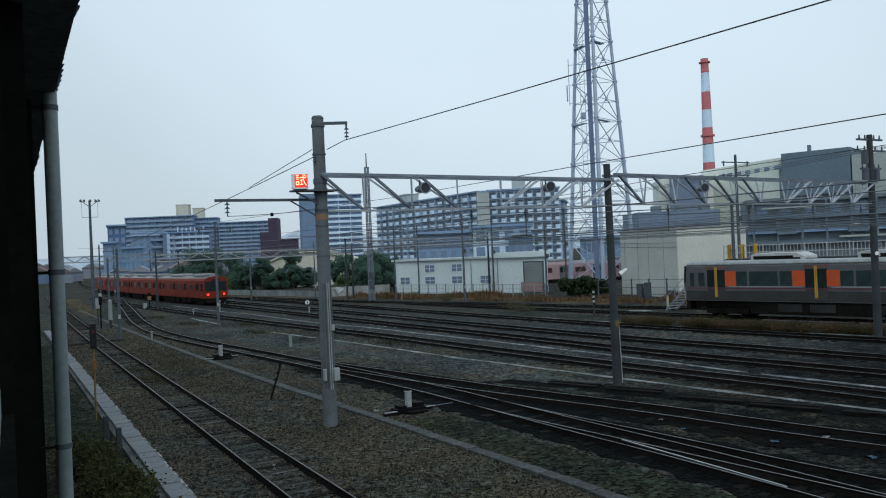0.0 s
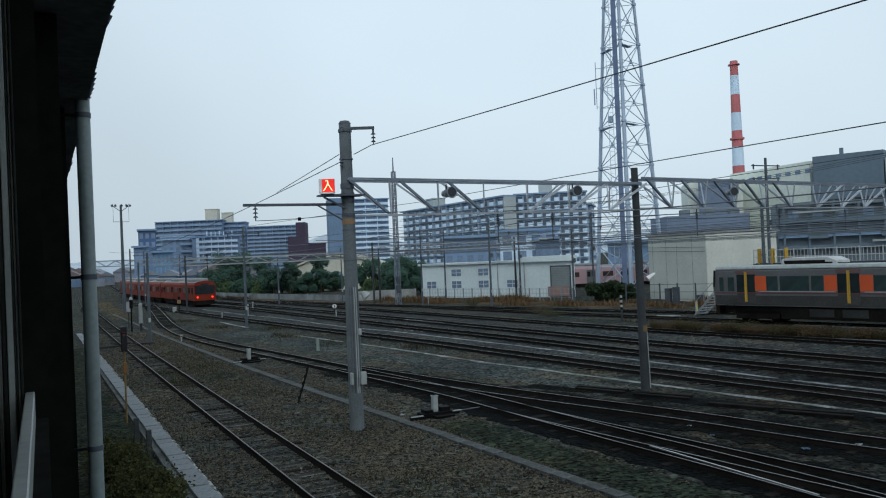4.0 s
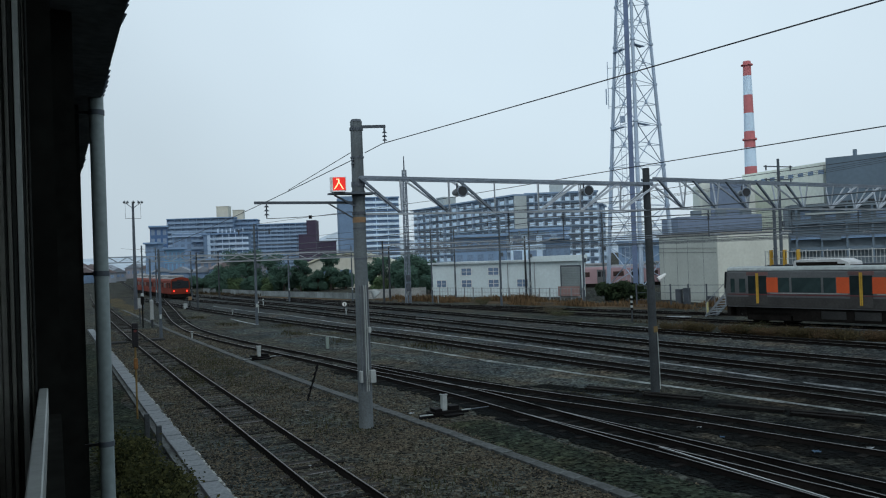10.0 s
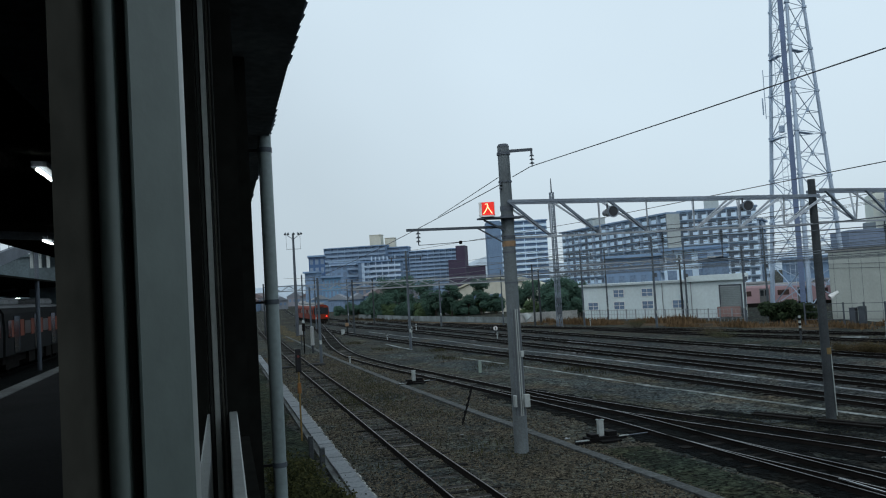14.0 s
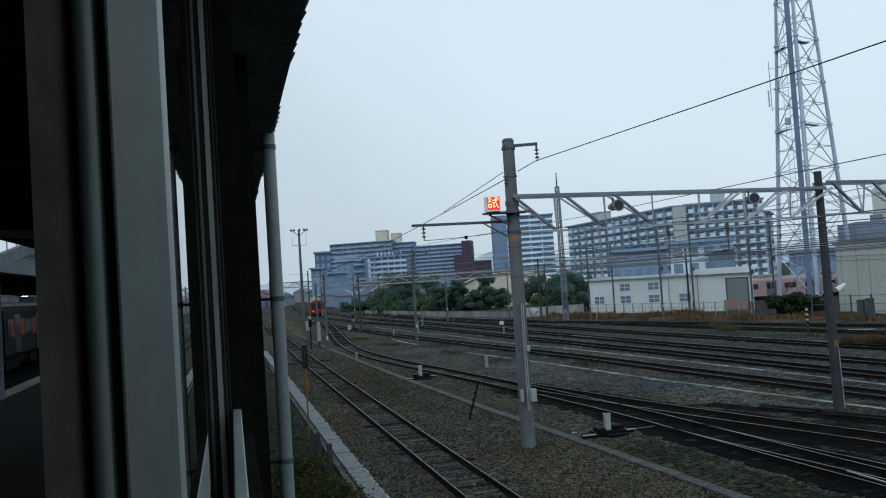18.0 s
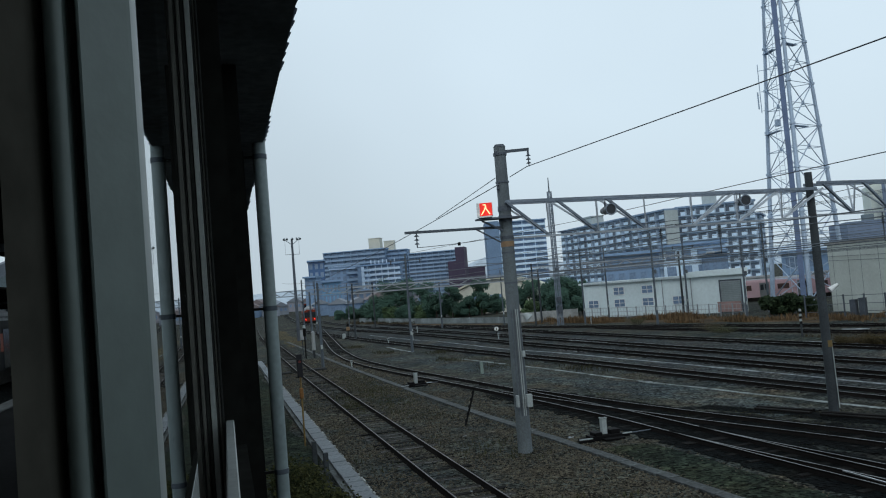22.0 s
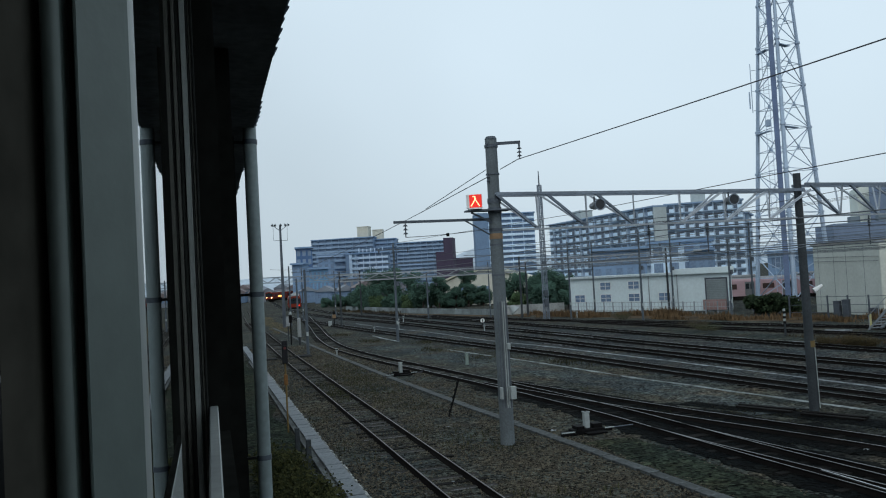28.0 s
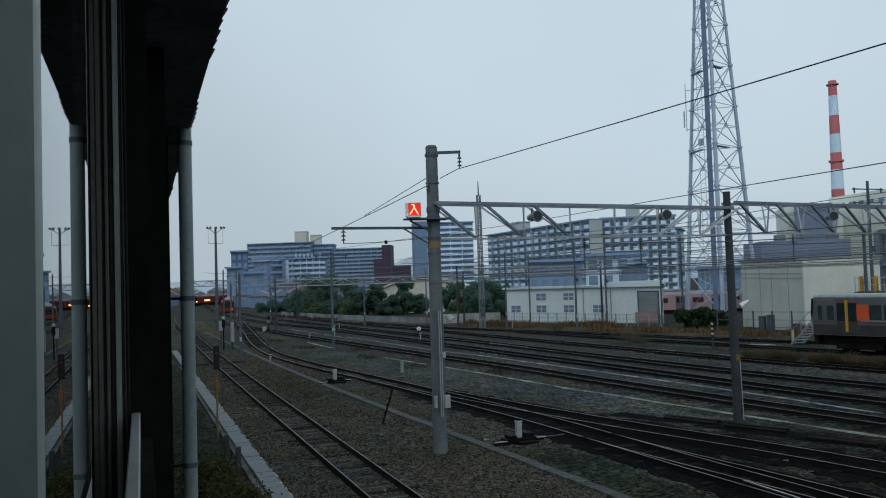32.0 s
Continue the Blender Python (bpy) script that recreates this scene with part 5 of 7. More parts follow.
# far truss gantries over the tracks
def far_gantry(x0, y0, x1, y1, z, label):
    g = thing("far_gantry", Matrix(), label, "gantry beam", "far gantries")
    a, b = Vector((x0, y0, z)), Vector((x1, y1, z))
    for dz in (0, 0.75):
        bm = B()
        bar(bm, a + Vector((0, 0, dz)), b + Vector((0, 0, dz)), 0.15, 0.13)
        part("chord", bm, GALV, g)
    n_ = 14
    for i in range(n_):
        bm = B()
        p, q = a.lerp(b, i / n_), a.lerp(b, (i + 1) / n_)
        bar(bm, p + Vector((0, 0, 0.75 * (i % 2))), q + Vector((0, 0, 0.75 * ((i + 1) % 2))), 0.1, 0.1)
        part("brace", bm, GALV, g)
    for p in (a, b):
        bm = B()
        rod(bm, (p.x, p.y, -0.15), (p.x, p.y, z + 1.2), 0.13, 10, 0.1)
        part("post", bm, POLE_DARK, g)


far_gantry(16.2, 100, 38, 93, 5.4, "pale green steel truss gantry over the tracks")
far_gantry(36, 90, 52, 84, 6.0, "pale steel truss gantry near the trees")
far_gantry(6.5, 118, 24, 128, 5.8, "distant steel truss gantry over the tracks")

# signals, point machines and small posts
post = thing("signal_post", pose(2.74, 30.2, GZ), "yellow signal post with a black lamp case facing away", "signal")
bm = B()
rod(bm, (0, 0, 0), (0, 0, 2.52), 0.032, 10)
part("post", bm, mat("faded_yellow_post", (0.16, 0.11, 0.035), 0.7), post, smooth=True)
bm = B()
box(bm, -0.10, 0.10, -0.12, 0.08, 2.50, 3.33)
box(bm, -0.09, 0.09, -0.22, -0.12, 3.12, 3.15)
part("lamp_case", bm, mat("sooty_black_case", (0.016, 0.017, 0.02), 0.6, 0, 0.2, spec=0.15), post, bevel=0.02)
bm = B()
rod(bm, (0, -0.135, 3.06), (0, -0.115, 3.06), 0.05, 10)
part("lens", bm, glow("dim_red_lens", (0.10, 0.012, 0.01), 0.04), post, "small red lens")
bm = B()
box(bm, -0.068, 0.068, -0.09, 0.05, 1.72, 2.10)
part("orange_box", bm, mat("dull_orange_box", (0.17, 0.08, 0.022), 0.7), post, "faded orange box", bevel=0.02)
for x, y, h in ((2.62, 26.0, 0.85), (2.68, 23.6, 0.9)):
    bm = B()
    box(bm, x - 0.07, x + 0.07, y - 0.07, y + 0.07, GZ, GZ + h)
    solo("marker_post", bm, POLE_DARK, "short square sooty concrete post beside the trough", "post", "marker posts", bevel=0.01)


def point_machine(x, y, turn, tall, label):
    p = thing("point_machine", pose(x, y, GZ, 0, 0, turn), label, "point machine", "point machines")
    bm = B()
    box(bm, -0.55, 0.55, -0.22, 0.22, 0.0, 0.16)
    box(bm, -0.9, 0.9, -0.06, 0.06, 0.02, 0.1)
    box(bm, -0.2, 0.5, -0.5, 0.5, 0.02, 0.08)
    box(bm, -0.42, -0.16, -0.2, 0.2, 0.1, 0.26)
    box(bm, 0.16, 0.5, -0.16, 0.2, 0.1, 0.3)
    box(bm, -1.0, -0.5, -0.3, -0.16, 0.0, 0.09)
    part("base", bm, BLACK, p, "oily black iron base", bevel=0.01)
    for x0, x1, y0 in ((-0.98, -0.52, -0.24), (0.55, 0.95, -0.1), (0.2, 0.46, -0.19)):
        bm = B()
        box(bm, x0, x1, y0, y0 + 0.05, 0.1, 0.13)
        part("painted_bar", bm, WHITE_DULL, p, "white painted bar")
    bm = B()
    box(bm, -0.09, 0.09, -0.09, 0.09, 0.16, 0.16 + tall)
    part("lever_case", bm, WHITE_DULL, p, "white painted case", bevel=0.02)
    bm = B()
    box(bm, -0.105, 0.105, -0.105, 0.105, 0.16 + tall, 0.2 + tall)
    part("lid", bm, WHITE_DULL, p, bevel=0.01)
    bm = B()
    box(bm, -0.065, 0.065, -0.065, 0.065, 0.2 + tall, 0.206 + tall)
    part("lid_inset", bm, BLACK, p)
    bm = B()
    rod(bm, (0.5, 0.1, 0.06), (1.9, 0.2, 0.06), 0.02, 6)
    part("throw_rod", bm, GALV_DARK, p)


point_machine(11.75, 24.4, 0, 0.5, "white point machine on a black base by the switch")
point_machine(10.35, 44.5, 10, 0.55, "white point machine beside the curved siding")
bm = B()
box(bm, 14.92, 15.1, 46.8, 46.92, GZ, GZ + 0.72)
solo("relay_box", bm, mat("pale_green_paint", (0.20, 0.26, 0.24), 0.6), "small pale green relay box on a stand", "relay box", bevel=0.01)
bm = B()
bar(bm, (8.75, 30.0, GZ), (9.33, 30.4, 1.12), 0.055, 0.04)
for k in range(5):
    bar(bm, (8.80 + k * 0.11, 30.03 + k * 0.08, 0.0 + k * 0.245), (8.85 + k * 0.11, 30.06 + k * 0.08, 0.10 + k * 0.245), 0.085, 0.06)
solo("leaning_post", bm, BLACK, "leaning rusty black iron post", "post")
bm = B()
rod(bm, (8.2, 74.5, 0.55), (8.2, 74.5, 2.2), 0.17, 14, 0.15)
rod(bm, (8.2, 74.5, 2.2), (8.2, 74.5, 2.28), 0.15, 14, 0.06)
post = thing("white_post", Matrix(), "dull white cylindrical sleeve on a dark post beside the siding", "post")
part("sleeve", bm, mat("dull_white_paint", (0.24, 0.26, 0.265), 0.6), post, smooth=True)
bm = B()
rod(bm, (8.2, 74.5, GZ), (8.2, 74.5, 0.56), 0.10, 12)
part("shaft", bm, POLE_DARK, post, smooth=True)
post = thing("stop_post", pose(7.5, 75, GZ), "thin black post with a small white cap", "post")
bm = B()
rod(bm, (0, 0, 0), (0, 0, 2.75), 0.06, 8)
box(bm, -0.13, 0.13, -0.1, 0.1, 2.0, 2.7)
part("shaft", bm, BLACK, post)
bm = B()
rod(bm, (0, 0, 2.75), (0, 0, 3.0), 0.13, 10, 0.10)
part("cap", bm, WHITE_DULL, post, "white cap")
bm = B()
post = thing("white_plate", Matrix(), "small white plate on a thin dark post", "sign")
box(bm, 7.62, 7.98, 80.3, 80.36, 1.3, 2.25)
part("plate", bm, mat("dull_white_plate", (0.25, 0.27, 0.28), 0.6), post)
bm = B()
rod(bm, (7.8, 80.42, GZ), (7.8, 80.42, 2.1), 0.05, 8)
part("shaft", bm, POLE_DARK, post)
for x, y, h in ((40.2, 84, 0.7), (20.1, 86, 1.2), (17.0, 84, 0.6), (26.0, 75, 0.55), (24.0, 100, 0.8), (9.4, 61, 0.5)):
    t = thing("marker_sign", pose(x, y, GZ), "small black and white track marker post", "track marker", "track markers")
    bm = B()
    rod(bm, (0, 0, 0), (0, 0, h), 0.05, 8)
    part("post", bm, WHITE_DULL, t)
    bm = B()
    box(bm, -0.09, 0.09, -0.06, 0.0, h * 0.6, h)
    part("board", bm, WHITE_DULL if h < 1.3 else BLACK, t)
    bm = B()
    box(bm, -0.09, 0.09, -0.075, -0.062, h * 0.72, h * 0.84)
    part("stripe", bm, BLACK, t)


# clutter on the ballast
bm = B()
bar(bm, (14.13, 16.6, -0.012), (13.98, 11.4, -0.012), 0.05, 0.03)
solo("check_rail", bm, CHECK_RAIL, "bright polished check rail beside the turnout", "check rail")
for x, y, turn, n_ in ((18.7, 24.6, 20, 2), (19.5, 22.2, 22, 2), (20.2, 19.3, 23, 1), (20.9, 17.0, 24, 2), (22.0, 14.6, 26, 1)):
    for k in range(n_):
        bm = B()
        box(bm, -0.11, 0.11, -1.05, 1.05, 0, 0.13)
        solo("old_sleeper", bm, SLEEPER_OILY, "discarded blackened timber sleeper lying on the ballast", "sleeper", "discarded sleepers", bevel=0.015).matrix_basis = pose(x + 0.34 * k, y + 0.3 * k, GZ - 0.03, 0, 0, turn + 3 * k)
lr = random.Random(12)


def litter(x, y, s, material, label):
    bm = B()
    grid = [[bm.verts.new(((i - 2) * s * 0.25 + lr.uniform(-0.1, 0.1) * s, (j - 2) * s * 0.2 + lr.uniform(-0.1, 0.1) * s, 0.01 + lr.uniform(0, 0.2) * s)) for j in range(5)] for i in range(5)]
    for i in range(4):
        for j in range(4):
            bm.faces.new((grid[i][j], grid[i + 1][j], grid[i + 1][j + 1], grid[i][j + 1]))
    ob = solo("litter", bm, material, label, "litter", "litter on the ballast")
    ob.matrix_basis = pose(x, y, GZ + 0.01, 0, 0, lr.uniform(0, 90))


for x, y, s in ((17.27, 14.41, 0.22), (17.72, 12.02, 0.2), (16.6, 16.9, 0.14)):
    litter(x, y, s, BLUE_RAG, "scrap of faded blue sheeting on the ballast")
for x, y, s in ((18.63, 13.94, 0.18), (17.0, 18.2, 0.13), (11.6, 21.9, 0.13), (8.1, 27.9, 0.14), (5.95, 20.4, 0.1), (10.9, 25.2, 0.2)):
    litter(x, y, s, TROUGH_PALE, "pale scrap of paper lying on the ballast")
SLAB = mat("dark_concrete_slab", (0.032, 0.034, 0.036), 0.9, 0, 0.3, 1.0, 12, 0.3, spec=0.05)
for x, y in ((4.34, 61.0), (6.95, 61.6)):
    bm = B()
    box(bm, x - 0.62, x + 0.62, y - 0.55, y + 0.55, GZ, GZ + 0.13)
    solo("track_slab", bm, SLAB, "flat grey concrete slab beside the siding", "slab", "track slabs", bevel=0.02)

t = thing("striped_post", pose(38.1, 47.2, GZ), "black and yellow striped marker post beside the weeds", "post")
for k in range(6):
    bm = B()
    box(bm, -0.06, 0.06, -0.06, 0.06, 0.9 + 0.17 * k, 1.07 + 0.17 * k)
    part("stripe", bm, WHITE_DULL if k % 2 else BLACK, t)
bm = B()
box(bm, -0.05, 0.05, -0.05, 0.05, 0, 0.9)
part("post", bm, POLE_DARK, t)
t = thing("points_marker", pose(28.03, 81.4, GZ), "white disc points marker with a black centre", "track marker")
bm = B()
rod(bm, (0, 0, 0), (0, 0, 0.5), 0.05, 8)
part("stand", bm, BLACK, t)
bm = B()
rod(bm, (0, -0.05, 0.62), (0.06, 0.05, 0.62), 0.22, 18)
part("disc", bm, WHITE, t, "white round disc")
bm = B()
rod(bm, (0.06, -0.09, 0.62), (0, -0.055, 0.62), 0.13, 14)
part("disc_centre", bm, BLACK, t)
t = thing("shunting_signal", pose(15.5, 103.2, GZ), "low shunting signal with a white base and orange case", "signal")
bm = B()
box(bm, -0.45, -0.05, -0.3, 0.2, 0, 0.62)
part("base", bm, WHITE_DULL, t, bevel=0.02)
bm = B()
rod(bm, (0.3, 0, 0), (0.3, 0, 1.1), 0.06, 8)
part("post", bm, BLACK, t)
bm = B()
box(bm, 0.1, 0.5, -0.15, 0.15, 1.0, 1.45)
part("case", bm, ORANGE_PAINT, t, "orange case", bevel=0.02)
bm = B()
box(bm, 0.18, 0.42, -0.14, 0.14, 1.46, 1.85)
part("head", bm, BLACK, t, bevel=0.02)

def hanger(x, y, dx):
    """A dropper with its insulators under the truss, holding the messenger and contact wires of one track."""
    t = thing("wire_hanger", pose(x, y, 0), "steel dropper with brown insulators under the truss", "wire hanger", "wire hangers")
    bm = B()
    rod(bm, (0, 0, 5.5), (0, 0, 6.55), 0.022, 8)
    part("dropper", bm, GALV_DARK, t)
    bm = B()
    bar(bm, (0, 0, 5.62), (dx, 0, 5.5), 0.03, 0.03)
    part("registration_arm", bm, GALV, t)
    bm = B()
    for k in range(4):
        rod(bm, (0, 0, 6.18 + 0.07 * k), (0, 0, 6.22 + 0.07 * k), 0.07, 10, 0.03)
    part("insulator", bm, POLE_DARK, t)
    bm = B()
    for k in range(4):
        rod(bm, (dx * (0.3 + 0.08 * k), 0, 5.58), (dx * (0.34 + 0.08 * k), 0, 5.57), 0.055, 10, 0.03)
    part("arm_insulator", bm, GALV, t)


for x, y, dx in ((14.1, 23.74, 1.1), (16.2, 23.58, -1.0), (22.95, 23.66, 1.0), (28.15, 24.26, -1.1), (33.0, 24.8, 1.1), (37.2, 25.28, -1.0)):
    hanger(x, y, dx)

# ---- wires ----
def wire(points, r, label, group="overhead wires", sag=0.0):
    bm = B()
    P = [Vector(p) for p in points]
    Q = []
    for a, b in zip(P, P[1:]):
        for k in range(8):
            u = k / 8
            Q.append(a.lerp(b, u) - Vector((0, 0, sag * 4 * u * (1 - u))))
    Q.append(P[-1])
    rings = []
    for k, p in enumerate(Q):
        d = (Q[min(k + 1, len(Q) - 1)] - Q[max(k - 1, 0)]).normalized()
        s = d.cross(Vector((0, 0, 1))).normalized()
        u = s.cross(d)
        rings.append([bm.verts.new(p + (s * math.cos(w) + u * math.sin(w)) * r) for w in (0.5, 1.76, 3.0, 4.28, 5.53)])
    for r0, r1 in zip(rings, rings[1:]):
        for k in range(5):
            bm.faces.new((r0[k], r0[(k + 1) % 5], r1[(k + 1) % 5], r1[k]))
    return solo("overhead_wire", bm, WIRE if group == "overhead wires" else WIRE_PALE, label, "wire", group)


wire([(9.74, 24.0, 8.76), (10.55, 15.8, 8.71), (11.4, 8.0, 8.72), (13.0, -6.0, 8.9)], 0.014, "dark feeder wire running to a pole-top insulator")
wire([(9.08, 23.9, 8.43), (9.74, 24.0, 8.76)], 0.014, "short feeder jumper wire at the pole")
wire([(8.62, 23.9, 8.18), (7.6, 62, 6.45), (8.5, 108, 7.5)], 0.014, "feeder wire leading away from the pole", sag=0.12)
wire([(8.6, 23.9, 8.42), (8.42, 30.5, 7.84)], 0.012, "short stay wire joining the feeder wire")
wire([(5.98, 24.1, 6.42), (8.6, 24.0, 6.57), (19.7, 23.3, 6.9)], 0.010, "thin wire between two poles", sag=0.03)
bm = B()
rod(bm, (7.3, 24.06, 6.40), (7.3, 24.06, 6.50), 0.05, 10)
solo("wire_clamp", bm, BLACK, "small round black clamp on a thin wire", "wire clamp", smooth=True)
wire([(15.2, -4, 7.6), (15.9, 10, 7.5), (16.2, 18.9, 7.62), (18.6, 39.3, 8.1), (16.1, 69.5, 8.4)], 0.014, "dark wire running over the sidings")
wire([(29.5, 2, 8.5), (26.52, 17, 8.06), (25.07, 25.5, 7.84), (23.67, 36, 7.45), (23.0, 52, 7.3), (22.0, 75, 7.4)], 0.014, "dark feeder wire above the running tracks")
for x in (35.6, 34.9, 36.3):
    wire([(x + 5, -5, 9.4), (x + 2.7, 25.4, 9.3), (x, 60, 8.8), (38 + (x - 35.6), 86, 9.5)], 0.012, "power wire on the pole's cross-arm", sag=0.5)
LINES = ([(25.0, -5), (24.0, 10), (22.8, 26), (20.2, 52), (15.8, 95), (12.6, 150)], [(31.2, -5), (29.3, 15), (26.2, 47), (22.2, 92), (19.0, 150)],
         [(35.6, -3), (33.4, 21.5), (30.1, 46), (26.0, 95), (22.4, 150)], [(40.0, 0), (37.2, 24), (33.8, 51), (29.5, 105)], [(47.0, 20), (42.2, 41), (38.0, 70), (33, 115)],
         [(14.1, -5), (14.1, 24), (11.4, 53), (10.6, 70), (14.3, 115)], [(19.7, 8), (16.0, 23.5), (13.6, 42)])
for ln in LINES:
    wire([(x, y, 5.45) for x, y in ln], 0.016, "overhead contact wire above a track", "contact wires")
    wire([(x, y, 6.30) for x, y in ln], 0.015, "overhead messenger wire above a track", "messenger wires", 0.25)
for i in range(6):
    z = 6.9 + 0.32 * i
    wire([(36.0, 88, z), (46.5, 66, z - 0.4), (60, 38, z + 0.2), (70, 10, z + 0.6)], 0.02, "line wire strung past the shed", "line wires", 0.3)


# ---- buildings ----
def face_matrix(p0, p1):
    a, b = Vector((*p0, 0)), Vector((*p1, 0))
    x = (b - a).normalized()
    y = Vector((0, 0, 1)).cross(x)
    return Matrix.Translation(a + Vector((0, 0, GZ))) @ Matrix(((x.x, y.x, 0, 0), (x.y, y.y, 0, 0), (0, 0, 1, 0), (0, 0, 0, 1))), (b - a).length


def bmat(name, c, rough=0.8):
    return mat(name, c, rough, 0, 0.08, 0.12, 1.5, 0.0)


# Distance haze is mixed into these far colours.
HAZE_WALL = bmat("hazed_pale_blue_render", (0.395, 0.545, 0.74))
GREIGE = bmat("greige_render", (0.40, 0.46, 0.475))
HAZE_WHITE = bmat("hazed_white_render", (0.61, 0.775, 0.95))
HAZE_DARK = bmat("hazed_slate_render", (0.155, 0.24, 0.365))
HAZE_MID = bmat("hazed_grey_blue_render", (0.192, 0.30, 0.46))
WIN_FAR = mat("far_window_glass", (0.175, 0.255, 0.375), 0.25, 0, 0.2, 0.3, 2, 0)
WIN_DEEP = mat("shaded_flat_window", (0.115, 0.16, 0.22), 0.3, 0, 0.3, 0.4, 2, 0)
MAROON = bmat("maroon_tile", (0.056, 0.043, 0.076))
HAZE_RAIL = bmat("hazed_grey_parapet", (0.225, 0.325, 0.465))
HAZE_PALE = bmat("hazed_pale_balcony_render", (0.45, 0.58, 0.735))
HAZE_FLATS = bmat("hazed_grey_flats_render", (0.40, 0.515, 0.645))
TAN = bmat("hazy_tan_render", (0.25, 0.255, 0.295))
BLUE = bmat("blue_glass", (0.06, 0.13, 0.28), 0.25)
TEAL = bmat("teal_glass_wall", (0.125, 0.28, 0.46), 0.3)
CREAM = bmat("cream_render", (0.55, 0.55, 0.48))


def apartment(p0, p1, top, storeys, bays, depth, wall, slab, panel, label, style="balcony", end_wall=None):
    """A block of flats: body, roof slab, and for each storey a balcony with its windows and partition panels."""
    m, L = face_matrix(p0, p1)
    t = thing("apartment_building", m, label, "apartment building", "apartment blocks")
    bm = B()
    box(bm, 0, L, 0, depth, 0, top)
    part("wall", bm, wall, t)
    bm = B()
    box(bm, -0.4, L + 0.4, -1.4, depth + 0.3, top + 0.003, top + 0.6)
    part("roof", bm, HAZE_RAIL if wall is HAZE_FLATS else HAZE_MID, t)
    sh, bw = top / storeys, L / bays
    slab_bm = B()
    box(slab_bm, 0.15, L - 0.15, -1.3, -0.004, -0.07, 0.06)
    slab_me = mesh(slab_bm, slab)
    rail_bm = B()
    box(rail_bm, 0.2, L - 0.2, -1.3, -1.2, 0.10, 0.42 * sh)
    rail_me = mesh(rail_bm, slab)
    wbm = B()
    ww = 0.40 if style == "balcony" else 0.3
    box(wbm, -bw * ww, bw * ww, -0.05, 0.02, sh * 0.12, sh * (0.80 if style == "balcony" else 0.74))
    w_me = mesh(wbm, WIN_DEEP if wall is HAZE_FLATS else WIN_FAR)
    pbm = B()
    box(pbm, -bw * 0.25, bw * 0.25, -1.36, -1.305, sh * 0.06, sh * 0.52)
    p_me = mesh(pbm, panel)
    sbm = B()
    box(sbm, -0.13, 0.13, -1.36 if style == "band" else -1.25, -0.004, 0.1, sh - 0.12)
    s_me = mesh(sbm, slab if style == "band" else wall)
    for k in range(storeys):
        z = k * sh
        if style != "flat":
            b = piece("balcony", slab_me, t, pose(0, 0, z))
            if style == "band":
                piece("parapet", rail_me, b, Matrix())
        for i in range(bays):
            x = bw * (i + 0.5)
            piece("window", w_me, t, pose(x, 0, z))
            if style == "band":
                piece("partition", s_me, t, pose(bw * i, 0, z))
            if style == "balcony":
                piece("balcony_panel", p_me, t, pose(x + bw * 0.2, 0, z))
                if i % 2:
                    piece("partition", s_me, t, pose(bw * i, 0, z))
    if end_wall:
        bm = B()
        box(bm, L - 0.004, L + 0.35, -1.3, depth, 0, top + 0.5)
        part("end_wall", bm, end_wall, t)
    return t, L


def penthouse(x, y, z, sx, sy, sz):
    bm = B()
    box(bm, x - sx / 2, x + sx / 2, y - sy / 2, y + sy / 2, z, z + sz)
    box(bm, x - sx / 2 - 0.2, x + sx / 2 + 0.2, y - sy / 2 - 0.2, y + sy / 2 + 0.2, z + sz - 0.4, z + sz)
    return bm


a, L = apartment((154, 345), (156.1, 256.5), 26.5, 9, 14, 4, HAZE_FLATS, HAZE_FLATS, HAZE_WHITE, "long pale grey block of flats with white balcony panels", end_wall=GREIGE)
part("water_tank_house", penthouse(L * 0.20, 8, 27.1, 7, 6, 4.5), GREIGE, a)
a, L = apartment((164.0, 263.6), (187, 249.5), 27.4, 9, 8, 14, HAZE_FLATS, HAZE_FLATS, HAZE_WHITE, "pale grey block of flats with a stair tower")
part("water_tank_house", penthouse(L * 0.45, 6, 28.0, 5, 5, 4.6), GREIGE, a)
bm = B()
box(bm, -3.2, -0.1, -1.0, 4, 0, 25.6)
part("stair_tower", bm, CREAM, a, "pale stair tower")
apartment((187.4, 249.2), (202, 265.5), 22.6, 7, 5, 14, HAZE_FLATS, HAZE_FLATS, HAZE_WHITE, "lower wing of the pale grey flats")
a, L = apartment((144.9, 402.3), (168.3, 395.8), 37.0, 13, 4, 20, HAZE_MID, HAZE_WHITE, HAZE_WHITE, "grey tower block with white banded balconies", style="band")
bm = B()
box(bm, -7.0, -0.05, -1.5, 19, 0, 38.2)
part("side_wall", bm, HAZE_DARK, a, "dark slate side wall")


def off(p, k):
    """The same bearing, k times as far away."""
    return p[0] * k, p[1] * k


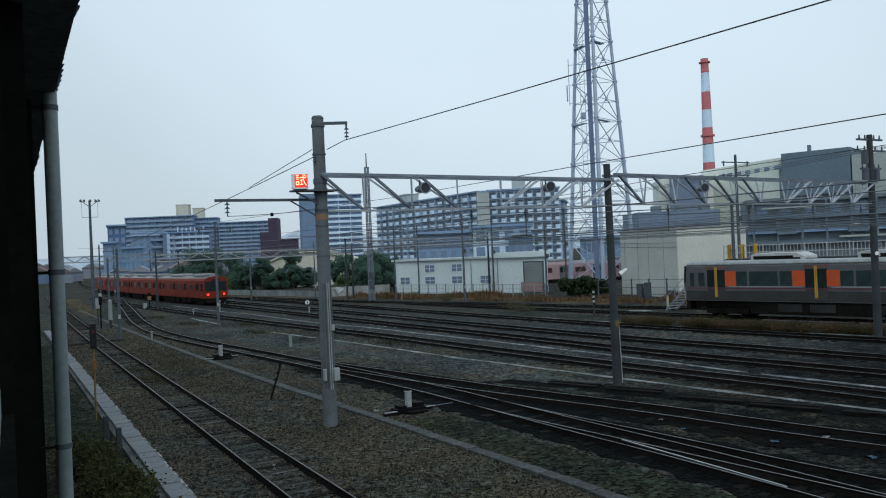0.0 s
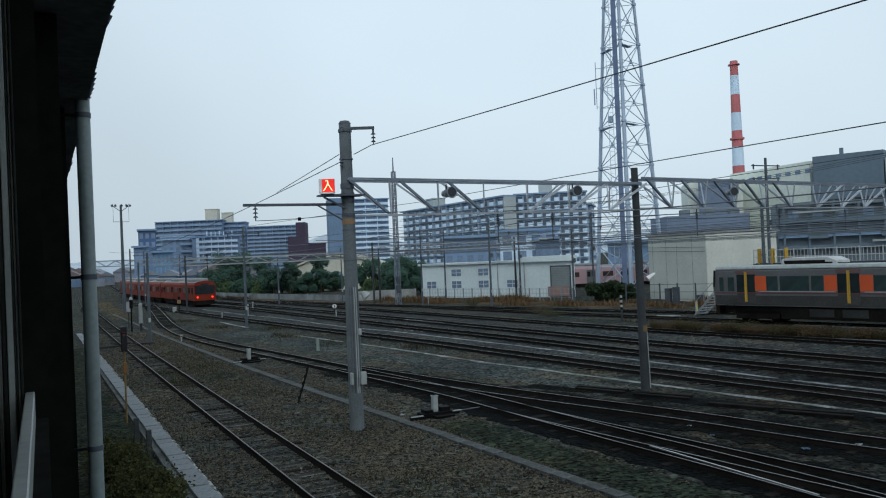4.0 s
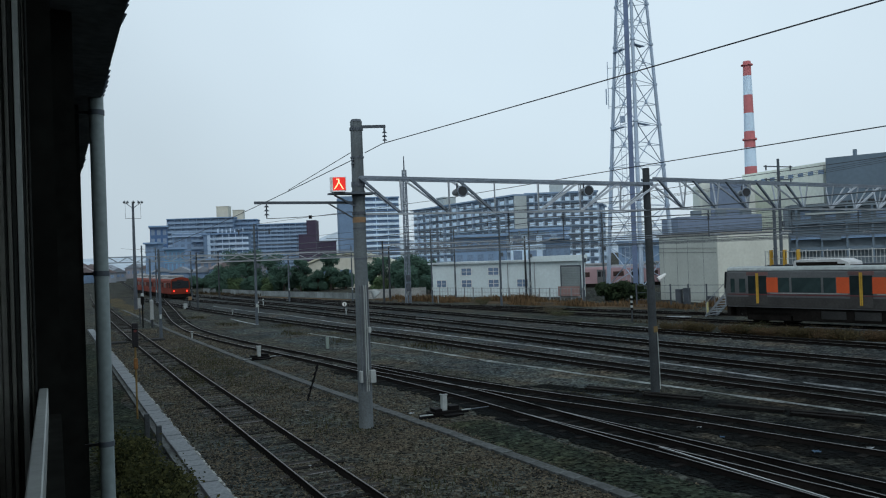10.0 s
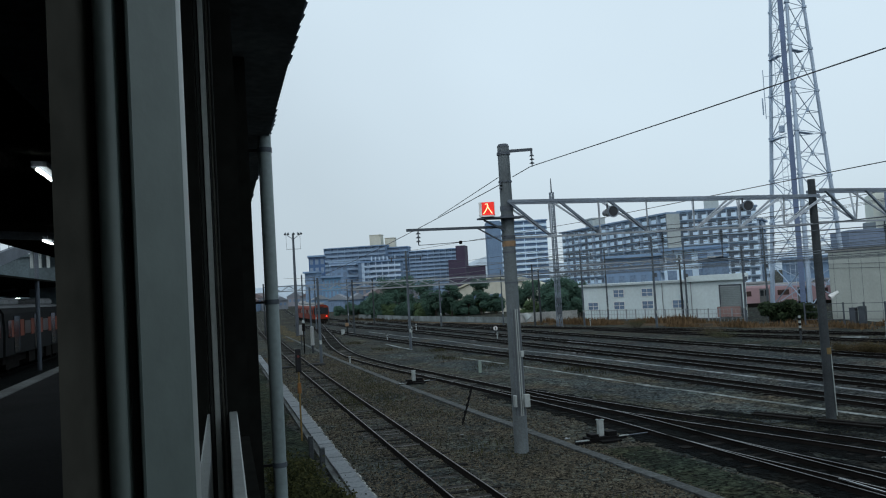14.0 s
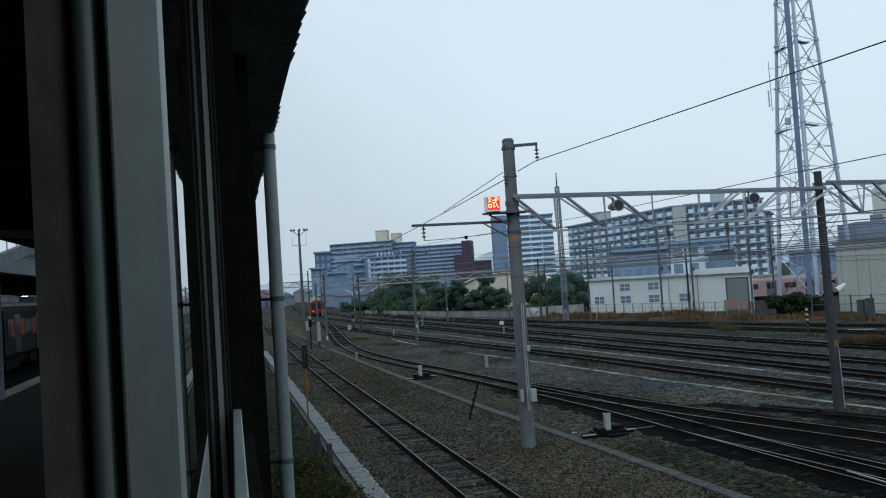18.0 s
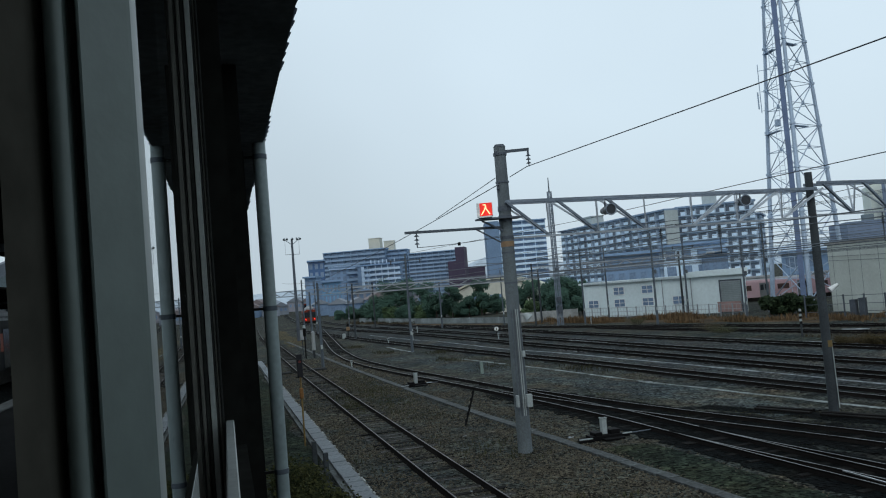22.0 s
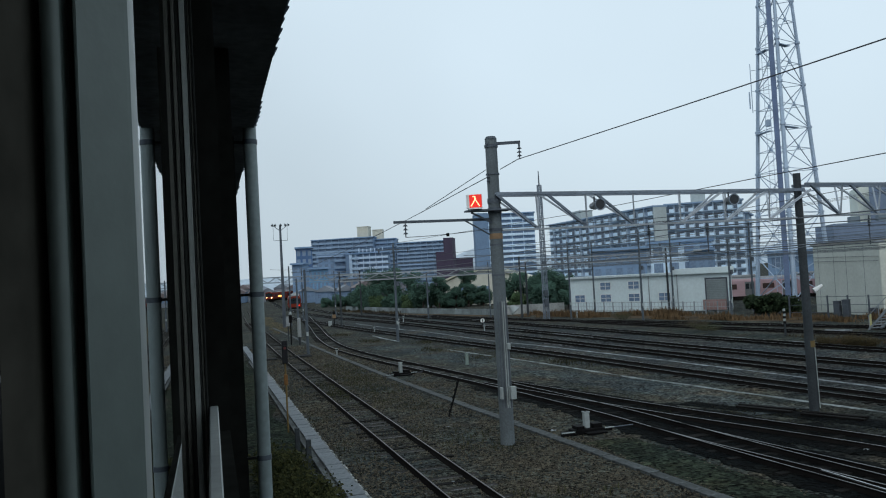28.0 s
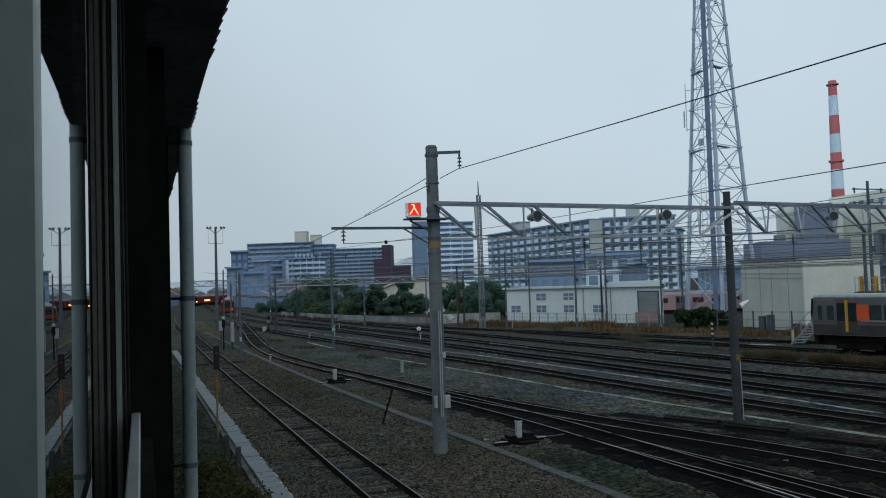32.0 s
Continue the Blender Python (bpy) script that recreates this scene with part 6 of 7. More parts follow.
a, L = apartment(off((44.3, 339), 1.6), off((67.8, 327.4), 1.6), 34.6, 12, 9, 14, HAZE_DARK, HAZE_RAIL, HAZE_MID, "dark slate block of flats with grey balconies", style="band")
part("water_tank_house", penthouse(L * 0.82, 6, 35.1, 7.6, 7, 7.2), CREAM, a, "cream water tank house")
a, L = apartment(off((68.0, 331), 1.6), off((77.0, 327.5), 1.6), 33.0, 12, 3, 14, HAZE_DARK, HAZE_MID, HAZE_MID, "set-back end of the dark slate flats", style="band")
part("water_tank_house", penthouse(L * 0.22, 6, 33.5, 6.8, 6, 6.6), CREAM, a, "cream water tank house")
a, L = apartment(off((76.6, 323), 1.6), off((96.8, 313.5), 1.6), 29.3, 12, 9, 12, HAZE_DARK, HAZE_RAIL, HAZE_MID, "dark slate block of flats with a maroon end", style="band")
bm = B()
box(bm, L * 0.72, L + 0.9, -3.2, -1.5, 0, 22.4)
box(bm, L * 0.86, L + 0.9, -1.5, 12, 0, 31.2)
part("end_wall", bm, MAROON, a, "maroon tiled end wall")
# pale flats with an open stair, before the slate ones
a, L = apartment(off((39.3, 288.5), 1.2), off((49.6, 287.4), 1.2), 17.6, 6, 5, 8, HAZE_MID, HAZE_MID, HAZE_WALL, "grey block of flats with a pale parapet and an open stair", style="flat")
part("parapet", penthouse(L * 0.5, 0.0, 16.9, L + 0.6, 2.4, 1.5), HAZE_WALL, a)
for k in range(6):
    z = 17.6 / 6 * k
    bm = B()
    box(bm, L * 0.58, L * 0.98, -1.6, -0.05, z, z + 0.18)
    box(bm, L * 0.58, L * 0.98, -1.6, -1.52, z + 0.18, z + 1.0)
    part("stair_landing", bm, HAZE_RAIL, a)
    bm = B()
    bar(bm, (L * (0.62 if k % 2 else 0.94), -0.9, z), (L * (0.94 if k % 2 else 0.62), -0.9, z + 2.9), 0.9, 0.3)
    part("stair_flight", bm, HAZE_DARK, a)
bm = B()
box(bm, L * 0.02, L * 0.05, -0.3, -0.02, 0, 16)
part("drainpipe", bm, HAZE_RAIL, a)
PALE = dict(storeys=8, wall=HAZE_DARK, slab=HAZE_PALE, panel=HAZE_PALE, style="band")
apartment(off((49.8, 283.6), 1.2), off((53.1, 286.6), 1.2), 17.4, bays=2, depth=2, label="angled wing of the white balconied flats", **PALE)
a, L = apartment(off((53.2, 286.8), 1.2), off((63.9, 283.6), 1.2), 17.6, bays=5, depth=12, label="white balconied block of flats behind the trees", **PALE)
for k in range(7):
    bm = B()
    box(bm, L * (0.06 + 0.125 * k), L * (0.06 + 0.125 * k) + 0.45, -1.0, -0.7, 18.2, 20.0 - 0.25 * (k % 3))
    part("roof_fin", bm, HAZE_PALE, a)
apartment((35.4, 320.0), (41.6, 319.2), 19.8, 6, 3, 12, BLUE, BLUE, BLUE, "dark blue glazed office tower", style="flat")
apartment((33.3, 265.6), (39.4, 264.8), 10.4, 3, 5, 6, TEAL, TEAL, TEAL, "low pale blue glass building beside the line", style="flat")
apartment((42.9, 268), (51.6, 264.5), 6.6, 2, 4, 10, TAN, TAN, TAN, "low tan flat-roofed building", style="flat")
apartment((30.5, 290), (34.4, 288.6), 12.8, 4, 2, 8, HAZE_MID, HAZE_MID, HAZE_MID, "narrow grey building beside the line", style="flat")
bm = B()
box(bm, 75.4, 80.8, 240, 243, GZ, 10.9)
box(bm, 75.2, 81.0, 239.8, 243.2, 10.9, 11.2)
solo("maroon_hall", bm, MAROON, "low maroon flat-roofed hall behind the trees", "building")
apartment((83, 164), (93, 158), 9.3, 3, 5, 10, HAZE_MID, HAZE_MID, HAZE_MID, "grey office building with dark glazing", style="flat")
apartment((94, 158), (105, 151), 10.2, 3, 4, 10, HAZE_WHITE, HAZE_WHITE, HAZE_WHITE, "white office building behind the shed", style="flat")
apartment((100, 152.6), (104.5, 149.8), 8.2, 2, 3, 6, HAZE_DARK, HAZE_DARK, HAZE_DARK, "dark glazed block behind the shed", style="flat")
apartment((110, 140), (124, 127), 6.6, 2, 5, 8, HAZE_MID, HAZE_MID, HAZE_MID, "low grey building behind the tower", style="flat")


def house(x, y, w, d, h, turn, wall, roof_mat, label):
    t = thing("house", pose(x, y, GZ, 0, 0, turn), label, "house", "distant houses")
    bm = B()
    box(bm, -w / 2, w / 2, -d / 2, d / 2, 0, h)
    part("wall", bm, wall, t)
    bm = B()
    prism(bm, ((-w / 2 - 0.4, h + 0.004), (w / 2 + 0.4, h + 0.004), (0, h + w * 0.28)), -d / 2 - 0.4, d / 2 + 0.4)
    part("roof", bm, roof_mat, t)
    for sx in (-0.28, 0.0, 0.28):
        bm = B()
        box(bm, sx * w - 0.5, sx * w + 0.5, -d / 2 - 0.05, -d / 2 + 0.02, h * 0.45, h * 0.75)
        part("window", bm, WIN_FAR, t)


# Roof tile colours carry the same haze.
ROOF_TILE = bmat("grey_roof_tile", (0.20, 0.23, 0.27))
ROOF_BROWN = bmat("brown_roof_tile", (0.17, 0.145, 0.15))
hr = random.Random(9)
for x, y, w, h in ((31.5, 258, 5, 3.6), (35, 240, 6, 3.3), (39, 232, 6, 3.2), (10, 330, 9, 3.6), (11, 365, 9, 4.6), (3, 300, 8, 3.6), (6, 380, 10, 5.2), (0, 420, 12, 6.5), (44, 400, 8, 4.5), (44, 225, 8, 4.0), (50, 222, 8, 4.4), (12, 420, 11, 6.2), (40, 420, 8, 4.8),
                   (6, 318, 6, 3.2), (14, 345, 7, 4.2), (18, 352, 7, 5.2), (-3, 340, 7, 3.6), (22, 372, 8, 4.0), (1, 362, 8, 4.0), (16, 395, 8, 4.2), (26, 398, 8, 4.6), (20, 322, 6, 3.6), (-6, 395, 9, 5.0), (25, 345, 6, 3.6)):
    house(x, y, w, w * 1.2, h, hr.uniform(-25, 25), (HAZE_DARK, ROOF_TILE, HAZE_DARK, TAN)[hr.randrange(4)], ROOF_TILE if hr.random() < 0.6 else ROOF_BROWN, "distant house with a tiled roof")

# cream hall with a shallow arched roof behind the trees
t = thing("cream_hall", pose(50.5, 145, GZ, 0, 0, -28), "cream hall with a shallow arched roof", "building")
bm = B()
prism(bm, [(-7.5, 0), (7.5, 0), (7.5, 4.4), (5.0, 5.4), (2.5, 6.0), (0, 6.2), (-2.5, 6.0), (-5.0, 5.4), (-7.5, 4.4)], 0, 20)
part("wall", bm, CREAM, t)
bm = B()
prism(bm, [(7.9, 4.35), (5.1, 5.5), (2.5, 6.12), (0, 6.32), (-2.5, 6.12), (-5.1, 5.5), (-7.9, 4.35), (-7.9, 4.75), (-5.1, 5.8), (-2.5, 6.45), (0, 6.65), (2.5, 6.45), (5.1, 5.8), (7.9, 4.75)], -0.5, 20.5)
part("roof", bm, bmat("pale_yellow_roof", (0.5, 0.5, 0.4)), t)
for x in (-4.5, 0, 4.5):
    bm = B()
    box(bm, x - 1.2, x + 1.2, -0.05, 0.04, 1.2, 3.4)
    part("window", bm, WIN_FAR, t)

# long white shed
m, L = face_matrix((45.6, 97), (56.2, 77.8))
SHED = mat("white_shed_panels", (0.60, 0.70, 0.73), 0.6, 0, 0.06, 0.3, 3, 0.05)
shed = thing("shed", m, "long white flat-roofed shed with small barred windows", "shed")


def slanted(bm, x0, x1, y0, y1, z0, z1, skew=0.47):
    """A block whose far end is cut at a slant, as the plot is."""
    foot = ((x0, y0), (x1 - y0 * skew, y0), (x1 - y1 * skew, y1), (x0, y1))
    lo = [bm.verts.new((x, y, z0)) for x, y in foot]
    hi = [bm.verts.new((x, y, z1)) for x, y in foot]
    for i in range(4):
        bm.faces.new((lo[i], lo[(i + 1) % 4], hi[(i + 1) % 4], hi[i]))
    bm.faces.new(lo[::-1])
    bm.faces.new(hi)


bm = B()
slanted(bm, 0, L, 0, 5, 0, 4.2)
part("wall", bm, SHED, shed)
bm = B()
box(bm, -0.3, L * 0.686, -0.35, 5.2, 4.204, 4.46)
part("roof", bm, mat("pale_roof_edge", (0.46, 0.53, 0.56), 0.7, 0, 0.15, 0.8, 6), shed)
bm = B()
slanted(bm, L * 0.686 + 0.004, L + 0.35, -0.45, 5.2, 4.206, 4.86)
part("raised_roof", bm, SHED, shed)
for u in (0.072, 0.25, 0.434, 0.621):
    for z0 in (1.2, 2.7):
        if z0 > 2 and u not in (0.25, 0.434):
            continue
        t = thing("window", pose(u * L, 0, z0), "", "")
        t.parent = shed
        for k in ("label", "category"):
            if k in t:
                del t[k]
        bm = B()
        box(bm, -0.75, 0.75, -0.03, 0.02, 0, 0.95)
        part("pane", bm, WIN_FAR, t)
        bm = B()
        for x in (-0.78, -0.02, 0.74):
            box(bm, x, x + 0.05, -0.07, -0.032, -0.02, 0.97)
        for z in (0.0, 0.45, 0.92):
            box(bm, -0.74, 0.74, -0.066, -0.034, z, z + 0.05)
        part("grille", bm, WHITE, t)
bm = B()
box(bm, L * 0.863, L * 0.9725, -0.04, 0.02, 0.2, 3.55)
part("shutter", bm, mat("grey_roller_shutter", (0.27, 0.30, 0.32), 0.6, 0.2, 0.1, 0.5, 8), shed, "grey roller shutter")
bm = B()
for k in range(16):
    box(bm, L * 0.865, L * 0.97, -0.06, -0.042, 0.25 + k * 0.2, 0.42 + k * 0.2)
part("shutter_slats", bm, mat("dull_shutter_slats", (0.20, 0.24, 0.25), 0.6, 0.1, 0.1, 0.5, 8), shed)
bm = B()
for x in (0.857, 0.9725):
    box(bm, L * x, L * x + 0.13, -0.09, 0.02, 0, 3.7)
box(bm, L * 0.857 + 0.132, L * 0.9725 - 0.002, -0.09, 0.02, 3.552, 3.7)
part("shutter_frame", bm, GALV_DARK, shed, "dark shutter frame")
bm = B()
box(bm, L * 0.85, L * 0.975, -0.5, -0.4, 0.1, 1.25)
part("hoarding", bm, mat("salmon_boards", (0.27, 0.18, 0.17), 0.8), shed, "salmon coloured boards")
for u in (0.53, 0.70):
    bm = B()
    rod(bm, (u * L, -0.1, 0), (u * L, -0.1, 4.3), 0.05, 8)
    part("downpipe", bm, GALV, shed)

# beige plant building and the works behind it
m, L = face_matrix((57.2, 66.1), (55.3, 56.1))
BEIGE = mat("beige_wall_panels", (0.47, 0.50, 0.465), 0.75, 0, 0.07, 0.4, 4, 0.05)
t = thing("plant_building", m, "beige windowless plant building with rust streaks", "building")
bm = B()
box(bm, 0, L, 0, 7.7, 0, 6.45)
part("wall", bm, BEIGE, t)
bm = B()
box(bm, L + 0.003, L + 0.05, 0.05, 7.65, 0, 6.45)
part("wall_panel", bm, mat("paler_beige_panels", (0.57, 0.60, 0.55), 0.75, 0, 0.06, 0.4, 4, 0.05), t)
bm = B()
box(bm, -0.15, L + 0.15, -0.2, 7.85, 6.454, 6.57)
part("roof_edge", bm, CONCRETE, t)
for z in (5.3, 4.9):
    bm = B()
    rod(bm, (0, -0.12, z), (L, -0.12, z - 0.15), 0.02, 6)
    part("cable", bm, GALV_DARK, t)
for u in (0.08, 0.33, 0.52, 0.78):
    bm = B()
    box(bm, u * L, u * L + 0.025, -0.012, 0.0, 0.1, 6.4)
    part("panel_joint", bm, GALV_DARK, t)
for x, y, h in ((53.46, 59.25, 1.35), (53.95, 58.75, 1.45), (54.9, 56.6, 0.7)):
    bm = B()
    box(bm, -0.3, 0.3, -0.25, 0.25, 0, h)
    box(bm, -0.33, 0.33, -0.28, 0.28, h, h + 0.05)
    solo("equipment_cabinet", bm, GALV_DARK, "grey steel equipment cabinet by the plant building", "cabinet", "equipment cabinets", bevel=0.02).matrix_basis = pose(x, y, GZ, 0, 0, 25)
bm = B()
rod(bm, (46.1, 48.0, GZ), (46.1, 48.0, 0.85), 0.08, 10)
solo("yellow_post", bm, mat("pale_yellow_post", (0.42, 0.40, 0.20), 0.6), "pale yellow bollard at the foot of the steps", "post")


def block(name, p0, p1, depth, z0, z1, material, label, category="works building"):
    m, L = face_matrix(p0, p1)
    m = m @ Matrix.Translation((0, 0, z0))
    t = thing(name, m, label, category, "works")
    bm = B()
    box(bm, 0, L, 0, depth, 0, z1 - z0)
    part("wall", bm, material, t)
    return t, L


# Works colours paled and tinted blue for the haze in between.
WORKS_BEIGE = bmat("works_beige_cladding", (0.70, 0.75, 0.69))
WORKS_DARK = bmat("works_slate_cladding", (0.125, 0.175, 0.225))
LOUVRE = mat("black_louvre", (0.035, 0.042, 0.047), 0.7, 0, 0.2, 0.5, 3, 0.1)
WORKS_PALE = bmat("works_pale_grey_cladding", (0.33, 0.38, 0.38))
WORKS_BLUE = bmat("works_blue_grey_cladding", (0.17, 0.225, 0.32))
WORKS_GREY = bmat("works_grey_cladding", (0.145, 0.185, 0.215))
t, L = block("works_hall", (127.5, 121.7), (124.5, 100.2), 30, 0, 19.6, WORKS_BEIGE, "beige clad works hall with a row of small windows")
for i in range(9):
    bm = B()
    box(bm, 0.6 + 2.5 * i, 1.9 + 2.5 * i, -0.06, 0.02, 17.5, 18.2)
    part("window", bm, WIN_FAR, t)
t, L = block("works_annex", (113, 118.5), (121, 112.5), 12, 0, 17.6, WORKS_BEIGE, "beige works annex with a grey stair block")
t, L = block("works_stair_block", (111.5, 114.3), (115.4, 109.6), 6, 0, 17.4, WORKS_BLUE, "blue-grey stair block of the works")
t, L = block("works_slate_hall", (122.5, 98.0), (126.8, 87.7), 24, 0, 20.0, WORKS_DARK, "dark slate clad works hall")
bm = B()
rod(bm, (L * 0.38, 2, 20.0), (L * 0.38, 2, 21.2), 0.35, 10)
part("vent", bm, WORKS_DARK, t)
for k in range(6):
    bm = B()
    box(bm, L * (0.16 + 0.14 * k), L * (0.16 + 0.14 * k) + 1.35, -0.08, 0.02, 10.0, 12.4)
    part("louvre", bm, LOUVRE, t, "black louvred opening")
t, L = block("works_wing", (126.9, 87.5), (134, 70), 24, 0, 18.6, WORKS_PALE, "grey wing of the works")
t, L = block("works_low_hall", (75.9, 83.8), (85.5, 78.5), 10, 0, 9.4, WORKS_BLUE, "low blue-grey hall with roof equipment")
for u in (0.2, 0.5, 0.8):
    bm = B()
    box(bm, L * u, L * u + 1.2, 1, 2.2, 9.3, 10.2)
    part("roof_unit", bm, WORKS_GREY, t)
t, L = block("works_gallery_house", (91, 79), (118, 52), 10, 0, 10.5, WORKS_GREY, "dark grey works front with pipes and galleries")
for z, mm in ((10.0, WORKS_GREY), (7.8, WORKS_DARK), (5.8, HAZE_MID), (4.2, WORKS_DARK)):
    bm = B()
    box(bm, 0.2, L - 0.2, -1.1, -0.005, z, z + 0.5)
    part("gallery", bm, mm, t)
for i in range(12):
    bm = B()
    box(bm, L * (0.04 + 0.08 * i), L * (0.04 + 0.08 * i) + 1.3, -0.05, 0.02, 8.4, 9.6)
    part("window", bm, WIN_FAR, t)
    bm = B()
    box(bm, L * (0.02 + 0.08 * i), L * (0.02 + 0.08 * i) + 0.25, -1.2, -1.0, 0, 10)
    part("column", bm, WORKS_DARK, t)

bm = B()
box(bm, 2.0, L * 0.22, -1.6, -1.15, 9.0, 9.3)
part("ledge", bm, WORKS_PALE, t, "pale concrete ledge")
bm = B()
box(bm, L * 0.3, L - 1, -1.7, -1.15, 4.9, 5.15)
part("ledge", bm, WORKS_PALE, t, "pale concrete ledge")
for u in (0.1, 0.33, 0.5, 0.62, 0.8):
    bm = B()
    box(bm, L * u, L * u + 2.4, -1.5, -1.2, 5.6, 6.3)
    part("vent_unit", bm, WORKS_DARK, t, "dark louvred vent unit")
# walkway with railing behind the parked train
RAIL_WHITE = mat("weathered_white_railing", (0.42, 0.45, 0.46), 0.6, 0, 0.12, 1.5, 20, 0.05)
t = thing("walkway", Matrix(), "steel walkway with pale railings and yellow gates", "walkway")
a0, b0 = Vector((47.55, 43.0, 0)), Vector((53.5, 26.0, 0))
bm = B()
bar(bm, a0 + Vector((0, 0, 3.6)), b0 + Vector((0, 0, 3.6)), 1.2, 0.15)
part("deck", bm, GALV_DARK, t)
for z in (4.1, 4.6):
    bm = B()
    bar(bm, a0 + Vector((-0.5, 0, z)), b0 + Vector((-0.5, 0, z)), 0.05, 0.05)
    part("rail", bm, RAIL_WHITE, t)
for i in range(76):
    p = a0.lerp(b0, i / 75) + Vector((-0.5, 0, 0))
    bm = B()
    w = 0.06 if i % 6 == 0 else 0.026
    bar(bm, p + Vector((0, 0, 3.6)), p + Vector((0, 0, 4.68 if i % 6 == 0 else 4.58)), w, w)
    part("post" if i % 6 == 0 else "baluster", bm, RAIL_WHITE, t)
    if i in (2, 6, 10):
        bm = B()
        bar(bm, p + Vector((-0.06, 0, 3.6)), p + Vector((-0.06, 0, 4.72)), 0.34, 0.06)
        part("gate", bm, YELLOW, t, "yellow gate")
for i in range(5):
    p = a0.lerp(b0, i / 4)
    bm = B()
    bar(bm, p + Vector((0, 0, -0.1)), p + Vector((0, 0, 3.6)), 0.2, 0.2)
    part("leg", bm, GALV_DARK, t)
t = thing("steps", pose(45.5, 46.95, GZ, 0, 0, -4), "grey steel access steps beside the train", "steps")
for k in range(7):
    bm = B()
    box(bm, -0.5, 0.5, -0.28 * k - 0.28, -0.28 * k, 0.22 * k + 0.1, 0.22 * k + 0.16)
    part("tread", bm, GALV, t)
for s in (-0.5, 0.5):
    bm = B()
    bar(bm, (s, 0.1, 0.0), (s, -2.0, 1.6), 0.05, 0.15)
    bar(bm, (s, 0.1, 0.95), (s, -2.0, 2.5), 0.04, 0.04)
    bar(bm, (s, 0.0, 0.0), (s, 0.0, 1.0), 0.04, 0.04)
    bar(bm, (s, -1.0, 0.8), (s, -1.0, 1.75), 0.04, 0.04)
    part("stringer", bm, GALV, t)

# chimney
ch = thing("chimney", pose(178.6, 167.2, 0), "tall red and white banded chimney", "chimney")
# Red made paler and pinker in colour for the haze.
RED_BAND = bmat("hazed_red_paint", (0.53, 0.17, 0.18))
zs = [0, 27.2, 32.5, 37.1, 42.2, 47.3, 52.7, 56.8]
CH = 56.8
for i, (z0, z1) in enumerate(zip(zs, zs[1:])):
    bm = B()
    rod(bm, (0, 0, z0), (0, 0, z1), 2.15 - 1.1 * z0 / CH, 20, 2.15 - 1.1 * z1 / CH)
    part("white_band" if i % 2 else "red_band", bm, HAZE_WHITE if i % 2 else RED_BAND, ch, smooth=True)
bm = B()
rod(bm, (0, 0, 55.6), (0, 0, 55.9), 1.6, 20)
rod(bm, (0, 0, 34.6), (0, 0, 35.1), 1.95, 20)
part("gallery_ring", bm, RED_BAND, ch)

# far hills
bm = B()
prev = None
for i in range(60):
    x = -300 + i * 40
    h = 24 + 46 * math.exp(-((x - 570) / 110) ** 2) + 26 * math.exp(-((x - 1380) / 220) ** 2) + 5 * noise.noise((x * 0.02, 1.0, 0))
    cur = (bm.verts.new((x, 1500, -2)), bm.verts.new((x, 1540, max(8, h))))
    if prev:
        bm.faces.new((prev[0], cur[0], cur[1], prev[1]))
    prev = cur
solo("backdrop", bm, bmat("hazy_hills", (0.42, 0.50, 0.58)), "hazy low hills on the horizon", "hills", kind="structure")

# ---- fences ----
def fence(p0, p1, n, h, material, label, board=False, bars=6):
    t = thing("fence", Matrix(), label, "fence", "yard fences")
    a, b = Vector((*p0, GZ)), Vector((*p1, GZ))
    w = (b - a).length / n
    for i in range(n + 1):
        p = a.lerp(b, i / n)
        bm = B()
        box(bm, p.x - 0.05, p.x + 0.05, p.y - 0.05, p.y + 0.05, GZ, GZ + h + 0.05)
        part("post", bm, material, t)
        if i < n:
            q = a.lerp(b, (i + 1) / n)
            bm = B()
            if board:
                bar(bm, p.lerp(q, 0.03) + Vector((0, 0, h / 2)), p.lerp(q, 0.97) + Vector((0, 0, h / 2)), 0.05, h)
                part("panel", bm, material, t)
            else:
                for z in (0.25, 0.6, 0.97):
                    bar(bm, p + Vector((0, 0, h * z)), q + Vector((0, 0, h * z)), 0.03, 0.04)
                for k in range(1, bars if bars > 2 else 1):
                    c = p.lerp(q, k / bars)
                    bar(bm, c, c + Vector((0, 0, h)), 0.022, 0.022)
                part("mesh_panel", bm, material, t)


FENCE_DULL = mat("mossy_fence_panels", (0.19, 0.225, 0.235), 0.85, 0, 0.25, 0.5, 6, 0.1)
FENCE_GREY = mat("weathered_fence_panels", (0.30, 0.32, 0.32), 0.85, 0, 0.2, 0.5, 6, 0.1)
for p0, p1, n in (((27.0, 160), (31.2, 128), 16), ((31.25, 127.9), (37.5, 101), 14)):
    fence(p0, p1, n, 0.8, FENCE_DULL, "low dull concrete panel fence along the line", True)
fence((37.6, 100.9), (45.2, 98.2), 10, 1.25, FENCE_GREY, "pale panel fence beside the trees", True)
fence((44.6, 95.0), (51.6, 72.0), 16, 1.3, GALV, "galvanised railing fence before the shed", False, 3)
fence((50.6, 61.9), (54.9, 52.6), 6, 1.9, GALV_DARK, "open wire fence before the plant building", False, 2)


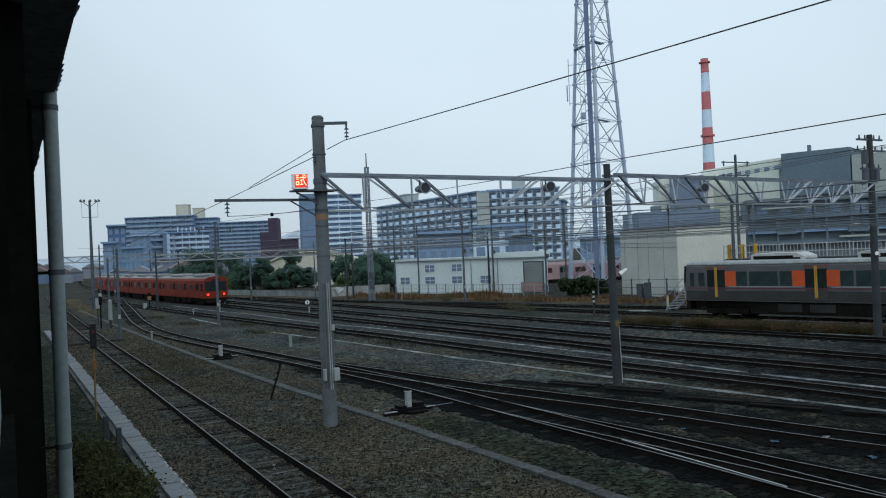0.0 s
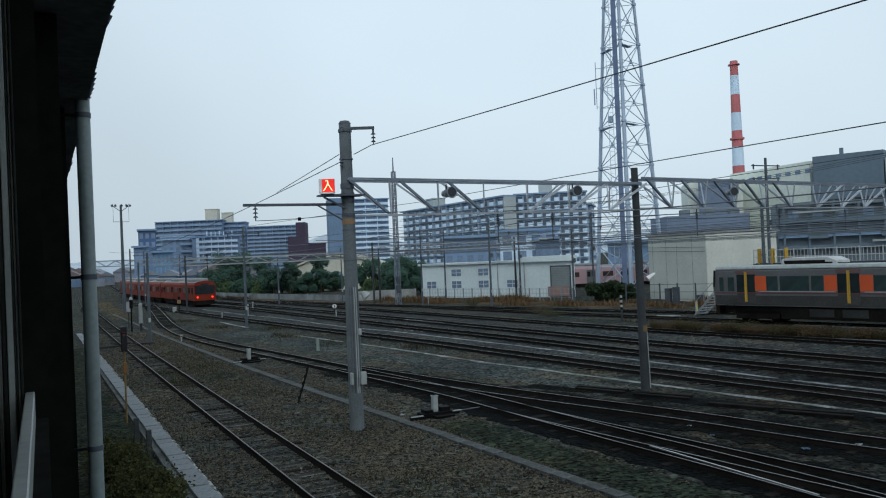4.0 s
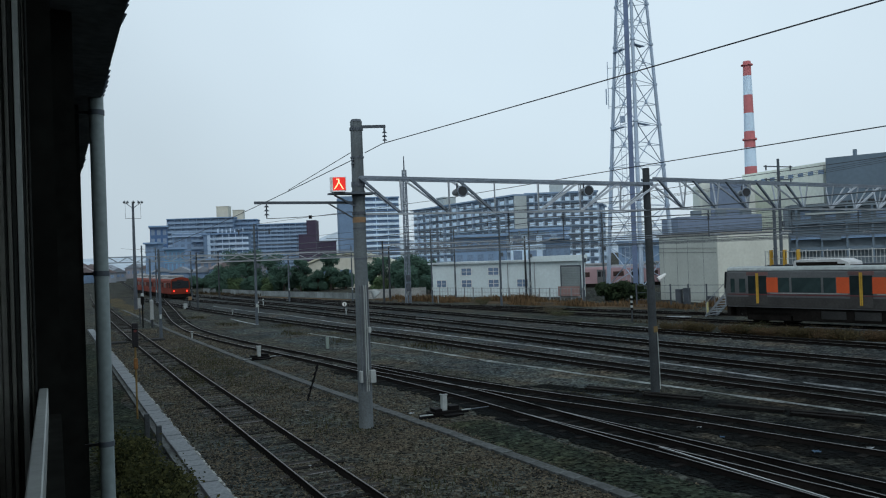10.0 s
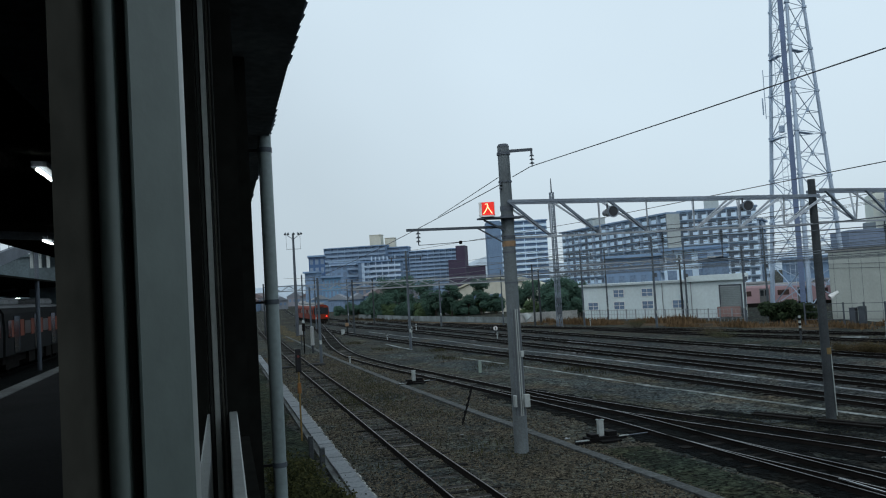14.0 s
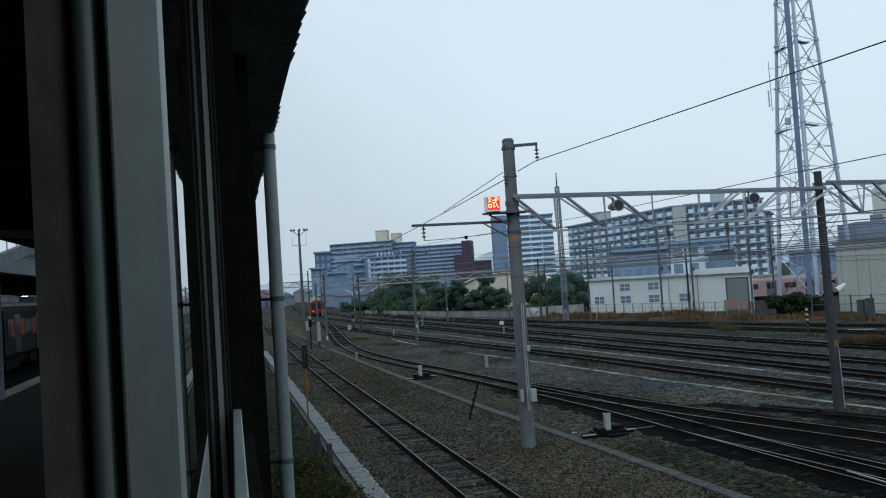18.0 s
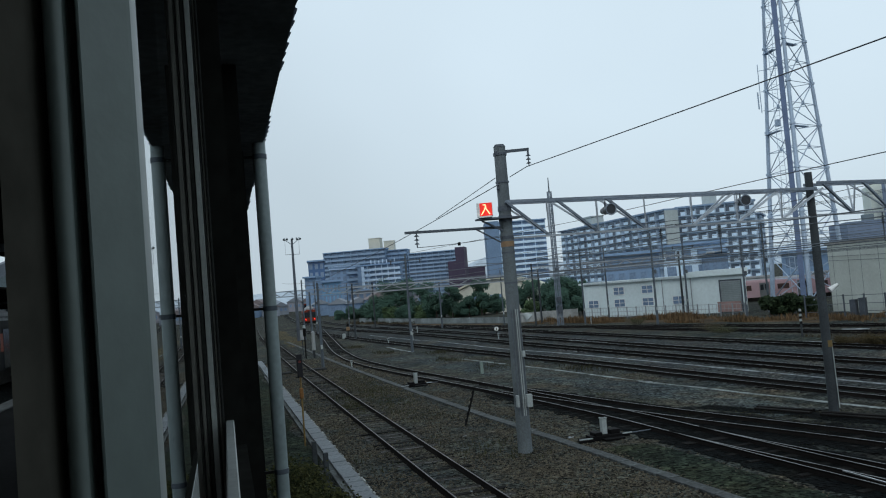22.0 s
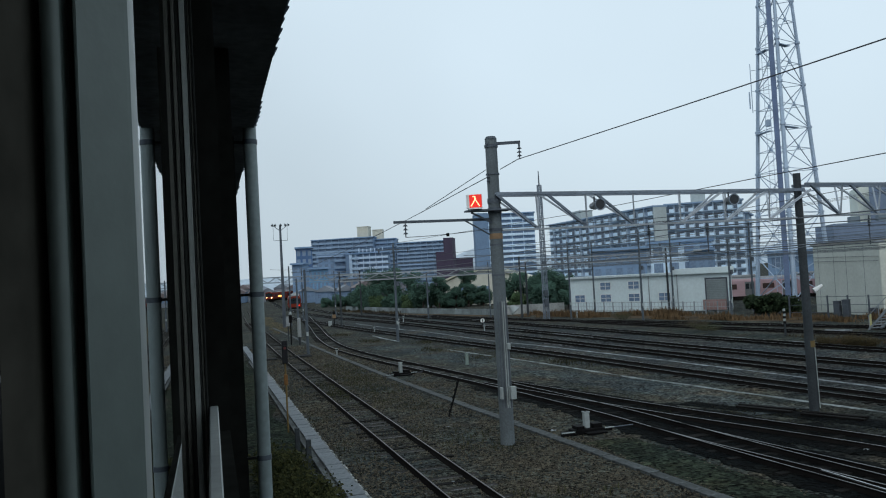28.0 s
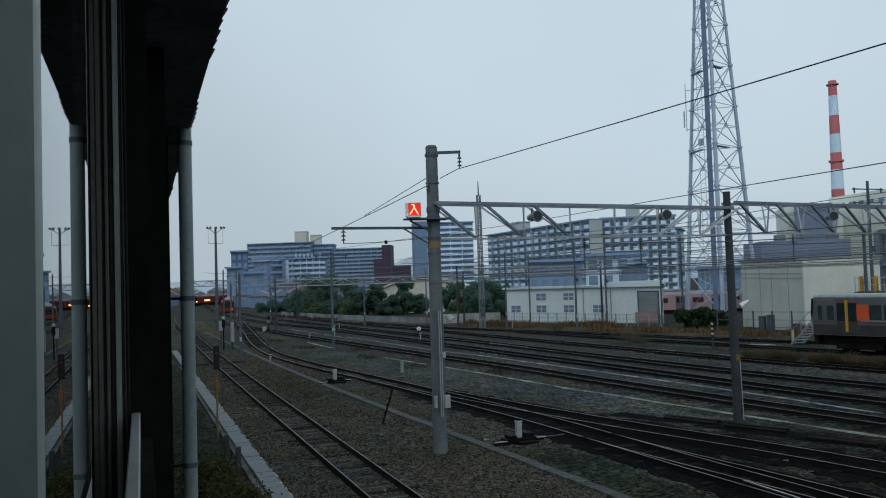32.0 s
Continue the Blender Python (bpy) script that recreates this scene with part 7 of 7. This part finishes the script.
# ---- trees, bushes, weeds ----
def tree(x, y, h, spread, seed, label, leaves=None):
    r = random.Random(seed)
    t = thing("tree", pose(x, y, GZ), label, "tree", "yard trees")
    bm = B()
    rod(bm, (0, 0, 0), (0.1, 0, h * 0.45), 0.16, 8, 0.1)
    tips = []
    for k in range(15):
        a = r.uniform(0, 6.28)
        up = r.uniform(0.2, 0.93)
        p = Vector((0.1, 0, h * min(0.45, up * 0.8)))
        q = Vector((math.cos(a) * spread * r.uniform(0.3, 0.8), math.sin(a) * spread * r.uniform(0.3, 0.8), h * up))
        rod(bm, p, q, 0.07, 6, 0.03)
        tips.append(q)
    part("trunk", bm, BARK, t)
    vs, fs = [], []
    for q in tips + [Vector((0, 0, h * 0.8))]:
        rr = spread * r.uniform(0.2, 0.56)
        for k in range(int(1300 * rr / spread) + 120):
            d = Vector((r.gauss(0, 1), r.gauss(0, 1), r.gauss(0, 0.8))).normalized() * rr * r.uniform(0.35, 1.08)
            c = q + d
            if c.z < 0.1:
                continue
            s = r.uniform(0.06, 0.17)
            u = Vector((r.gauss(0, 1), r.gauss(0, 1), r.gauss(0, 1))).normalized()
            w = u.orthogonal().normalized() * s * 0.7
            u *= s
            i = len(vs)
            vs += [tuple(c - u), tuple(c + w), tuple(c + u), tuple(c - w)]
            fs.append((i, i + 1, i + 2, i + 3))
    me = bpy.data.meshes.new("crown")
    me.from_pydata(vs, [], fs)
    me.materials.append(leaves or LEAF)
    o = new("crown", me)
    o.parent = t


tr = random.Random(21)
for i, (x, y, h, s) in enumerate(((25.5, 131, 4.2, 2.4), (28.5, 130, 6.9, 2.8), (31.5, 127, 6.0, 2.7), (34.3, 119, 5.6, 1.9), (38.3, 117, 5.9, 1.5), (36.3, 117, 3.0, 1.6), (40.6, 117, 3.2, 1.5), (45.2, 115, 6.0, 2.5), (48.2, 112.5, 5.6, 2.6),
                                  (50.5, 111, 5.0, 2.4), (30, 133, 7.3, 2.3), (26.8, 127.5, 4.2, 2.0), (32.4, 121.5, 4.4, 1.9), (47.0, 109.5, 4.4, 1.9), (25.5, 137, 3.2, 2.0), (45.5, 104.5, 3.6, 1.6), (52.7, 69.5, 1.6, 1.1), (53.5, 68.0, 1.8, 1.2), (54.2, 66.5, 1.6, 1.1), (23.3, 161, 1.7, 1.3), (24.9, 160, 2.2, 1.5), (26.6, 158, 1.9, 1.6), (28.2, 156, 2.5, 1.6))):
    if y > 116:
        x, y, h, s = x * 1.18, y * 1.18, h * 1.1, s * 1.16
    tree(x, y, h, s, 50 + i, "leafy dark green tree behind the yard fence" if y > 70 else "low dark evergreen shrub at the tower foot", LEAF if y > 70 else LEAF_DARK)

LEAF_LIGHT = leafy("young_shrub_leaves", (0.058, 0.095, 0.052), (0.100, 0.155, 0.078))
for k in range(12):
    tree(29.2 + 1.72 * k + tr.uniform(-0.4, 0.4), 150.5 - 1.1 * k, tr.uniform(2.1, 3.1), tr.uniform(1.3, 1.8), 90 + k, "low green shrub behind the yard fence", LEAF_LIGHT if k % 3 == 1 else LEAF)
for k, (x, y) in enumerate(((44.6, 112.5), (47.2, 107.5), (49.8, 106.5))):
    tree(x, y, 2.2, 1.4, 120 + k, "low green shrub behind the yard fence", LEAF if k else LEAF_LIGHT)


def bush(x, y, z, w, d, h, seed, material, label, n=2600):
    r = random.Random(seed)
    t = thing("bush", pose(x, y, z), label, "bush", "bushes")
    bm = B()
    ends = []
    for k in range(26):
        a = r.uniform(0, 6.28)
        q = Vector((math.cos(a) * w * 0.5 * r.uniform(0.2, 1), math.sin(a) * d * 0.5 * r.uniform(0.2, 1), h * r.uniform(0.5, 1.05)))
        rod(bm, (q.x * 0.25, q.y * 0.25, 0), q, 0.014, 5, 0.005)
        ends.append(q)
    part("stem", bm, BARK, t)
    vs, fs = [], []
    for k in range(n):
        q = ends[r.randrange(len(ends))]
        c = q * r.uniform(0.35, 1.06) + Vector((r.gauss(0, 0.16), r.gauss(0, 0.2), r.gauss(0, 0.09)))
        s = r.uniform(0.022, 0.06)
        u = Vector((r.gauss(0, 1), r.gauss(0, 1), r.gauss(0, 0.7))).normalized()
        w_ = u.orthogonal().normalized() * s * 0.55
        u *= s
        i = len(vs)
        vs += [tuple(c - u), tuple(c + w_), tuple(c + u), tuple(c - w_)]
        fs.append((i, i + 1, i + 2, i + 3))
    me = bpy.data.meshes.new("leaves")
    me.from_pydata(vs, [], fs)
    me.materials.append(material)
    o = new("leaves", me)
    o.parent = t


bush(1.95, 18.2, GZ, 1.35, 4.8, 0.95, 1, BUSH, "tangled dark bush with brown and green leaves", 12000)
bush(2.3, 12.2, GZ, 1.5, 3.6, 0.7, 4, BUSH, "low mossy green weeds beside the trough", 8000)
bush(2.35, 16.0, GZ, 1.1, 3.0, 0.5, 5, BUSH, "low mossy green weeds beside the trough", 6000)
bush(1.75, 22.2, GZ, 1.3, 3.6, 0.85, 2, BUSH, "low green weeds and bush beside the trough", 8000)
bush(1.6, 14.0, GZ, 1.3, 3.6, 1.0, 3, BUSH, "dark bush below the platform wall", 8000)
for i, (x, y, z) in enumerate(((41.0, 75, 0.7), (39.5, 60, 0.6), (36.6, 41, 0.5), (37.8, 36, 0.6), (39.2, 30.5, 0.6), (40.2, 27, 0.6), (38.0, 56, 0.5))):
    bush(x, y, GZ, 3.2, 4.5, z, 30 + i, WEED_DRY if i % 3 else WEED_GREEN, "low brown dry weeds beside the tracks", 1100)

wb = random.Random(21)
WEED_OLIVE = leafy("olive_brown_weeds", (0.018, 0.016, 0.008), (0.070, 0.054, 0.026))
WEED_RUSSET = leafy("russet_weeds", (0.026, 0.018, 0.010), (0.095, 0.062, 0.034))
for i in range(20):
    u = i / 19 + wb.uniform(-0.02, 0.02)
    x, y = 35.6 + 4.6 * u + wb.uniform(-0.25, 0.55), 40.5 - 17.5 * u
    bush(x, y, GZ, wb.uniform(0.9, 1.5), wb.uniform(1.3, 2.4), wb.uniform(0.32, 0.6), 60 + i, (WEED_OLIVE, WEED_RUSSET, WEED_OLIVE)[i % 3], "lumpy olive-brown weed clump beside the track", 2600)
for x, y, turn, s in ((43.0, 34.8, 13, 1.3), (43.6, 32.0, 12, 1.5), (44.2, 29.0, 12, 1.2), (40.9, 39.8, 14, 0.7), (41.4, 46.0, 8, 1.2), (43.2, 48.0, 30, 0.9)):
    bm = B()
    box(bm, -0.2, 0.2, -s, s, 0, 0.07)
    solo("concrete_slab", bm, TROUGH_PALE, "weathered pale concrete slab lying beside the track", "slab", "trackside slabs", bevel=0.015).matrix_basis = pose(x, y, GZ, 0, 0, turn)
wr = random.Random(5)
DRY_GROUND = mat("dry_grass_ground", (0.068, 0.054, 0.038), 0.95, 0, 0.3, 0.35, 5, 0.6, tint=(0.115, 0.083, 0.054), depth=0.06, spec=0.03)
GREEN_GROUND = ground_mat("mossy_ballast", 1.4, cool=(1.0, 1.0, 1.14))
PLAIN_GROUND = ground_mat("weedy_ballast", 0.9)


def patch(name, line, half, material, label):
    """A strip of rough grown ground with an uneven edge, a little above the ballast."""
    bm = B()
    rows_ = []
    for k, p in enumerate(spline(line, 1.0)):
        a = half * (0.8 + 0.5 * noise.noise((k * 0.31, 1.7, half)))
        b = half * (0.8 + 0.5 * noise.noise((k * 0.27, 9.1, half)))
        rows_.append([bm.verts.new((p.x - a, p.y, GZ + 0.006)), bm.verts.new((p.x, p.y, GZ + 0.05)), bm.verts.new((p.x + b, p.y, GZ + 0.006))])
    for r0, r1 in zip(rows_, rows_[1:]):
        for k in range(2):
            bm.faces.new((r0[k], r0[k + 1], r1[k + 1], r1[k]))
    return solo(name, bm, material, label, "grass", kind="structure")


patch("dry_grass", [(50, 56), (49, 62), (47.6, 68), (45.5, 78), (42.8, 90), (40, 102)], 3.4, DRY_GROUND, "ochre dry grass strip before the shed")
patch("dry_grass_2", [(39.6, 26), (38.6, 34), (37.6, 42), (37.2, 50), (36.6, 60)], 1.3, PLAIN_GROUND, "brown weedy ballast between two tracks")
patch("mossy_strip", [(19.4, 24), (18.4, 32), (17.0, 42), (15.8, 54), (14.2, 66)], 1.7, GREEN_GROUND, "mossy grey-green ground between the tracks")
patch("dry_grass_3", [(25.4, 160), (29.6, 128), (35.9, 101)], 1.0, DRY_GROUND, "ochre dry grass strip along the fence")
# One dark colour for the mossy verge and the wall's shade.
MOSS_AND_SHADE = ground_mat("dark_moss_and_shade", 0.62, cool=(0.9, 1.02, 0.82))
patch("mossy_verge", [(12.6, 8), (12.2, 12), (11.95, 16), (11.8, 20), (11.7, 23)], 1.0, MOSS_AND_SHADE, "dark mossy verge beside the oily siding")
# Shade beside the platform wall, laid on the ground as a dark strip.
patch("mossy_bank", [(1.55, 7), (1.6, 20), (1.7, 40), (1.8, 62)], 1.25, MOSS_AND_SHADE, "dark strip for the shade between the platform wall and the trough")
patch("sooty_strip", [(17.6, 27.5), (18.7, 24.6), (19.8, 21.5), (20.9, 18.2), (22.2, 14.8), (23.6, 11)], 0.75, OILY, "black sooty strip along the discarded sleepers")
patch("ochre_bank", [(9.0, 95), (9.4, 120), (10.4, 150)], 1.3, ground_mat("dry_bank", 1.5, cool=(1.35, 1.0, 0.7)), "ochre dry grass by the mast")
pts = []
for k in range(5200):
    y = wr.uniform(48, 98)
    x = 47.0 - (y - 66) * 0.27 + wr.uniform(-2.2, 4.2)
    n_ = noise.noise((x * 0.45, y * 0.16, 9))
    if n_ > 0.04:
        pts.append((x, y, GZ, wr.uniform(0.3, 0.9) + max(0, n_) * 2.6))
scatter("dry_weeds", pts, 0.36, WEED_OCHRE, "band of orange-brown dry weeds before the shed", "weeds", wr)
pts = [(25.2 + 6.0 * (1 - u) + wr.gauss(0, 0.35) - 0.6, 124 + 36 * u, GZ, wr.uniform(0.6, 1.6)) for u in [wr.random() ** 0.7 for k in range(900)] if noise.noise((u * 9, 3, 3)) > -0.15]
scatter("dry_weeds", pts, 0.34, WEED_DRY, "dull brown weeds against the low panel fence", "weeds", wr)
pts = []
for k in range(800):
    y = wr.uniform(22, 48)
    x = 39.9 - (y - 35) * 0.1 + wr.uniform(-1.5, 1.2)
    if noise.noise((x * 0.5, y * 0.3, 5)) > -0.05:
        pts.append((x, y, GZ, wr.uniform(0.4, 1.2)))
scatter("dry_weeds", pts, 0.2, WEED_DRY, "brown weeds in front of the parked train", "weeds", wr)
pts = []
for k in range(2600):
    y = 12 + 52 * wr.random() ** 1.4
    x = wr.uniform(6.9, 9.4) if wr.random() < 0.8 else wr.uniform(3.7, 5.0)
    if noise.noise((x * 0.35, y * 0.22, 0)) > 0.02:
        pts.append((x, y, GZ, wr.uniform(0.4, 1.1)))
scatter("grass_tufts", pts, 0.13, WEED_GREEN, "sparse low green weeds in the ballast", "weeds", wr)
pts = [(wr.uniform(15.5, 21.5), wr.uniform(26, 60), GZ, wr.uniform(0.5, 1.2)) for k in range(2200)]
pts = [p for p in pts if noise.noise((p[0] * 0.3, p[1] * 0.15, 2)) > 0.08]
scatter("grass_tufts", pts, 0.1, WEED_GREEN, "patchy weeds between the sidings and running tracks", "weeds", wr)

pts = [(18.0 + wr.gauss(0, 1.1), 24.6 + wr.gauss(0, 2.2), GZ, wr.uniform(0.5, 1.2)) for k in range(900)]
scatter("moss_tufts", pts, 0.05, leafy("yellow_moss", (0.035, 0.036, 0.016), (0.10, 0.092, 0.045)), "yellowish moss and low weeds near the dark pole", "weeds", wr)
pts = [(5.9 + wr.uniform(-0.5, 0.5), 40 + wr.gauss(0, 2.6), GZ, wr.uniform(0.4, 1.0)) for k in range(420)]
pts += [(8.0 + wr.gauss(0, 0.7), 46 + wr.gauss(0, 4), GZ, wr.uniform(0.4, 1.0)) for k in range(700)]
scatter("grass_tufts", pts, 0.14, WEED_GREEN, "green weeds growing along the rusty siding", "weeds", wr)
pts = [(x + wr.gauss(0, 0.5), y + wr.gauss(0, 1.2), GZ, wr.uniform(0.6, 1.5)) for x, y in ((15.8, 58), (14.2, 72), (17.5, 66), (13.4, 84), (20.2, 44), (16.4, 50)) for k in range(130)]
scatter("grass_tufts", pts, 0.14, leafy("dull_weeds", (0.018, 0.020, 0.011), (0.060, 0.056, 0.032)), "dull brown weed clumps between the tracks", "weeds", wr)

# loose ballast stones near the window
vs, fs = [], []
sr = random.Random(8)
for k in range(88000):
    y = 11 + 62 * sr.random() ** 2.3
    x = sr.uniform(3.6, 13.6)
    if x > 12.9 - 0.06 * max(0, y - 27):
        continue
    if x > 11.6 + 1.2 * noise.noise((x, y * 0.4, 3)) and sr.random() < (x - 11.0) * 0.4 + (y - 30) * 0.02:
        continue
    if noise.noise((x * 0.45, y * 0.3, 8)) < -0.12 and sr.random() < 0.7:
        continue
    if x > 11.2 - 0.4 * noise.noise((x * 0.7, y * 0.6, 2)) and y < 22 and sr.random() < 0.75:
        continue
    if abs(x - 5.305) < 0.07 or abs(x - 6.435) < 0.07:
        continue
    if 5.3 < x < 6.44 and sr.random() < 0.55:
        continue
    s = sr.uniform(0.014, 0.034) * (1.0 + 0.012 * y)
    i = len(vs)
    z = GZ + s * 0.2
    a = sr.uniform(0, 6.28)
    for j in range(4):
        b_ = a + j * 1.57 + sr.uniform(-0.3, 0.3)
        rr = s * sr.uniform(0.7, 1.25)
        vs.append((x + rr * math.cos(b_), y + rr * math.sin(b_), z))
    vs.append((x + sr.uniform(-0.3, 0.3) * s, y + sr.uniform(-0.3, 0.3) * s, z + s * sr.uniform(0.5, 1.0)))
    fs += [(i, i + 1, i + 4), (i + 1, i + 2, i + 4), (i + 2, i + 3, i + 4), (i + 3, i, i + 4)]
me = bpy.data.meshes.new("stones")
me.from_pydata(vs, [], fs)
me.materials.append(GRAVEL)
tagged(new("ballast_stones", me), "loose brown and grey ballast stones", "gravel", kind="stuff")


# ---- what moves ----
def stroke(x, z, turn):
    return pose(x, -0.02, z, 0, -turn, 0)


ENTER = [(-0.02, 0.16, 0), (0.02, 0.125, -70), (0.01, 0.07, 75), (-0.01, 0.02, 68), (-0.045, -0.05, 60), (-0.085, -0.11, 55), (-0.11, -0.15, 52), (0.035, 0.03, -60), (0.07, -0.03, -58), (0.11, -0.09, -55), (0.14, -0.15, -52),
         (0.02, 0.05, -68), (0.09, -0.06, -56), (-0.06, -0.08, 58), (0.0, 0.03, 72), (0.055, 0.0, -60), (0.02, 0.09, -75)]
TEST = [(-0.09, 0.19, 0), (-0.09, 0.125, 0), (-0.09, 0.06, 0), (-0.135, -0.085, 90), (-0.045, -0.085, 90), (-0.09, -0.035, 0), (-0.09, -0.14, 0),
        (0.045, 0.105, 0), (0.15, 0.105, 0), (0.108, 0.16, -89), (0.116, 0.06, -83), (0.14, -0.035, -70), (0.185, -0.125, -56), (0.185, 0.175, -40), (0.045, 0.02, 0), (0.05, -0.055, 90), (0.055, -0.13, 8)]


def curve_slope(y):
    """Sideways metres for each metre ahead along the leaving track."""
    rows = ((90, -0.105), (130, -0.07), (150, -0.045), (165, -0.015), (177, 0.05), (190, 0.095), (205, 0.11), (225, 0.12), (260, 0.12), (300, 0.12))
    for (a, u), (b, v) in zip(rows, rows[1:]):
        if y <= b:
            return u + (v - u) * (y - a) / (b - a)
    return 0.12


def dip(y):
    """Height of the leaving track, which falls away a little."""
    return -0.0024 * y - 0.006 * max(0.0, y - 145)


def motions():
    times = [(0.0, TEST), (0.7, TEST), (0.8, ENTER)]
    for k in range(1, 6):
        times += [(6 * k - 0.3, ENTER), (6 * k - 0.2, TEST), (6 * k + 0.7, TEST), (6 * k + 0.8, ENTER)]
    times.append((32.0, ENTER))
    for i, ob in enumerate(led_bars):
        walk(ob, [(t, stroke(*g[i])) for t, g in times])
    rows = ((0, 22.9, 99, 3.4), (1, 22.1, 102, 3.1), (2, 21.4, 104.5, 2.8), (3, 20.9, 107.5, 2.5), (4.5, 20.3, 113, 2.0), (6, 20.05, 119, 1.6), (8, 19.5, 126.5, 1.0), (10, 19.15, 133.5, 0.6), (12, 18.8, 141, 0.2),
            (14.5, 18.4, 152.5, -0.6), (17, 18.7, 166.5, -4.6), (18.5, 19.1, 172.5, -5.9), (20, 19.5, 178.5, -6.5), (22, 20.0, 184, -6.9), (25, 20.4, 189.5, -7.2), (32, 20.8, 196.5, -7.4))
    walk(red, [(t, pose(x, y, dip(y), 0, 0, a)) for t, x, y, a in rows])
    # the cars ahead follow the track round its curve
    first = pose(-0.458, 10, 0, 0, 0, 2.42)
    for i in (1, 2, 3):
        keys = []
        for t, x, y, a in rows:
            root = pose(x, y, dip(y), 0, 0, a)
            p = (root @ first).translation
            px_, py_ = p.x, p.y
            for k in range(20 * i):
                px_ += curve_slope(py_ + 0.5)
                py_ += 1.0
            keys.append((t, root.inverted() @ pose(px_, py_, p.z, 0, 0, -math.degrees(math.atan(curve_slope(py_))))))
        walk(RED_CARS[i], keys)
    rows = ((0, 46, 410), (20, 38.5, 362), (25, 31, 326), (26.5, 26.6, 314), (28, 23.3, 306), (29, 22.2, 303), (30, 21.1, 301), (32, 19.9, 296))
    walk(red2, [(t, pose(x, y, 0, 0, 0, -25)) for t, x, y in rows])
    rows = ((0, -45), (10, -43), (13, -38), (17, -24), (20, 0), (22, 22), (24, 50), (26, 80), (28, 113), (32, 185))
    walk(inside, [(t, pose(-11.5, y, 1.95)) for t, y in rows])


motions()
